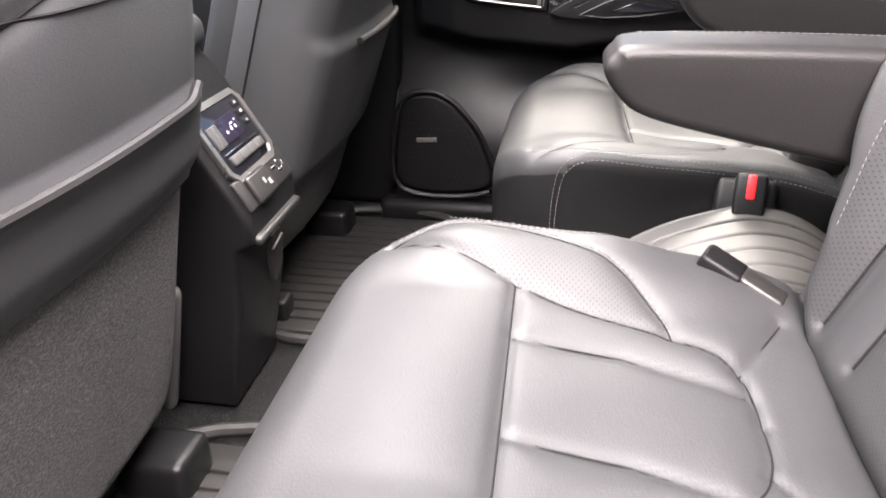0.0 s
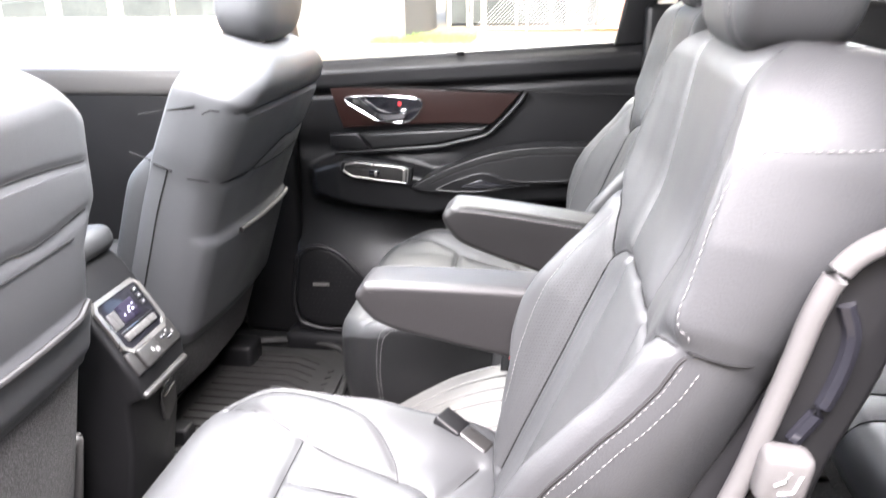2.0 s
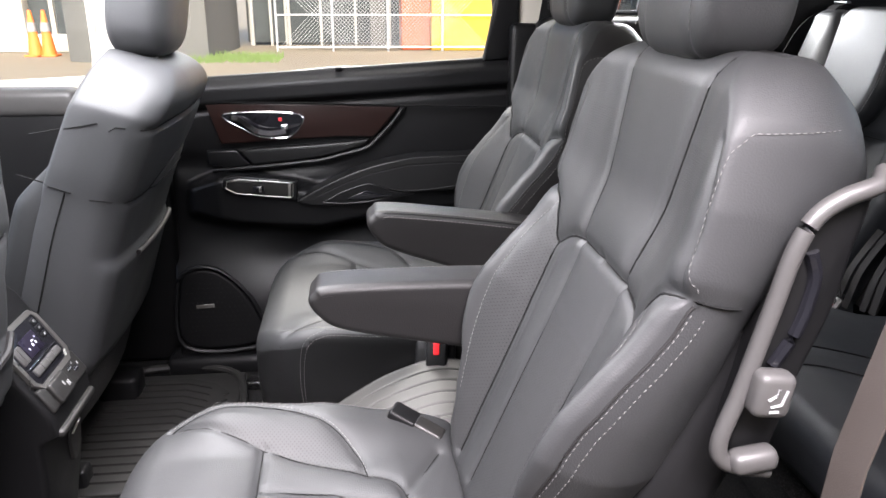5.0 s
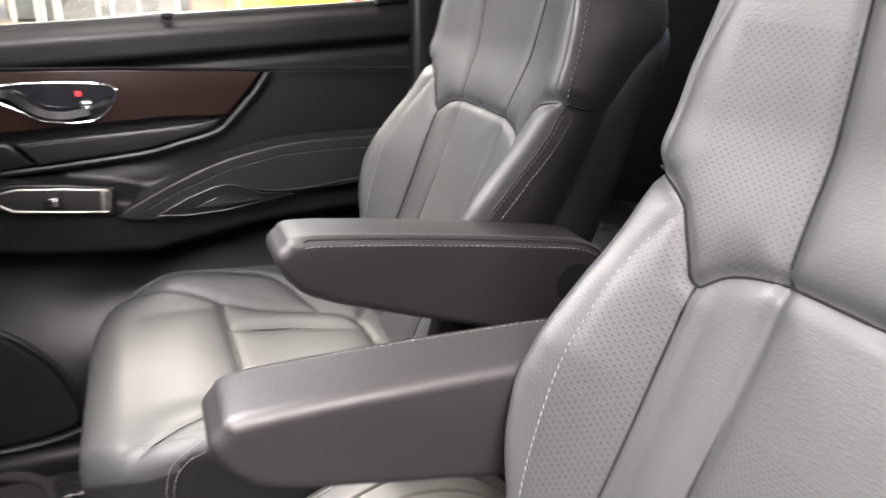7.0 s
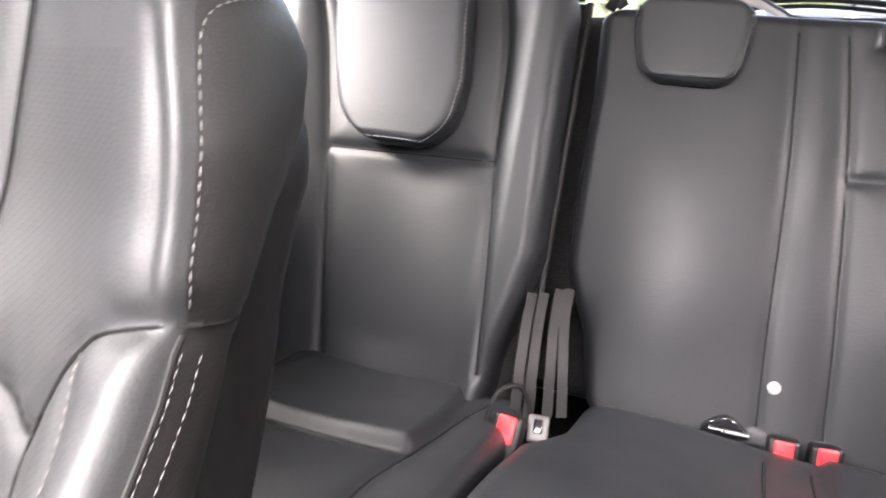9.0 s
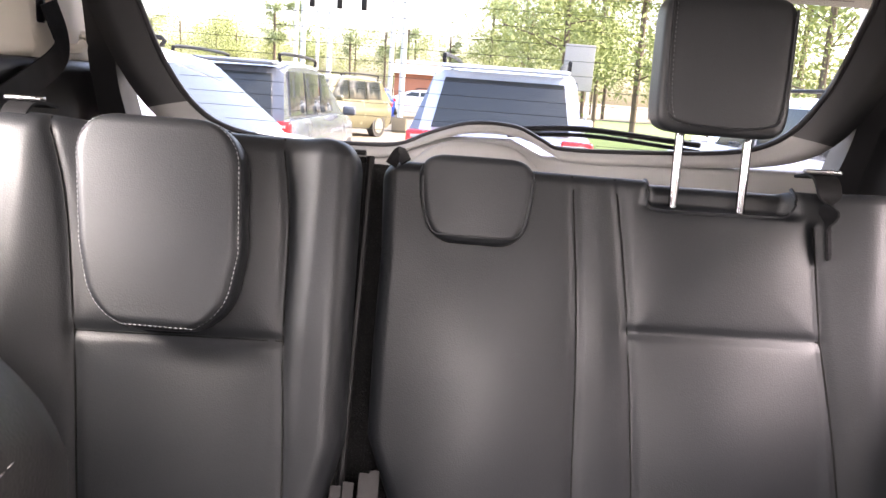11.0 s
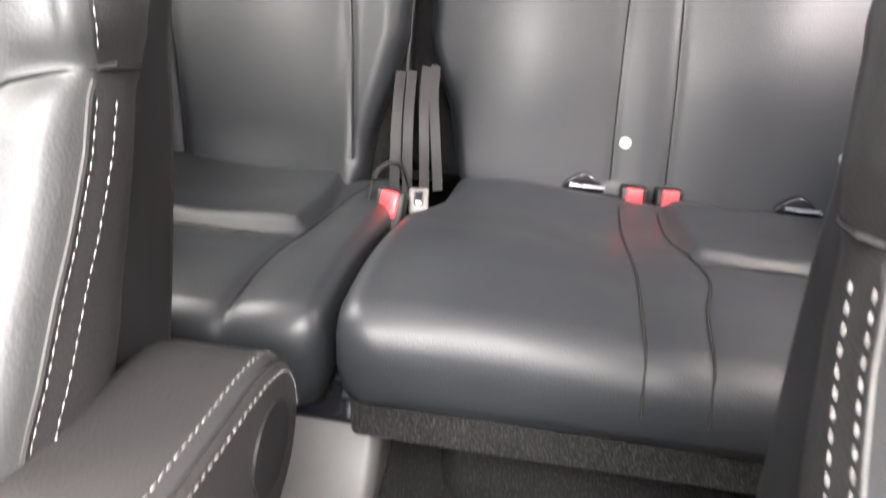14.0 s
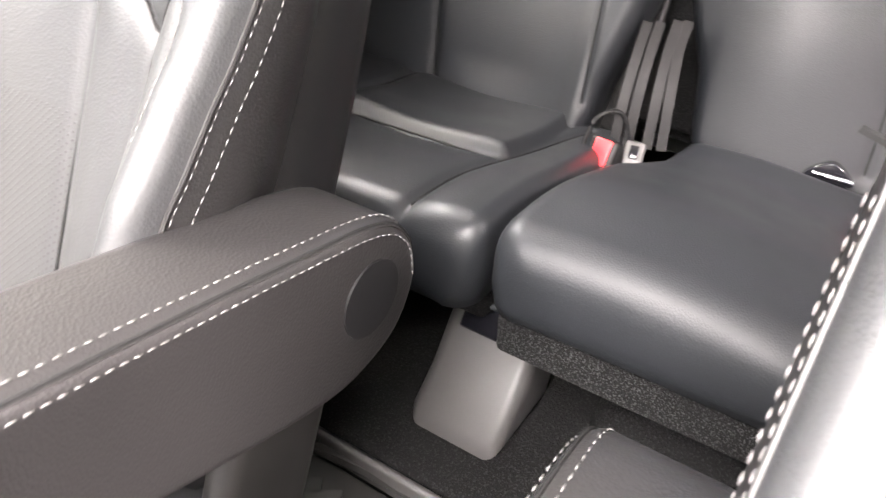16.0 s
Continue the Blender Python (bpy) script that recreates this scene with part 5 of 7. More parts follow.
def panel_box(name, u, w, su, sw, lift, thick, mat, parent, r=0.002, label=""):
    return part(name, rbox((thick, su, sw), on_panel(u, w, lift), r, turn=(0, -31.5, 0)), mat, parent, label)


corner = [on_panel(a, b, 0.004) for a, b in [(-0.052, -0.05), (0.052, -0.05), (0.066, -0.036), (0.066, 0.04), (0.056, 0.052), (-0.056, 0.052), (-0.066, 0.04), (-0.066, -0.036)]]
climate = panel_box("climate_panel", 0, 0.001, 0.128, 0.100, 0.0, 0.012, PIANO, con, 0.006, "gloss black climate panel")
part("bezel", tube(corner, 0, closed=True, flat=(0.009, 0.007, (nx, 0, nz))), SILVER, climate, "satin silver panel ring")
SCREEN = surface("display", (0.012, 0.010, 0.018), 0.30, spec=0.2, vary=0.1, patch=30, grain=500, bump=0)
panel_box("display", 0.0, 0.012, 0.052, 0.034, 0.006, 0.003, SCREEN, climate, 0.001, "small dark display")
glow, gn, gl_, gb = base_mat("display_glow", (0.7, 0.7, 0.8), 0.4)
gb.inputs["Emission Color"].default_value, gb.inputs["Emission Strength"].default_value = (0.8, 0.8, 1.0, 1), 0.10
for u, w, a, b in ((0.006, 0.016, 0.012, 0.004), (0.000, 0.010, 0.005, 0.010), (0.012, 0.010, 0.005, 0.008), (-0.014, 0.008, 0.004, 0.008), (0.018, 0.018, 0.004, 0.004)):
    panel_box("display_sign", u, w, a * 0.6, b * 0.55, 0.0078, 0.0008, glow, climate, 0)
for u in (-0.046, -0.034):
    panel_box("rocker_key", u * 1.06, 0.010, 0.012, 0.032, 0.006, 0.006, PLASTIC_GREY, climate, 0.002, "grey rocker key")
for w in (0.036, 0.022, 0.008):
    panel_box("small_key", 0.046, w, 0.016, 0.010, 0.006, 0.004, PLASTIC, climate, 0.0015)
    panel_box("key_mark", 0.046, w, 0.005, 0.004, 0.0083, 0.0006, LABEL_WHITE, climate, 0)
for u in (-0.036, -0.012, 0.012, 0.036):
    panel_box("fan_key", u, -0.026, 0.023, 0.014, 0.007, 0.008, PLASTIC_GREY, climate, 0.003, "grey fan key")
panel_box("key_strip", 0.0, -0.014, 0.1, 0.002, 0.007, 0.002, CHROME, climate, 0.0006)
# charging sockets
lower = np.array([-0.0915, 0.466])


def low_box(name, u, w, su, sw, lift, thick, mat, parent, r=0.002, label=""):
    ux, uz = -0.52, 0.854
    return part(name, rbox((thick, su, sw), (lower[0] + ux * w + 0.854 * lift, CY + u, lower[1] + uz * w + 0.52 * lift), r, turn=(0, -31.5, 0)), mat, parent, label)


sock = low_box("socket_plate", 0, 0, 0.15, 0.046, 0.0, 0.010, PLASTIC_MID, con, 0.004, "satin black socket plate")
low_box("outlet_cover", -0.026, -0.002, 0.056, 0.040, 0.008, 0.012, PLASTIC_MID, sock, 0.005, "hinged outlet cover")
low_box("outlet_mark", -0.022, 0.000, 0.004, 0.008, 0.0145, 0.0006, LABEL_WHITE, sock, 0)
for k in range(2):
    low_box("outlet_print", -0.013 + 0.005 * k, -0.006, 0.0022, 0.009, 0.0145, 0.0006, LABEL_WHITE, sock, 0)
for u, w in ((0.030, 0.010), (0.046, 0.002)):
    low_box("usb_port", u, w - 0.006, 0.013, 0.008, 0.0052, 0.002, PIANO, sock, 0.001, "dark charging port")
    low_box("usb_rim", u, w - 0.006, 0.015, 0.0012, 0.0058, 0.001, LABEL_WHITE, sock, 0)
    low_box("usb_print", u, w + 0.006, 0.004, 0.004, 0.0052, 0.0006, LABEL_WHITE, sock, 0)
low_box("usb_print", 0.060, 0.0, 0.003, 0.006, 0.0052, 0.0006, LABEL_WHITE, sock, 0)
low_box("socket_slot", 0.036, 0.020, 0.045, 0.003, 0.0052, 0.001, PIANO, sock, 0)
part("tray_lip", rbox((0.030, 0.150, 0.014), (-0.084, CY, 0.408), 0.006, turn=(0, 10, 0)), PLASTIC_MID, con, "satin lip of the storage slot")
tray = part("storage_slot", prism(pts2([(CY + 0.020, 0.352), (CY + 0.066, 0.362), (CY + 0.068, 0.325), (CY + 0.050, 0.300), (CY + 0.022, 0.292)], 3), -0.116, -0.1035, "x", 0.003), PLASTIC_MID, con, "grey storage pocket")
for k in range(2):
    part("slot_line", rbox((0.004, 0.040, 0.0025), (-0.1005, CY + 0.042, 0.372 - 0.022 * k), 0.0008, turn=(12, 0, 0)), SILVER, con, "thin silver line")

# ---- third row ----


def lean_place(bx, bz, deg):
    c, s = math.cos(radians(deg)), math.sin(radians(deg))
    return lambda p, q, h: np.stack([bx + s * q - c * h, p + 0 * q, bz + c * q + s * h], -1)


# single seat on the passenger side
P40 = lean_place(1.385, 0.485, 18)
s40 = thing("third_row_seat", "black leather single third-row seat with its headrest folded over", "car seat", group="third row seats")
vr = fine([(0.251, 0.597), (0.232, 0.49), (0.224, 0.34), (0.208, 0.20), (0.196, 0.05)], 5)
vl = fine([(0.541, 0.597), (0.512, 0.50), (0.484, 0.33), (0.462, 0.18), (0.440, 0.03)], 5)


def h40(p, q):
    side = 0.030 * sstep(p, 0.47, 0.56) * sstep(q, 0.10, 0.30) + 0.014 * (1 - sstep(p, 0.19, 0.235))
    return side - 0.030 * sstep(q, 0.44, 0.60) * 0 - 0.012 * np.exp(-(((p - 0.345) / 0.09) ** 2)) * (1 - sstep(q, 0.30, 0.36)) * (1 - sstep(-q, -0.08, 0.0))


B40 = Pad(lambda q: np.interp(q, [0.0, 0.08, 0.16, 0.22, 0.35, 0.63], [0.186, 0.178, 0.156, 0.142, 0.146, 0.156]), lambda q: 0.63 + 0 * q, -0.03, 0.602, h40, 0.026, 0.085, P40,
          [(vr, 0.005, 0.005), (vl, 0.005, 0.005), ([(0.224, 0.341), (0.484, 0.334)], 0.006, 0.004)], 0.006, None, 0.03, 0.030)
back40 = B40.build("backrest", [LEATHER_DIM, LEATHER_DIM, LEATHER_DIM], s40, 130, 170)
for line, d_, w_ in B40.seams:
    seam_line(B40, line, back40, 0.0012)
hl40 = lambda q: np.interp(q, [0.345, 0.44, 0.60], [0.284, 0.272, 0.288])
hr40 = lambda q: np.interp(q, [0.345, 0.44, 0.60], [0.440, 0.470, 0.498])
HR40 = Pad(hl40, hr40, 0.343, 0.600, lambda p, q: 0.048 + 0.008 * np.cos((p - 0.38) * 9) + 0 * q, 0.016, 0.0, P40, (), 0, None, 0.055, 0.016)
hd40 = HR40.build("headrest", [LEATHER_DIM, LEATHER_DIM, LEATHER_DIM], s40, 70, 80, "folded black leather headrest")
along = np.linspace(0.348, 0.598, 60)
e_lo, e_hi = HR40.edges(along)
rows = [HR40.on([(e + 0.004, q) for e, q in zip(e_lo, along)], 0.0006), HR40.on([(e - 0.004, q) for e, q in zip(e_hi, along)], 0.0006),
        HR40.on([(p, 0.348) for p in np.linspace(e_lo[0] + 0.004, e_hi[0] - 0.004, 20)], 0.0006)]
stitch_rows("stitching", rows, hd40, surface("mid_thread", (0.24, 0.24, 0.25), 0.6, patch=60, grain=3000, bump=0.2), length=0.004, gap=0.002, r=0.0007)
part("back_board", rbox((0.022, 0.47, 0.60), tuple(P40(np.array(0.385), np.array(0.30), np.array(-0.100))), 0.006, turn=(0, 18, 0)), CARPET, s40, "black carpet seat back")
part("board_edge", tube([tuple(P40(np.array(0.150), np.array(q), np.array(-0.092))) for q in np.linspace(0.03, 0.60, 20)], 0.006, 8), PLASTIC, s40, "black edge trim")
part("top_edge", tube([tuple(P40(np.array(y), np.array(0.602), np.array(-0.080))) for y in np.linspace(0.155, 0.62, 20)], 0.004, 8), PLASTIC, s40)
for y in (0.345, 0.475):
    part("top_knob", rbox((0.008, 0.008, 0.010), tuple(P40(np.array(y), np.array(0.612), np.array(-0.075))), 0.003), PLASTIC, s40)
cs = fine([(0.215, 0.0), (0.212, 0.12), (0.200, 0.22), (0.190, 0.34), (0.17, 0.40)], 4)
C40 = Pad(lambda q: 0.122 + 0 * q, lambda q: 0.63 + 0 * q, 0.0, 0.44, lambda p, q: 0.548 - 0.048 * sstep(q, 0.06, 0.40) + 0.005 * (1 - sstep(p, 0.16, 0.22)) - 0.010 * np.exp(-(((p - 0.34) / 0.10) ** 2)) + 0.014 * sstep(q, 0.205, 0.225) * sstep(p, 0.20, 0.215), 0.022, -0.455,
          lambda p, q, h: np.stack([0.985 + q, p + 0 * q, h], -1), [(cs, 0.007, 0.0045), ([(0.205, 0.205), (0.47, 0.200)], 0.008, 0.006), ([(0.47, 0.02), (0.47, 0.40)], 0.006, 0.004)], 0.006, None, 0.03, 0.038)
cush40 = C40.build("seat_cushion", [LEATHER_DIM] * 3, s40, 110, 110)
for line, d_, w_ in C40.seams:
    seam_line(C40, line, cush40, 0.0014, 0.0012)
part("cushion_base", prism([(1.01, 0.46), (1.42, 0.46), (1.42, 0.38), (1.06, 0.40)], 0.14, 0.62, "y", 0.008), SPECKLE, s40, "speckled black carpet under the cushion")
part("leg_cover", prism([(1.015, 0.236), (1.16, 0.236), (1.20, 0.42), (1.14, 0.42), (1.06, 0.30), (1.02, 0.262)], 0.085, 0.21, "y", 0.018, 5), PLASTIC_GREY, s40, "grey plastic leg cover")
# Dark plate stands in for the shade inside the recess.
part("leg_recess", rbox((0.010, 0.080, 0.050), (1.104, 0.148, 0.368), 0.004, turn=(0, 33.7, 0)), PIANO, s40, "dark plate standing for the shaded recess in the leg cover")
part("leg_hinge", rbox((0.05, 0.075, 0.05), (1.135, 0.155, 0.372), 0.008), PLASTIC, s40)

# bench of two on the driver side
P60 = lean_place(1.500, 0.500, 17)
s60 = thing("third_row_seat", "black leather double third-row seat with one headrest raised", "car seat", group="third row seats")
w1 = fine([(-0.131, 0.547), (-0.140, 0.45), (-0.149, 0.334), (-0.156, 0.13), (-0.163, 0.0)], 4)
w2 = fine([(-0.190, 0.547), (-0.205, 0.45), (-0.219, 0.336), (-0.235, 0.138), (-0.243, 0.0)], 4)
w3 = fine([(-0.462, 0.50), (-0.470, 0.42), (-0.477, 0.35), (-0.495, 0.22), (-0.515, 0.02)], 4)


def h60(p, q):
    bulge = 0.024 * np.exp(-(((p + 0.02) / 0.12) ** 2 + ((q - 0.20) / 0.20) ** 2)) + 0.012 * np.exp(-(((p + 0.35) / 0.10) ** 2 + ((q - 0.18) / 0.12) ** 2))
    slot = sstep(q, 0.506, 0.524) * sstep(-p, 0.232, 0.248) * (1 - sstep(-p, 0.426, 0.442))
    dent = 0.010 * np.exp(-(((p - 0.085) / 0.018) ** 2 + ((q - 0.05) / 0.06) ** 2))
    return bulge + 0.020 * sstep(-p, 0.47, 0.54) - 0.030 * slot - dent


B60 = Pad(lambda q: -0.63 + 0 * q, lambda q: np.interp(q, [-0.03, 0.0, 0.08, 0.17, 0.30, 0.42, 0.55], [0.060, 0.068, 0.085, 0.122, 0.126, 0.126, 0.134]), -0.04, 0.552, h60, 0.022, 0.085, P60,
          [(w1, 0.003, 0.003), (w2, 0.006, 0.0042), (w3, 0.006, 0.0042), ([(-0.219, 0.338), (-0.476, 0.346)], 0.006, 0.004), (fine([(-0.236, 0.57), (-0.238, 0.525), (-0.25, 0.512), (-0.42, 0.516), (-0.436, 0.528), (-0.438, 0.57)], 4), 0.004, 0.003)], 0.005, None, 0.03, 0.020)
back60 = B60.build("backrest", [LEATHER_DIM] * 3, s60, 210, 160)
for line, d_, w_ in B60.seams[:4]:
    seam_line(B60, line, back60, 0.0012)
part("slot_piping", tube([tuple(x) for x in B60.on(fine([(-0.236, 0.553), (-0.238, 0.524), (-0.25, 0.508), (-0.34, 0.509), (-0.42, 0.512), (-0.437, 0.526), (-0.439, 0.555)], 5), 0.001)], 0.0028, 6), LEATHER_DIM, back60)
HR2 = Pad(lambda q: np.interp(q, [0.44, 0.50, 0.565], [-0.066, -0.076, -0.079]), lambda q: np.interp(q, [0.44, 0.50, 0.565], [0.060, 0.076, 0.082]), 0.438, 0.556, lambda p, q: 0.040 + 0.004 * np.cos(p * 20) + 0 * q, 0.013, -0.012, P60, (), 0, None, 0.032, 0.013)
h2 = HR2.build("centre_headrest", [LEATHER_DIM] * 3, s60, 60, 50, "low centre headrest")
part("headrest_piping", tube([tuple(x) for x in HR2.on(fine([(0.074, 0.54), (0.070, 0.49), (0.056, 0.452), (0.03, 0.446), (-0.03, 0.446), (-0.06, 0.452), (-0.070, 0.49), (-0.073, 0.54)], 6), 0.0005)], 0.0018, 6), LEATHER_DIM, h2)
part("release_strap", tube(smooth_path([tuple(P60(np.array(0.120), np.array(0.540), np.array(0.012))), tuple(P60(np.array(0.110), np.array(0.560), np.array(0.004))), tuple(P60(np.array(0.100), np.array(0.545), np.array(0.012)))], 5), 0, flat=(0.016, 0.003, (1, 0, 0))), WEBBING, s60, "black pull loop")
for y, q in ((-0.176, 0.056), (-0.477, 0.067)):
    part("snap_button", tube([tuple(B60.on([(y, q)], 0.0)[0]), tuple(B60.on([(y, q)], 0.004)[0])], 0.0085, 18), SNAP, s60, "round dull silver snap button")
# raised headrest
hx_, hz_ = 1.700, 1.190
raised = link_mesh("raised_headrest", *pillow((0.075, 0.178, 0.188), (hx_, -0.322, hz_ - 0.006), 0.28, 0.28, 80, 50, lambda v: v + np.stack([0.14 * v[:, 2], 0 * v[:, 0], 0 * v[:, 0]], -1)), LEATHER_DIM, s60, "raised black leather headrest")
line = fine([(-0.240, 1.262), (-0.241, 1.19), (-0.246, 1.125), (-0.262, 1.108), (-0.322, 1.102), (-0.382, 1.108), (-0.398, 1.125), (-0.403, 1.19), (-0.404, 1.262)], 6)
part("headrest_piping", tube([(hx_ - 0.036 + 0.14 * (z - hz_), y, z) for y, z in line], 0.0022, 6), LEATHER_DIM, raised)
stitch_rows("stitching", [[(hx_ - 0.0365 + 0.14 * (z - hz_), y - 0.006, z) for y, z in line[:18]]], raised, THREAD_DARK, length=0.004)
for y in (-0.276, -0.370):
    part("headrest_post", tube([(1.672, y, 0.96), (1.690, y, 1.11)], 0.0062, 14), POST_STEEL, s60, "chrome headrest post")
part("back_board", rbox((0.02, 0.805, 0.58), tuple(P60(np.array(-0.2125), np.array(0.27), np.array(-0.10))), 0.006, turn=(0, 17, 0)), CARPET, s60, "black carpet seat back")
e1 = fine([(-0.158, -0.01), (-0.160, 0.10), (-0.164, 0.19), (-0.167, 0.33), (-0.172, 0.44)], 8)
e2 = fine([(-0.214, -0.01), (-0.222, 0.10), (-0.242, 0.19), (-0.240, 0.28), (-0.226, 0.35), (-0.225, 0.44)], 8)


def hc60(p, q):
    return 0.566 - 0.070 * sstep(q, 0.08, 0.44) - 0.010 * sstep(-p, 0.08, 0.36) + 0.008 * np.exp(-(((p + 0.02) / 0.1) ** 2)) + 0.012 * sstep(q, 0.275, 0.295) * sstep(-p, 0.235, 0.25)


C60 = Pad(lambda q: -0.63 + 0 * q, lambda q: np.interp(q, [0, 0.05, 0.30, 0.38, 0.5], [0.108, 0.114, 0.108, 0.070, 0.055]), 0.0, 0.50, hc60, 0.025, -0.478,
          lambda p, q, h: np.stack([0.980 + q + 0.06 * np.clip((0.53 - h) / 0.06, 0, 1) * 0, p + 0 * q, h], -1),
          [(e1, 0.0004, 0.003), (e2, 0.0004, 0.003), ([(-0.245, 0.265), (-0.60, 0.285)], 0.007, 0.006)], 0.003, None, 0.03, 0.042)
cush60 = C60.build("seat_cushion", [LEATHER_DIM] * 3, s60, 200, 130)
for line, d_, w_ in C60.seams:
    seam_line(C60, line, cush60, 0.0014, 0.0012)
part("cushion_base", prism([(0.995, 0.482), (1.40, 0.47), (1.40, 0.40), (1.02, 0.415), (1.0, 0.425)], -0.62, 0.098, "y", 0.008), SPECKLE, s60, "speckled black carpet under the cushion")
part("cushion_welt", tube([(1.40, 0.1, 0.47), (0.992, 0.100, 0.480), (0.988, -0.10, 0.482), (0.990, -0.61, 0.482)], 0.003, 6), LEATHER_DIM, s60)
part("seat_leg", rbox((0.30, 0.07, 0.20), (1.30, -0.05, 0.33), 0.02), PLASTIC, s60)
part("seat_leg", rbox((0.30, 0.07, 0.20), (1.30, -0.50, 0.33), 0.02), PLASTIC, s60)

# belts of the third row
buckle((1.318, 0.128, 0.498), (0, 26, -8), "black belt buckle with red button between the third-row seats", "third row buckles")
buckle((1.468, -0.196, 0.476), (0, 12, 0), "black belt buckle with red button at the centre seat", "third row buckles")
buckle((1.474, -0.246, 0.476), (0, 12, 6), "black belt buckle with red button beside the outer seat", "third row buckles")
tg = thing("belt_tongue", "silver belt tongue tucked between the third-row seats", "belt tongue", (1.340, 0.094, 0.510))
tg.rotation_euler = (0, radians(38), radians(10))
part("plate", rbox((0.010, 0.026, 0.034), (0, 0, 0), 0.004), PLASTIC_GREY, tg)
part("slot", rbox((0.004, 0.012, 0.018), (-0.0055, 0, 0.002), 0.002), PIANO, tg)
part("strap", tube([(0, 0, -0.02), (0.012, 0, -0.06), (0.04, 0, -0.08)], 0, flat=(0.026, 0.003, (1, 0, 0))), WEBBING, tg)
for k, (y0, y1, x) in enumerate(((0.134, 0.142, 1.395), (0.118, 0.128, 1.405), (0.098, 0.112, 1.430), (0.080, 0.100, 1.438))):
    bl = part("seat_belt", tube(smooth_path([(x - 0.02, y0, 0.49), (x, (y0 + y1) / 2, 0.56), (x + 0.03, y1, 0.610), (x + 0.055, y1 + 0.002, 0.645)], 6), 0, flat=(0.014, 0.003, (1, 0.35, 0))), WEBBING_GREY, None)
    tagged(bl, "folded black belt webbing running down between the seats", "seat belt", "third row belts")
tagged(part("cable_loop", tube(smooth_path([(1.315, 0.160, 0.49), (1.335, 0.150, 0.545), (1.36, 0.125, 0.550), (1.365, 0.105, 0.50)], 8), 0.003, 8), PLASTIC, None), "thin black cable loop at the buckle", "cable")
for y in (-0.125, -0.425):
    ob = part("anchor_opening", prism(pts2([(y + 0.030, 0.488), (y, 0.514), (y - 0.030, 0.488)], 6), 1.478, 1.49, "x", 0.002), PIANO, None)
    tagged(ob, "dark anchor opening at the foot of the backrest", "anchor")
    tagged(part("anchor_bar", tube([(1.472, y + 0.02, 0.498), (1.472, y - 0.03, 0.498)], 0.003, 8), STEEL, None), "steel child seat anchor bar", "anchor")


def strap_tab(at, label, sway=0.0):
    """A tether strap folded over the seat's top with a metal loop."""
    t = thing("seat_strap", label, "strap", at, "third row straps")
    part("strap", tube(smooth_path([(0.05, 0, 0.006), (0.0, 0, 0.012), (-0.028, 0, -0.01), (-0.030, sway * 0.4, -0.05), (-0.035, sway, -0.095)], 6), 0, flat=(0.034, 0.004, (0, 0, 1))), WEBBING, t)
    part("loop", rbox((0.012, 0.05, 0.006), (0.004, 0, 0.018), 0.002), STEEL, t, "steel loop")
    return t


strap_tab(tuple(P40(np.array(0.585), np.array(0.602), np.array(0.0))), "black webbing strap over the single seat")
strap_tab(tuple(P60(np.array(-0.470), np.array(0.560), np.array(0.0))), "black webbing strap hanging over the double seat", -0.012)

slab("pillar_near_c", 0.84, 1.0, -0.82, -0.735, 0.1, 1.36, CREAM_PLASTIC, "cream trim on the near rear pillar", "pillar", 0.02)
# seat belt on the far C pillar, belt by the near door, belt by the far D pillar
cb = thing("shoulder_belt", "dark shoulder belt hanging from the far pillar", "seat belt")
part("guide", rbox((0.05, 0.03, 0.05), (0.905, 0.755, 1.115), 0.012), PLASTIC, cb, "black belt guide")
part("strap", tube([(0.905, 0.742, 1.11), (0.885, 0.725, 1.0), (0.84, 0.715, 0.75), (0.81, 0.71, 0.45)], 0, flat=(0.046, 0.0025, (0, 1, 0))), WEBBING, cb)
nb = thing("shoulder_belt", "taut grey-brown belt webbing beside the open door", "seat belt")
part("strap", tube([(0.905, -0.70, 1.26), (0.876, -0.665, 1.035), (0.842, -0.66, 0.84), (0.820, -0.66, 0.72), (0.785, -0.68, 0.35), (0.77, -0.75, 0.16)], 0, flat=(0.036, 0.0025, (1, 0.15, 0))), WEBBING_TAN, nb)
part("tongue", rbox((0.05, 0.012, 0.03), (0.794, -0.676, 0.44), 0.004), SILVER, nb, "silver belt tongue")
part("anchor", rbox((0.06, 0.03, 0.05), (0.768, -0.765, 0.145), 0.006), PLASTIC, nb)
part("guide", rbox((0.06, 0.05, 0.06), (0.912, -0.715, 1.27), 0.01), PLASTIC, nb)
db = thing("shoulder_belt", "black belt webbing through a cream guide on the rear pillar", "seat belt")
part("strap", tube(smooth_path([(1.835, 0.700, 1.215), (1.850, 0.690, 1.16), (1.82, 0.682, 1.125), (1.70, 0.675, 1.075), (1.56, 0.665, 1.02), (1.50, 0.66, 0.93)], 5), 0, flat=(0.046, 0.003, (0, 1, 0))), WEBBING, db)
part("guide", prism(pts2([(1.80, 1.25), (1.90, 1.26), (1.945, 1.20), (1.93, 1.12), (1.86, 1.10), (1.80, 1.15)], 5), 0.715, 0.765, "y", 0.016, 5), CREAM_PLASTIC, db, "cream belt guide")
part("hook", tube(smooth_path([(1.895, 0.712, 1.145), (1.93, 0.700, 1.150), (1.945, 0.700, 1.175)], 5), 0.009, 8), CREAM_PLASTIC, db, "cream plastic hook")
part("belt_slot", rbox((0.03, 0.02, 0.05), (1.838, 0.722, 1.205), 0.008), PIANO, db)
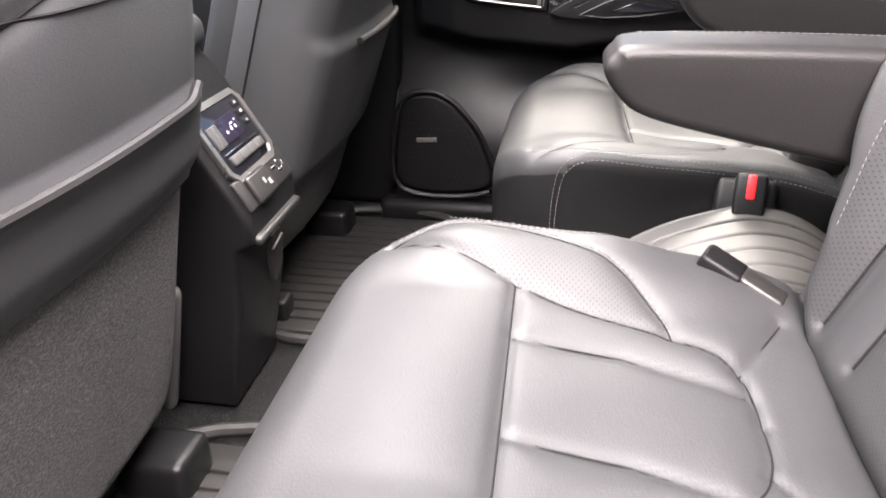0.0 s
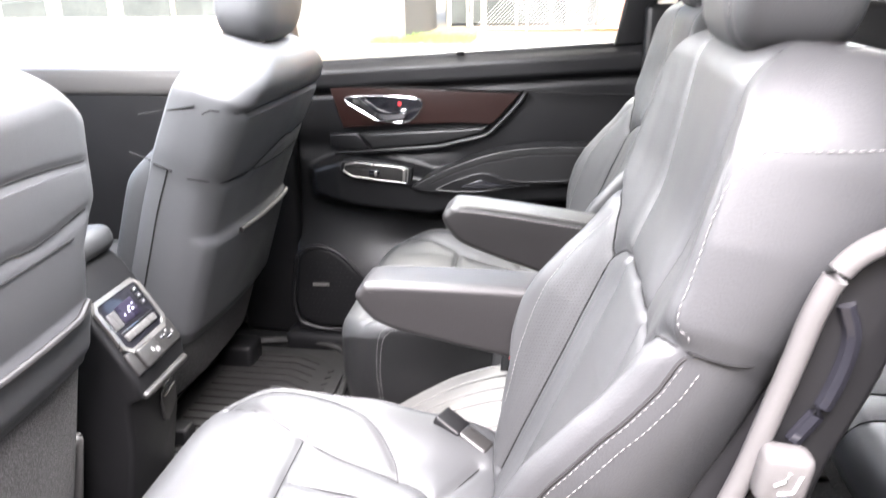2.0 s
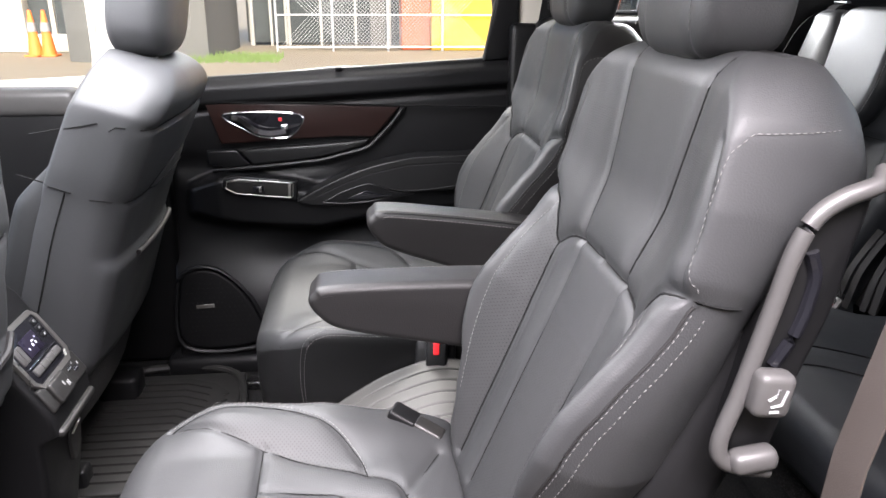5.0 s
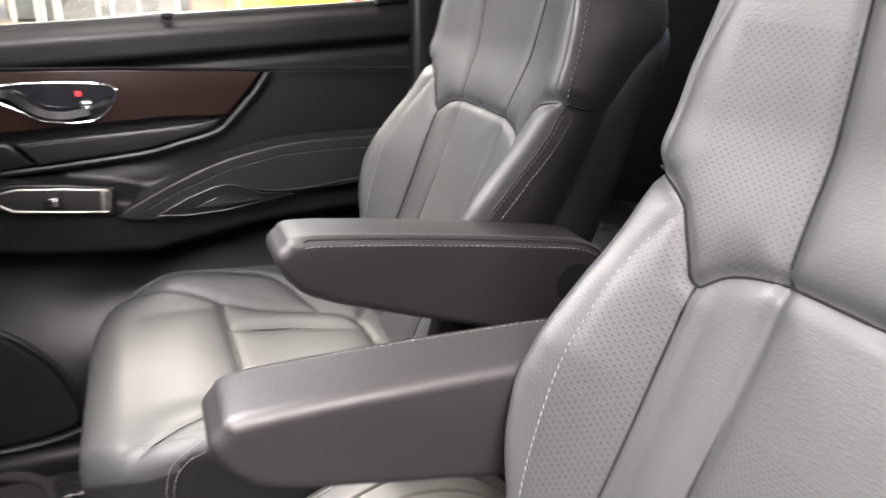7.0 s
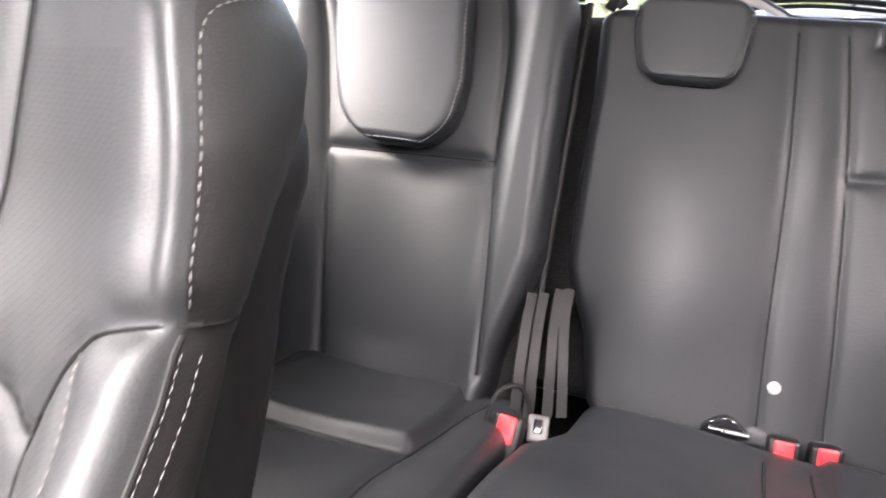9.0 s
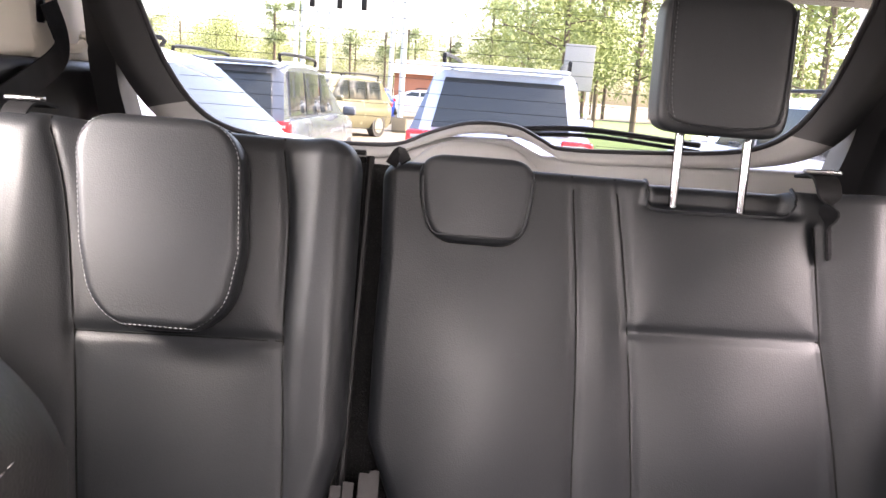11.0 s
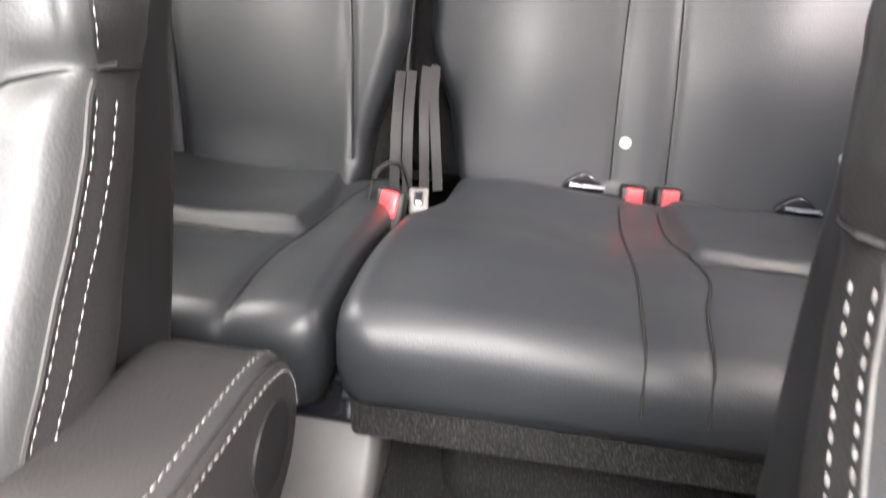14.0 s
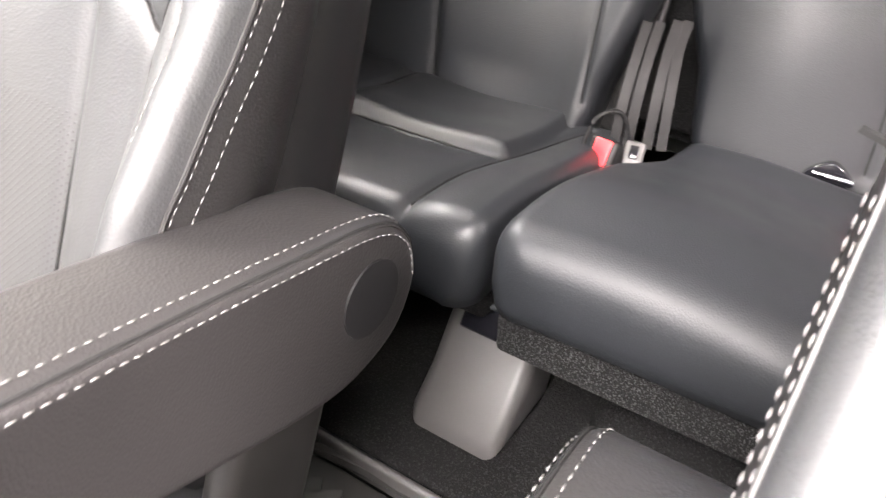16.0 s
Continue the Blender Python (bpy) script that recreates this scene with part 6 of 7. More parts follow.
slab("trim_d_lower", 1.50, 2.03, 0.695, 0.775, 0.90, 1.128, PLASTIC_SOFT, "soft black lower trim of the rear pillar", "side trim", 0.02)
slab("trim_d_lower_near", 1.50, 2.03, -0.755, -0.69, 0.90, 1.128, PLASTIC_SOFT, "soft black lower trim of the rear pillar", "side trim", 0.02)
slab("pillar_d_trim", 1.56, 2.02, 0.715, 0.78, 1.125, 1.34, CREAM_PLASTIC, "cream rear pillar trim", "pillar", 0.02)
slab("pillar_d_near", 1.56, 2.02, -0.745, -0.70, 1.125, 1.34, CREAM_PLASTIC, "cream rear pillar trim", "pillar", 0.02)

# ---- tailgate ----
gate = thing("tailgate", "closed tailgate with dark trim, heated rear window and wiper", "tailgate", kind="structure")


def gx(z):
    return 2.0 - 0.45 * (z - 1.05)


glass_out = [(0.60, 1.285), (0.590, 1.23), (0.568, 1.145), (0.530, 1.072), (0.475, 1.030), (0.38, 1.012), (0.24, 1.014), (0.148, 1.020), (0.088, 1.046), (0.018, 1.069), (-0.063, 1.069), (-0.116, 1.047), (-0.157, 1.034), (-0.315, 1.040), (-0.470, 1.055), (-0.545, 1.092), (-0.585, 1.168), (-0.600, 1.262), (-0.600, 1.335), (-0.54, 1.375), (0.0, 1.39), (0.54, 1.375)]
glass_out = pts2(glass_out, 4)
cy_, cz_ = 0.0, 1.20


def gate_ring(k_in, k_out, push_in, push_out, mat, name, label, n=1):
    inn = [(gx(cz_ + (z - cz_) * k_in) + push_in, cy_ + (y - cy_) * k_in, cz_ + (z - cz_) * k_in) for y, z in glass_out]
    mid = [(gx(cz_ + (z - cz_) * (k_in + k_out) / 2) + (push_in + push_out) / 2 - 0.012, cy_ + (y - cy_) * (k_in + k_out) / 2, cz_ + (z - cz_) * (k_in * .5 + k_out * .5)) for y, z in glass_out]
    out = [(gx(cz_ + (z - cz_) * k_out) + push_out, cy_ + (y - cy_) * k_out, cz_ + (z - cz_) * k_out) for y, z in glass_out]
    back = [(x + 0.05, y, z) for x, y, z in out]
    rows_ = [inn, mid, out, back]
    k = len(inn)
    verts = [p for r in rows_ for p in r]
    faces = [(r * k + i, r * k + (i + 1) % k, (r + 1) * k + (i + 1) % k, (r + 1) * k + i) for r in range(3) for i in range(k)]
    low = [int(z < 1.085) for r in range(3) for y, z in glass_out]
    return link_mesh(name, verts, faces, mat, gate, label, True, low)


gate_ring(1.0, 1.13, -0.002, -0.035, [surface("dark_grey_trim", (0.020, 0.020, 0.021), 0.45, vary=0.1, patch=5, grain=900, bump=0.2, dist=0.0004, kind="cells"), TRIM_LIGHT], "window_surround", "dark grey window surround, pale along its foot")
part("window_seal", tube([(gx(z) - 0.003, y, z) for y, z in glass_out], 0.0055, 8, True), SEAL, gate, "black window seal")
gp = bmesh.new()
vs = [gp.verts.new((gx(z) + 0.004, y, z)) for y, z in glass_out]
vb = [gp.verts.new((gx(z) + 0.008, y, z)) for y, z in glass_out]
gp.faces.new(vs)
gp.faces.new(vb[::-1])
for i in range(len(vs)):
    gp.faces.new((vs[i], vs[(i + 1) % len(vs)], vb[(i + 1) % len(vs)], vb[i]))
rear_glass = part("rear_glass", gp, GLASS, gate, "clear heated rear window", False)
rear_glass.visible_shadow = False
for i in range(13):
    z = 1.045 + i * 0.024
    half = np.interp(z, [1.03, 1.07, 1.15, 1.25, 1.33], [0.44, 0.52, 0.56, 0.585, 0.57])
    part("heating_wire", tube([(gx(z) + 0.002, half, z), (gx(z) + 0.002, -half, z)], 0.00045, 4), SEAL, gate)
part("lower_trim", prism([(-0.66, 0.10), (0.66, 0.10), (0.66, 0.99), (0.42, 0.985), (0.16, 0.995), (0.07, 1.042), (-0.06, 1.045), (-0.12, 1.018), (-0.40, 1.02), (-0.66, 1.03)], 1.985, 2.05, "x", 0.010), TRIM_LIGHT, gate, "grey lower tailgate trim")
part("wiper_cover", pillow_bm := prism(pts2([(0.16, 0.90), (0.13, 0.975), (0.065, 1.033), (-0.055, 1.035), (-0.115, 0.99), (-0.16, 0.90)], 5), 1.945, 1.99, "x", 0.022, 5), TRIM_LIGHT, gate, "moulded grey wiper motor cover")
for k, dy in ((0, 0.0), (1, 0.012)):
    part("wiper_arm", tube(smooth_path([(2.055, -0.055, 1.062 - dy), (2.06, -0.20, 1.072 - dy), (2.06, -0.42, 1.058 - dy)], 6), 0.0055 if not k else 0.004, 8), PLASTIC, gate, "black rear wiper arm")
for sg in (-1, 1):
    part("gate_pillar", tube(smooth_path([(2.02, 0.665 * sg, 1.0), (1.985, 0.672 * sg, 1.10), (1.94, 0.66 * sg, 1.22), (1.88, 0.64 * sg, 1.33)], 5), 0, flat=(0.05, 0.06, (1, 0, 0))), SEAL, gate, "black opening seal")
slab("header_rear", 1.84, 1.92, -0.66, 0.66, 1.335, 1.375, CREAM_PLASTIC, "cream strip over the rear window", "trim", 0.01)
slab("cargo_floor", 1.62, 2.05, -0.70, 0.70, 0.42, 0.47, CARPET, "black carpet cargo floor", "floor", 0.01)

# ---- outside ----
# Added unseen wall; it blocks the sun and low sky at the open door.
slab("wall_outside", -4.0, 5.0, -2.75, -2.55, GROUND, 3.30, CARPET_GREY, "added unseen grey wall that blocks sun and low sky at the open door", "wall", 0.01)
ASPHALT = surface("lot_concrete", (0.17, 0.142, 0.098), 0.9, vary=0.18, patch=0.35, grain=40, bump=0.2, dist=0.004)
GRASS = surface("grass", (0.10, 0.15, 0.04), 0.9, vary=0.4, patch=1.5, grain=30, bump=0.6, dist=0.03)
gm = bmesh.new()
bmesh.ops.create_grid(gm, x_segments=8, y_segments=8, size=600, matrix=pose(0, 0, GROUND))
tagged(part("ground", gm, ASPHALT, None, smooth=False), "pale concrete and asphalt of the car lot", "ground", kind="structure")
for nm, c in (("verge", ((13, 4.6), (17, 4.2), (30, 6), (30, 9), (20, 8), (14, 6))), ("verge_2", ((16, -3.2), (30, -3.6), (60, -8), (60, -20), (22, -12)))):
    tagged(part(nm, prism(pts2(c, 4), GROUND - 0.05, GROUND + 0.04, "z", 0.02), GRASS, None), "green grass strip beside the lot", "grass", kind="structure")

PAINTS = {}


def paint(name, colour, rough=0.25):
    if name not in PAINTS:
        PAINTS[name] = surface("paint_" + name, colour, rough, vary=0.04, patch=2, grain=300, bump=0, rough_vary=0.04)
        PAINTS[name].node_tree.nodes["Principled BSDF"].inputs["Coat Weight"].default_value = 0.6
    return PAINTS[name]


CARGLASS = surface("car_glass_dark", (0.02, 0.024, 0.026), 0.06, vary=0.2, patch=2, grain=100, bump=0, rough_vary=0.03)
TAIL = surface("tail_lamp", (0.55, 0.02, 0.025), 0.2, vary=0.2, patch=8, grain=90, bump=0.1)
TYRE = surface("tyre", (0.02, 0.02, 0.02), 0.8, vary=0.2, patch=8, grain=90, bump=0.3)


def suv(at, turn, colour, label, kind_="suv", scale=1.0):
    """A parked car, nose towards +x, its tail at the origin."""
    c = thing("parked_car", label, "car", (at[0], at[1], GROUND), "parked cars")
    c.rotation_euler = (0, 0, radians(turn))
    c.scale = (scale,) * 3
    top = 1.74 if kind_ == "suv" else 1.46
    xs = np.array([0.0, 0.06, 0.25, 0.6, 1.1, 2.0, 2.9, 3.4, 4.1, 4.55, 4.72])
    belt = np.array([0.95, 1.02, 1.06, 1.07, 1.07, 1.07, 1.07, 1.06, 0.98, 0.82, 0.60])
    halfw = np.array([0.80, 0.88, 0.92, 0.94, 0.95, 0.95, 0.95, 0.94, 0.92, 0.84, 0.70])
    rows_ = []
    for x, b, w in zip(xs, belt, halfw):
        ring = [(x, s * w * k, z) for s, k, z in ((-1, 0.86, 0.26), (-1, 0.97, 0.42), (-1, 1.0, 0.70), (-1, 0.985, b - 0.08), (-1, 0.93, b), (1, 0.93, b), (1, 0.985, b - 0.08), (1, 1.0, 0.70), (1, 0.97, 0.42), (1, 0.86, 0.26))]
        rows_.append(ring)
    k = 10
    verts = [p for r in rows_ for p in r]
    faces = [(r * k + i, r * k + (i + 1) % k, (r + 1) * k + (i + 1) % k, (r + 1) * k + i) for r in range(len(xs) - 1) for i in range(k)] + [tuple(range(k))[::-1], tuple(range(len(verts) - k, len(verts)))]
    p = paint(*colour)
    body = link_mesh("body", verts, faces, p, c)
    body.data.set_sharp_from_angle(angle=radians(35))
    gx_ = np.array([0.10, 0.42, 0.8, 1.6, 2.4, 2.9, 3.55])
    gz = np.array([1.03, top - 0.10, top - 0.02, top, top - 0.03, top - 0.12, 1.05])
    gw = np.array([0.80, 0.70, 0.68, 0.68, 0.68, 0.68, 0.78])
    v2, k2 = [], 6
    for x, z, w in zip(gx_, gz, gw):
        v2 += [(x, -w - 0.10 * (z - 1.0) * 0 - 0.08, 1.02), (x, -w, z - 0.06), (x, -w * 0.86, z), (x, w * 0.86, z), (x, w, z - 0.06), (x, w + 0.08, 1.02)]
    f2 = [(r * k2 + i, r * k2 + (i + 1) % k2, (r + 1) * k2 + (i + 1) % k2, (r + 1) * k2 + i) for r in range(len(gx_) - 1) for i in range(k2)] + [tuple(range(k2))[::-1], tuple(range(len(v2) - k2, len(v2)))]
    cab = link_mesh("roof", v2, f2, p, c)
    cab.data.set_sharp_from_angle(angle=radians(35))
    rw = part("rear_window", prism([(-0.66, 1.09), (0.66, 1.09), (0.58, top - 0.17), (-0.58, top - 0.17)], -0.012, 0.012, "x", 0.004), CARGLASS, c, "dark rear window")
    fw = part("front_window", prism([(-0.70, 1.10), (0.70, 1.10), (0.58, top - 0.16), (-0.58, top - 0.16)], -0.012, 0.012, "x", 0.004), CARGLASS, c, "dark windscreen")
    for vtx in fw.data.vertices:
        vtx.co.x += 3.56 - (vtx.co.z - 1.05) * 0.65 / (top - 1.17)
    sl = 0.32 / (top - 1.13)
    for vtx in rw.data.vertices:
        vtx.co.x += 0.085 + (vtx.co.z - 1.03) * sl
    for s in (-1, 1):
        for a, b2, e in ((0.50, 1.30, "q"), (1.36, 2.20, "r"), (2.26, 3.10, "f")):
            lo_, hi_ = 1.10, top - 0.13
            pol = [(a, lo_), (b2, lo_), (min(b2, 2.75) - (0.1 if e == "f" else 0), hi_), (a + (0.10 if e == "q" else 0), hi_)]
            wdw = part("side_window", prism(pol, -0.008, 0.008, "y", 0.003), CARGLASS, c, "dark side window")
            for vtx in wdw.data.vertices:
                vtx.co.y += s * (0.775 - (vtx.co.z - 1.02) * 0.08 / (top - 1.08) + 0.004)
        lamp = part("tail_lamp", rbox((0.12, 0.30, 0.15), (0.07, 0.74 * s, 0.98), 0.03), TAIL, c, "red tail lamp")
        part("lamp_line", rbox((0.01, 0.24, 0.03), (0.004, 0.72 * s, 1.0), 0.005), LABEL_WHITE, lamp)
        part("roof_rail", tube(smooth_path([(0.55, 0.62 * s, top - 0.03), (0.65, 0.62 * s, top + 0.06), (2.3, 0.62 * s, top + 0.06), (2.45, 0.62 * s, top - 0.03)], 4), 0.022, 8), PLASTIC, c, "black roof rail")
        part("mirror", rbox((0.12, 0.20, 0.14), (3.05, 1.03 * s, 1.12), 0.04), p, c)
        for x in (0.85, 3.75):
            wh = part("wheel", tube([(x, 0.72 * s, 0.34), (x, 0.93 * s, 0.34)], 0.345, 28), TYRE, c, "black tyre")
            part("rim", tube([(x, 0.90 * s, 0.34), (x, 0.945 * s, 0.34)], 0.22, 20), SILVER, wh, "silver rim")
    part("bumper", rbox((0.16, 1.72, 0.28), (0.04, 0, 0.50), 0.06), PLASTIC, c, "black rear bumper")
    part("plate", rbox((0.01, 0.34, 0.14), (-0.012, 0, 0.80), 0.004), LABEL_WHITE, c, "pale plate")
    part("spoiler", rbox((0.22, 1.24, 0.04), (0.38, 0, top - 0.06), 0.015), p, c)
    part("rear_wiper", tube([(0.09, 0.0, 1.11), (0.10, -0.40, 1.15)], 0.012, 6), SEAL, c)
    return c


WHITE, NAVY, BLUEGREY, OLIVE, BLUE, GREY = ("white", (0.75, 0.75, 0.76)), ("dark_blue", (0.07, 0.08, 0.10)), ("blue_grey", (0.34, 0.40, 0.50)), ("olive", (0.09, 0.085, 0.05)), ("blue", (0.02, 0.06, 0.35)), ("grey", (0.30, 0.31, 0.33))
suv((8.0, -0.26), -4, BLUEGREY, "blue-grey estate car parked with its tail towards the window", "suv", 1.06)
suv((8.7, 2.90), 0, NAVY, "dark blue car parked at an angle in the lot")
suv((6.6, 5.2), -95, WHITE, "white car parked close behind in the lot")
suv((24.0, 3.3), 155, OLIVE, "olive car parked across the lot")
suv((7.6, -4.6), 12, WHITE, "white car parked beside the blue-grey one")
suv((33, 3.6), 110, BLUE, "bright blue car far across the lot", "car")
suv((40, 0.6), 90, WHITE, "white car far across the lot", "car")
suv((44, -4.5), 95, WHITE, "white car at the far edge of the lot", "car")
suv((46, 9.0), 95, GREY, "grey car far across the lot", "car")
suv((36, 7.0), 80, WHITE, "white car in the far row", "car")
suv((6.6, 11.5), 100, WHITE, "white car parked outside the quarter window")

BARK = surface("bark", (0.10, 0.075, 0.055), 0.9, vary=0.3, patch=3, grain=40, bump=0.8, dist=0.02)
LEAF = surface("leaf", (0.17, 0.24, 0.075), 0.7, vary=0.45, patch=0.5, grain=5, bump=0, colour2=(0.32, 0.36, 0.13))
LEAF_PINE = surface("pine_leaf", (0.15, 0.20, 0.09), 0.7, vary=0.4, patch=0.5, grain=5, bump=0, colour2=(0.24, 0.30, 0.13))


def tree(at, height, spread, seed, pine=False):
    rng = np.random.default_rng(seed)
    t = thing("tree", "tall thin pine with an open crown" if pine else "broad green tree with a dense leafy crown", "tree", (at[0], at[1], GROUND), "trees behind the lot")
    trunk = [tube([(0, 0, 0), (0.1, 0.05, height * 0.5), (0.05, 0.1, height * 0.92)], height * 0.014, 7)]
    tips = []
    for i in range(14 if pine else 11):
        a, z0 = rng.uniform(0, 6.28), height * rng.uniform(0.5 if pine else 0.25, 0.92)
        ln = spread * rng.uniform(0.45, 1.0) * (1.15 - z0 / height * (0.6 if pine else 0.5))
        end = (math.cos(a) * ln, math.sin(a) * ln, z0 + ln * rng.uniform(0.1, 0.6))
        trunk.append(tube([(0, 0, z0), (end[0] * 0.5, end[1] * 0.5, (z0 + end[2]) / 2 + 0.1), end], height * 0.004, 5))
        tips += [np.array(end) * k + np.array([0, 0, z0 * (1 - k)]) for k in (0.6, 1.0)]
    part("trunk", join(*trunk), BARK, t)
    n = 2600 if pine else 6000
    c = np.array(tips)[rng.integers(0, len(tips), n)] + rng.normal(0, spread * (0.15 if pine else 0.24), (n, 3)) * np.array([1, 1, 0.8])
    s = rng.uniform(0.06, 0.15, n) * height / 9
    ax, bx = rng.normal(size=(n, 3)), rng.normal(size=(n, 3))
    ax /= np.linalg.norm(ax, axis=1, keepdims=True)
    bx /= np.linalg.norm(bx, axis=1, keepdims=True)
    verts = np.stack([c - ax * s[:, None], c + bx * s[:, None] * 0.5, c + ax * s[:, None], c - bx * s[:, None] * 0.5], 1).reshape(-1, 3)
    faces = np.arange(4 * n).reshape(-1, 4).tolist()
    link_mesh("crown", verts, faces, LEAF_PINE if pine else LEAF, t, smooth=False)
    return t


rng = np.random.default_rng(5)
for i in range(22):
    y = 34 - i * 2.9 + rng.uniform(-1, 1)
    pine = 2 < y < 17
    hgt = rng.uniform(6.0, 8.2) if pine else (rng.uniform(5, 6.5) if y > 17 else rng.uniform(9, 13))
    tree((rng.uniform(60, 74), y), hgt, 1.5 if pine else rng.uniform(2.2, 3.4), 20 + i, pine)
for i, (x, y, hh) in enumerate(((28, -3.2, 7.5), (31, -6.5, 9), (34, -10.5, 9.5), (27, -12, 8.5), (38, -2.6, 6), (36, -15, 10), (44, -7, 9))):
    tree((x, y), hh, 2.8, 70 + i)
for i in range(22):
    tree((rng.uniform(80, 92), 44 - i * 3.4 + rng.uniform(-1, 1)), rng.uniform(6.2, 8.0), rng.uniform(2.8, 3.6), 120 + i)
for i, (x, y) in enumerate(((9, 26), (13, 24), (17, 22), (22, 25))):
    tree((x, y), 8, 2.6, 90 + i)

GALV = surface("galvanised", (0.45, 0.46, 0.47), 0.5, metal=0.5, vary=0.15, patch=5, grain=60, bump=0.1)
for x, y, h_ in ((26, 2.5, 14), (34, 7.8, 12), (36, 7.0, 12), (40, 4.5, 9), (52, 11, 10)):
    lp = thing("light_pole", "pale grey steel pole in the lot", "pole", (x, y, GROUND), "poles")
    part("shaft", tube([(0, 0, 0), (0, 0, h_)], 0.10 if x < 30 else 0.12, 12), GALV, lp)
    part("foot", rbox((0.5, 0.5, 0.5), (0, 0, 0.25), 0.05), ASPHALT, lp)
sg = thing("traffic_signal", "traffic signal arm with hanging black lights", "traffic signal", (50, 12, GROUND))
part("mast", tube([(0, 0, 0), (0, 0, 7.0)], 0.14, 10), GALV, sg)
part("arm", tube([(0, 6, 7.1), (0, 0, 6.9), (0, -5, 7.3)], 0.08, 8), GALV, sg)
for y in (-1.0, -2.8, -4.4):
    part("signal_head", rbox((0.3, 0.35, 1.0), (0, y, 6.7), 0.05), PLASTIC, sg, "black signal head")
sb = thing("sign_board", "blank white sign board on two posts", "sign", (26, -3.4, GROUND))
part("board", rbox((0.1, 1.0, 1.5), (0, 0, 2.6), 0.02), LABEL_WHITE, sb)
for dy in (-0.4, 0.4):
    part("post", tube([(0, dy, 0), (0, dy, 1.9)], 0.05, 8), GALV, sb)
BRICK = surface("far_brick", (0.32, 0.13, 0.08), 0.85, vary=0.2, patch=1, grain=12, bump=0.2, dist=0.01)
fb = thing("brick_house", "low red brick building behind the lot", "building", (58, 3.4, GROUND))
part("wall", rbox((6, 5, 2.6), (0, 0, 1.3), 0.05), BRICK, fb)
part("roof", prism([(-3.4, 2.5), (3.4, 2.5), (0, 3.6)], -2.8, 2.8, "y", 0.02), surface("far_roof", (0.2, 0.17, 0.15), 0.9, patch=1, grain=9), fb)

# building beyond the side windows
CONC = surface("grey_render", (0.10, 0.099, 0.090), 0.85, vary=0.15, patch=0.5, grain=30, bump=0.3, dist=0.01)
ORANGE = surface("orange_render", (0.50, 0.12, 0.045), 0.75, vary=0.08, patch=0.7, grain=40, bump=0.15, dist=0.005)
YELLOW = surface("yellow_render", (0.55, 0.36, 0.03), 0.75, vary=0.08, patch=0.7, grain=40, bump=0.15, dist=0.005)
CREAMW = surface("cream_render", (0.50, 0.47, 0.41), 0.8, vary=0.06, patch=0.7, grain=40, bump=0.15, dist=0.005)
MULL = surface("pale_mullion", (0.34, 0.335, 0.31), 0.5, vary=0.06, patch=2, grain=40, bump=0.05)
SHOP = surface("shop_glass", (0.035, 0.042, 0.045), 0.12, spec=0.12, vary=0.5, patch=0.9, grain=4, bump=0, rough_vary=0.02, colour2=(0.09, 0.10, 0.10))
bd = thing("shop_building", "glass-fronted building with grey, orange and yellow walls", "building", (0, 0, GROUND))
gw_ = part("grey_wall", prism(pts2([(-5.8, 16.0), (-3.15, 16.2), (-2.98, 16.8), (-3.0, 21), (-5.9, 21)], 4), 0.0, 7.0, "z", 0.0), CONC, bd, "grey rendered curved wall")
part("orange_wall", rbox((0.75, 1.2, 7), (1.98, 19.6, 3.5), 0.02), ORANGE, bd, "orange rendered pier")
part("yellow_wall", rbox((2.9, 1.2, 7), (3.82, 19.3, 3.5), 0.02), YELLOW, bd, "yellow rendered wall")
part("orange_side", rbox((1.6, 1.0, 7), (6.4, 18.4, 3.5), 0.02), ORANGE, bd, "orange rendered wall")
part("back_wall", rbox((5.5, 0.2, 7), (-0.1, 22.4, 3.5), 0.0), CONC, bd, "dark inner wall")
for i in range(5):
    x0_ = -2.55 + i * 0.98
    for j, (z0_, z1_) in enumerate(((0.05, 1.7), (1.7, 2.85), (2.85, 4.1), (4.1, 5.4))):
        part("window_pane", rbox((0.94, 0.03, z1_ - z0_ - 0.06), (x0_ + 0.49, 20.9, (z0_ + z1_) / 2), 0.0), SHOP, bd, "dark shop window pane")
        part("transom", rbox((0.98, 0.08, 0.07), (x0_ + 0.49, 20.87, z1_), 0.01), MULL, bd)
    part("mullion", rbox((0.07, 0.10, 5.5), (x0_, 20.86, 2.75), 0.01), MULL, bd, "pale window mullion")
part("column", rbox((0.42, 0.42, 6.5), (1.0, 20.2, 3.25), 0.02), CONC, bd, "grey concrete column")
part("door_frame", rbox((1.05, 0.12, 0.09), (-2.0, 20.8, 2.15), 0.01), MULL, bd)
for x in (-2.5, -1.98, -1.48):
    part("door_post", rbox((0.08, 0.12, 2.15), (x, 20.8, 1.07), 0.01), MULL, bd)
part("banner", prism([(-0.35, 2.1), (0.05, 2.1), (0.12, 4.5), (-0.25, 4.6)], 20.5, 20.56, "y", 0.01), CREAMW, bd, "pale hanging cloth")
part("base_wall", rbox((14, 0.5, 0.42), (-12.2, 18.8, 0.21), 0.03), CREAMW, bd, "cream low wall")
for i, x in enumerate((-18.5, -16.6, -14.6, -12.7, -10.8, -9.3, -7.9, -6.3)):
    part("window_pane", rbox((1.5, 0.05, 4.4), (x, 19.0, 2.6), 0.0), SHOP, bd, "dark shop window pane")
    part("mullion", rbox((0.10, 0.12, 4.6), (x + 0.78, 18.95, 2.6), 0.01), CREAMW, bd, "cream window mullion")
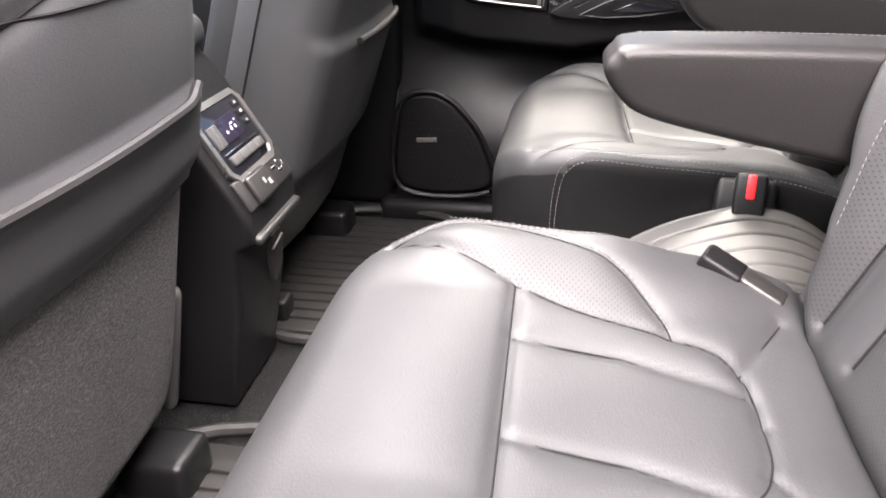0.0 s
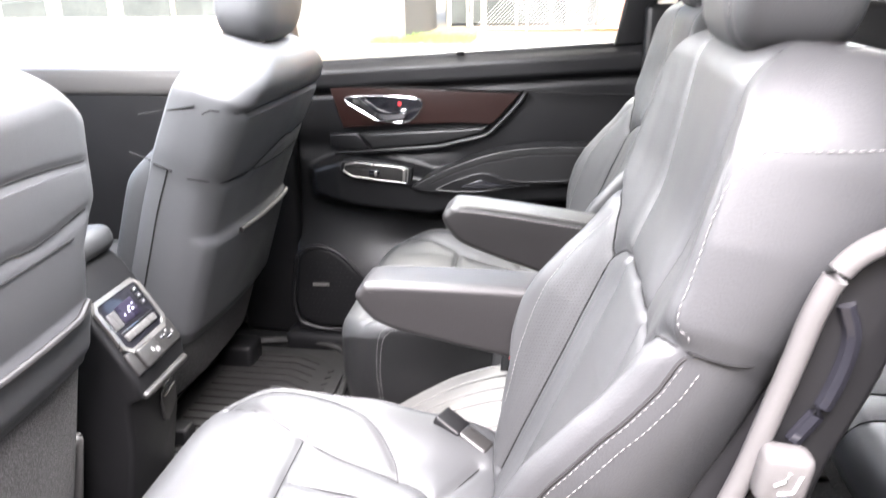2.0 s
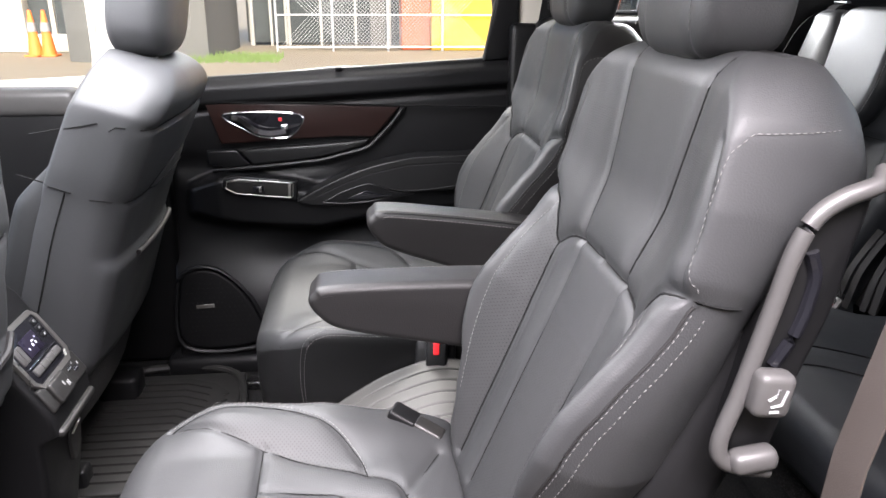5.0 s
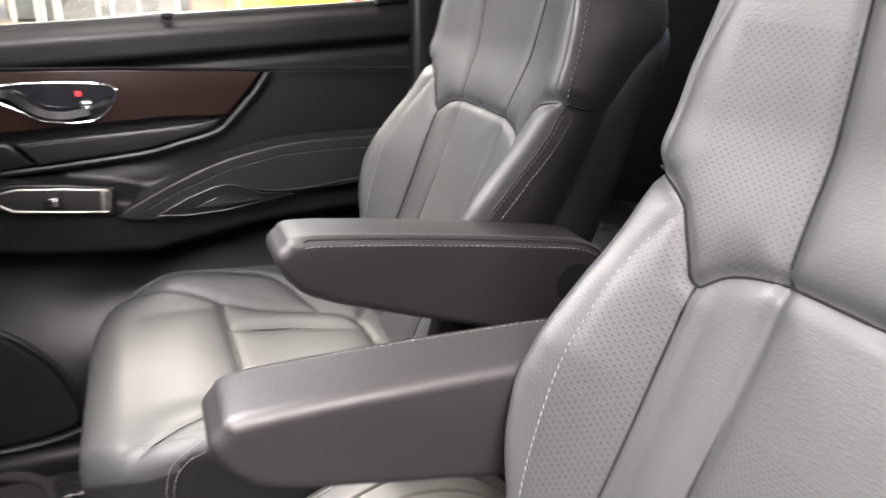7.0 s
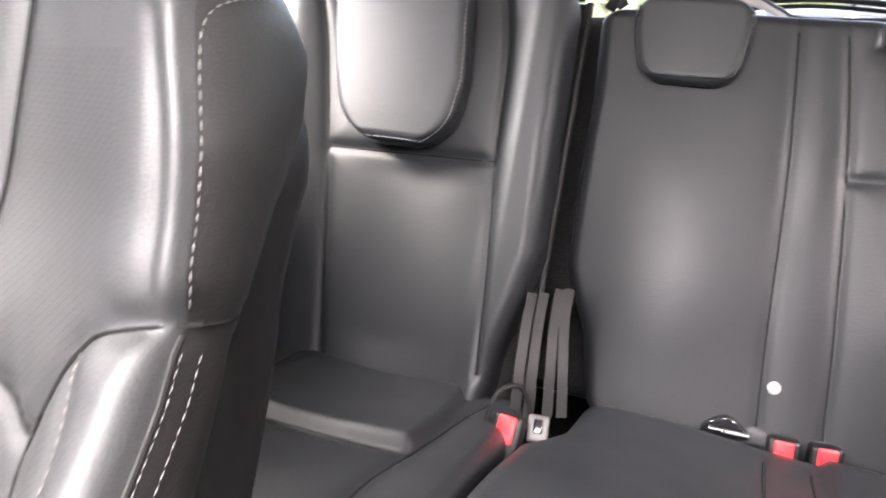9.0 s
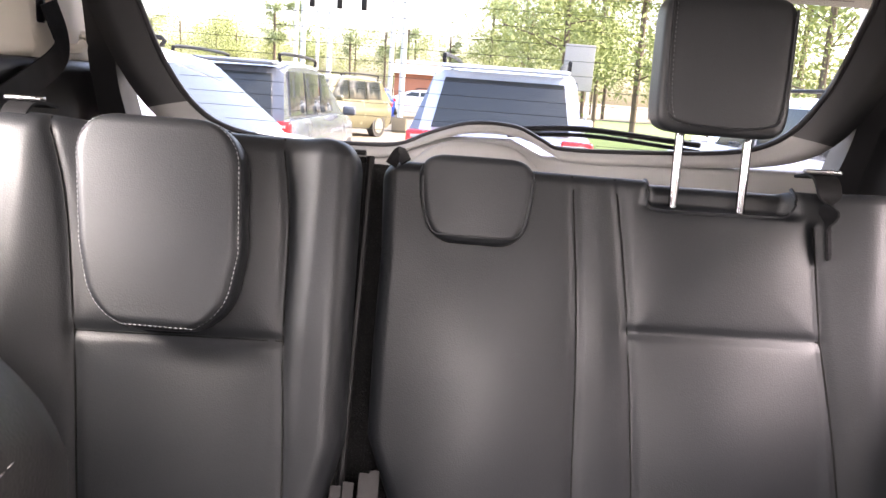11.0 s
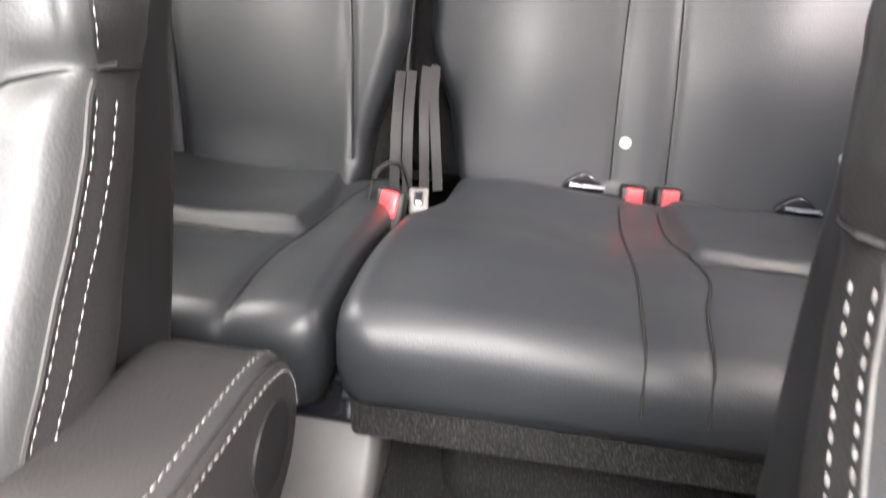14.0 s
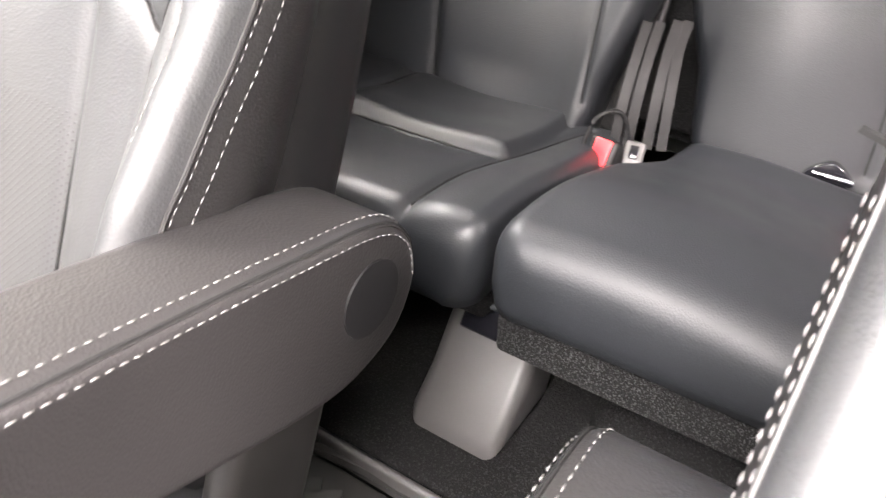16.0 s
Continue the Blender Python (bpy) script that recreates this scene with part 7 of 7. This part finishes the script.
part("pier", rbox((0.75, 0.4, 6), (-8.05, 18.8, 3.0), 0.03), CREAMW, bd, "cream pier between windows")
part("upper_wall", rbox((20, 2, 3), (-13, 20, 6.3), 0.05), CREAMW, bd, "cream upper wall")

fe = thing("chain_fence", "galvanised chain-link fence in front of the building", "fence", (0, 0, GROUND))
for i in range(4):
    x = -1.62 + i * 1.42
    part("post", tube([(x, 18.6, 0), (x, 18.6, 1.75)], 0.03, 8), GALV, fe, "steel fence post")
for z in (0.10, 0.90, 1.72):
    part("rail", tube([(-1.62, 18.6, z), (4.0, 18.6, z)], 0.02, 6), GALV, fe, "steel fence rail")
vv, ff = [], []
for i in range(70):
    for d in (-1, 1):
        x = -2.6 + i * 0.095
        a, b = (x, 18.6, 0.1), (x + d * 1.6, 18.6, 1.7)
        if min(a[0], b[0]) < -1.62 or max(a[0], b[0]) > 3.9:
            continue
        o = len(vv)
        for q_ in (a, b):
            vv += [(q_[0] - 0.006, q_[1], q_[2]), (q_[0] + 0.006, q_[1], q_[2]), (q_[0] + 0.006, q_[1] + 0.006, q_[2]), (q_[0] - 0.006, q_[1] + 0.006, q_[2])]
        ff += [(o + j, o + (j + 1) % 4, o + 4 + (j + 1) % 4, o + 4 + j) for j in range(4)]
tagged(link_mesh("mesh_wires", vv, ff, GALV, fe), kind="stuff")
rg = np.random.default_rng(8)
n = 900
c = np.stack([rg.uniform(-3.6, -1.3, n), rg.uniform(15.4, 17.2, n), np.full(n, GROUND)], -1)
hgt = rg.uniform(0.04, 0.2, n)
dx = rg.normal(0, 0.03, (n, 2))
verts = np.stack([c + [0.012, 0, 0], c - [0.012, 0, 0], c + np.concatenate([dx, hgt[:, None]], 1)], 1).reshape(-1, 3)
tagged(link_mesh("weeds", verts, np.arange(3 * n).reshape(-1, 3).tolist(), GRASS, None, smooth=False), "tufts of green weeds by the grey wall", "grass", kind="stuff")
CONE = surface("cone_orange", (0.8, 0.18, 0.03), 0.6, patch=6, grain=60)
for x in (-7.05, -6.75):
    cn = thing("traffic_cone", "orange traffic cone with white bands by the building", "traffic cone", (x, 17.4, GROUND), "traffic cones")
    bm = bmesh.new()
    bmesh.ops.create_cone(bm, segments=16, radius1=0.16, radius2=0.04, depth=1.0, cap_ends=True, matrix=pose(0, 0, 0.53))
    part("cone", bm, CONE, cn)
    part("foot", rbox((0.4, 0.4, 0.04), (0, 0, 0.02), 0.01), CONE, cn)
    bm = bmesh.new()
    bmesh.ops.create_cone(bm, segments=16, radius1=0.115, radius2=0.088, depth=0.2, cap_ends=True, matrix=pose(0, 0, 0.66))
    part("band", bm, LABEL_WHITE, cn, "white band")
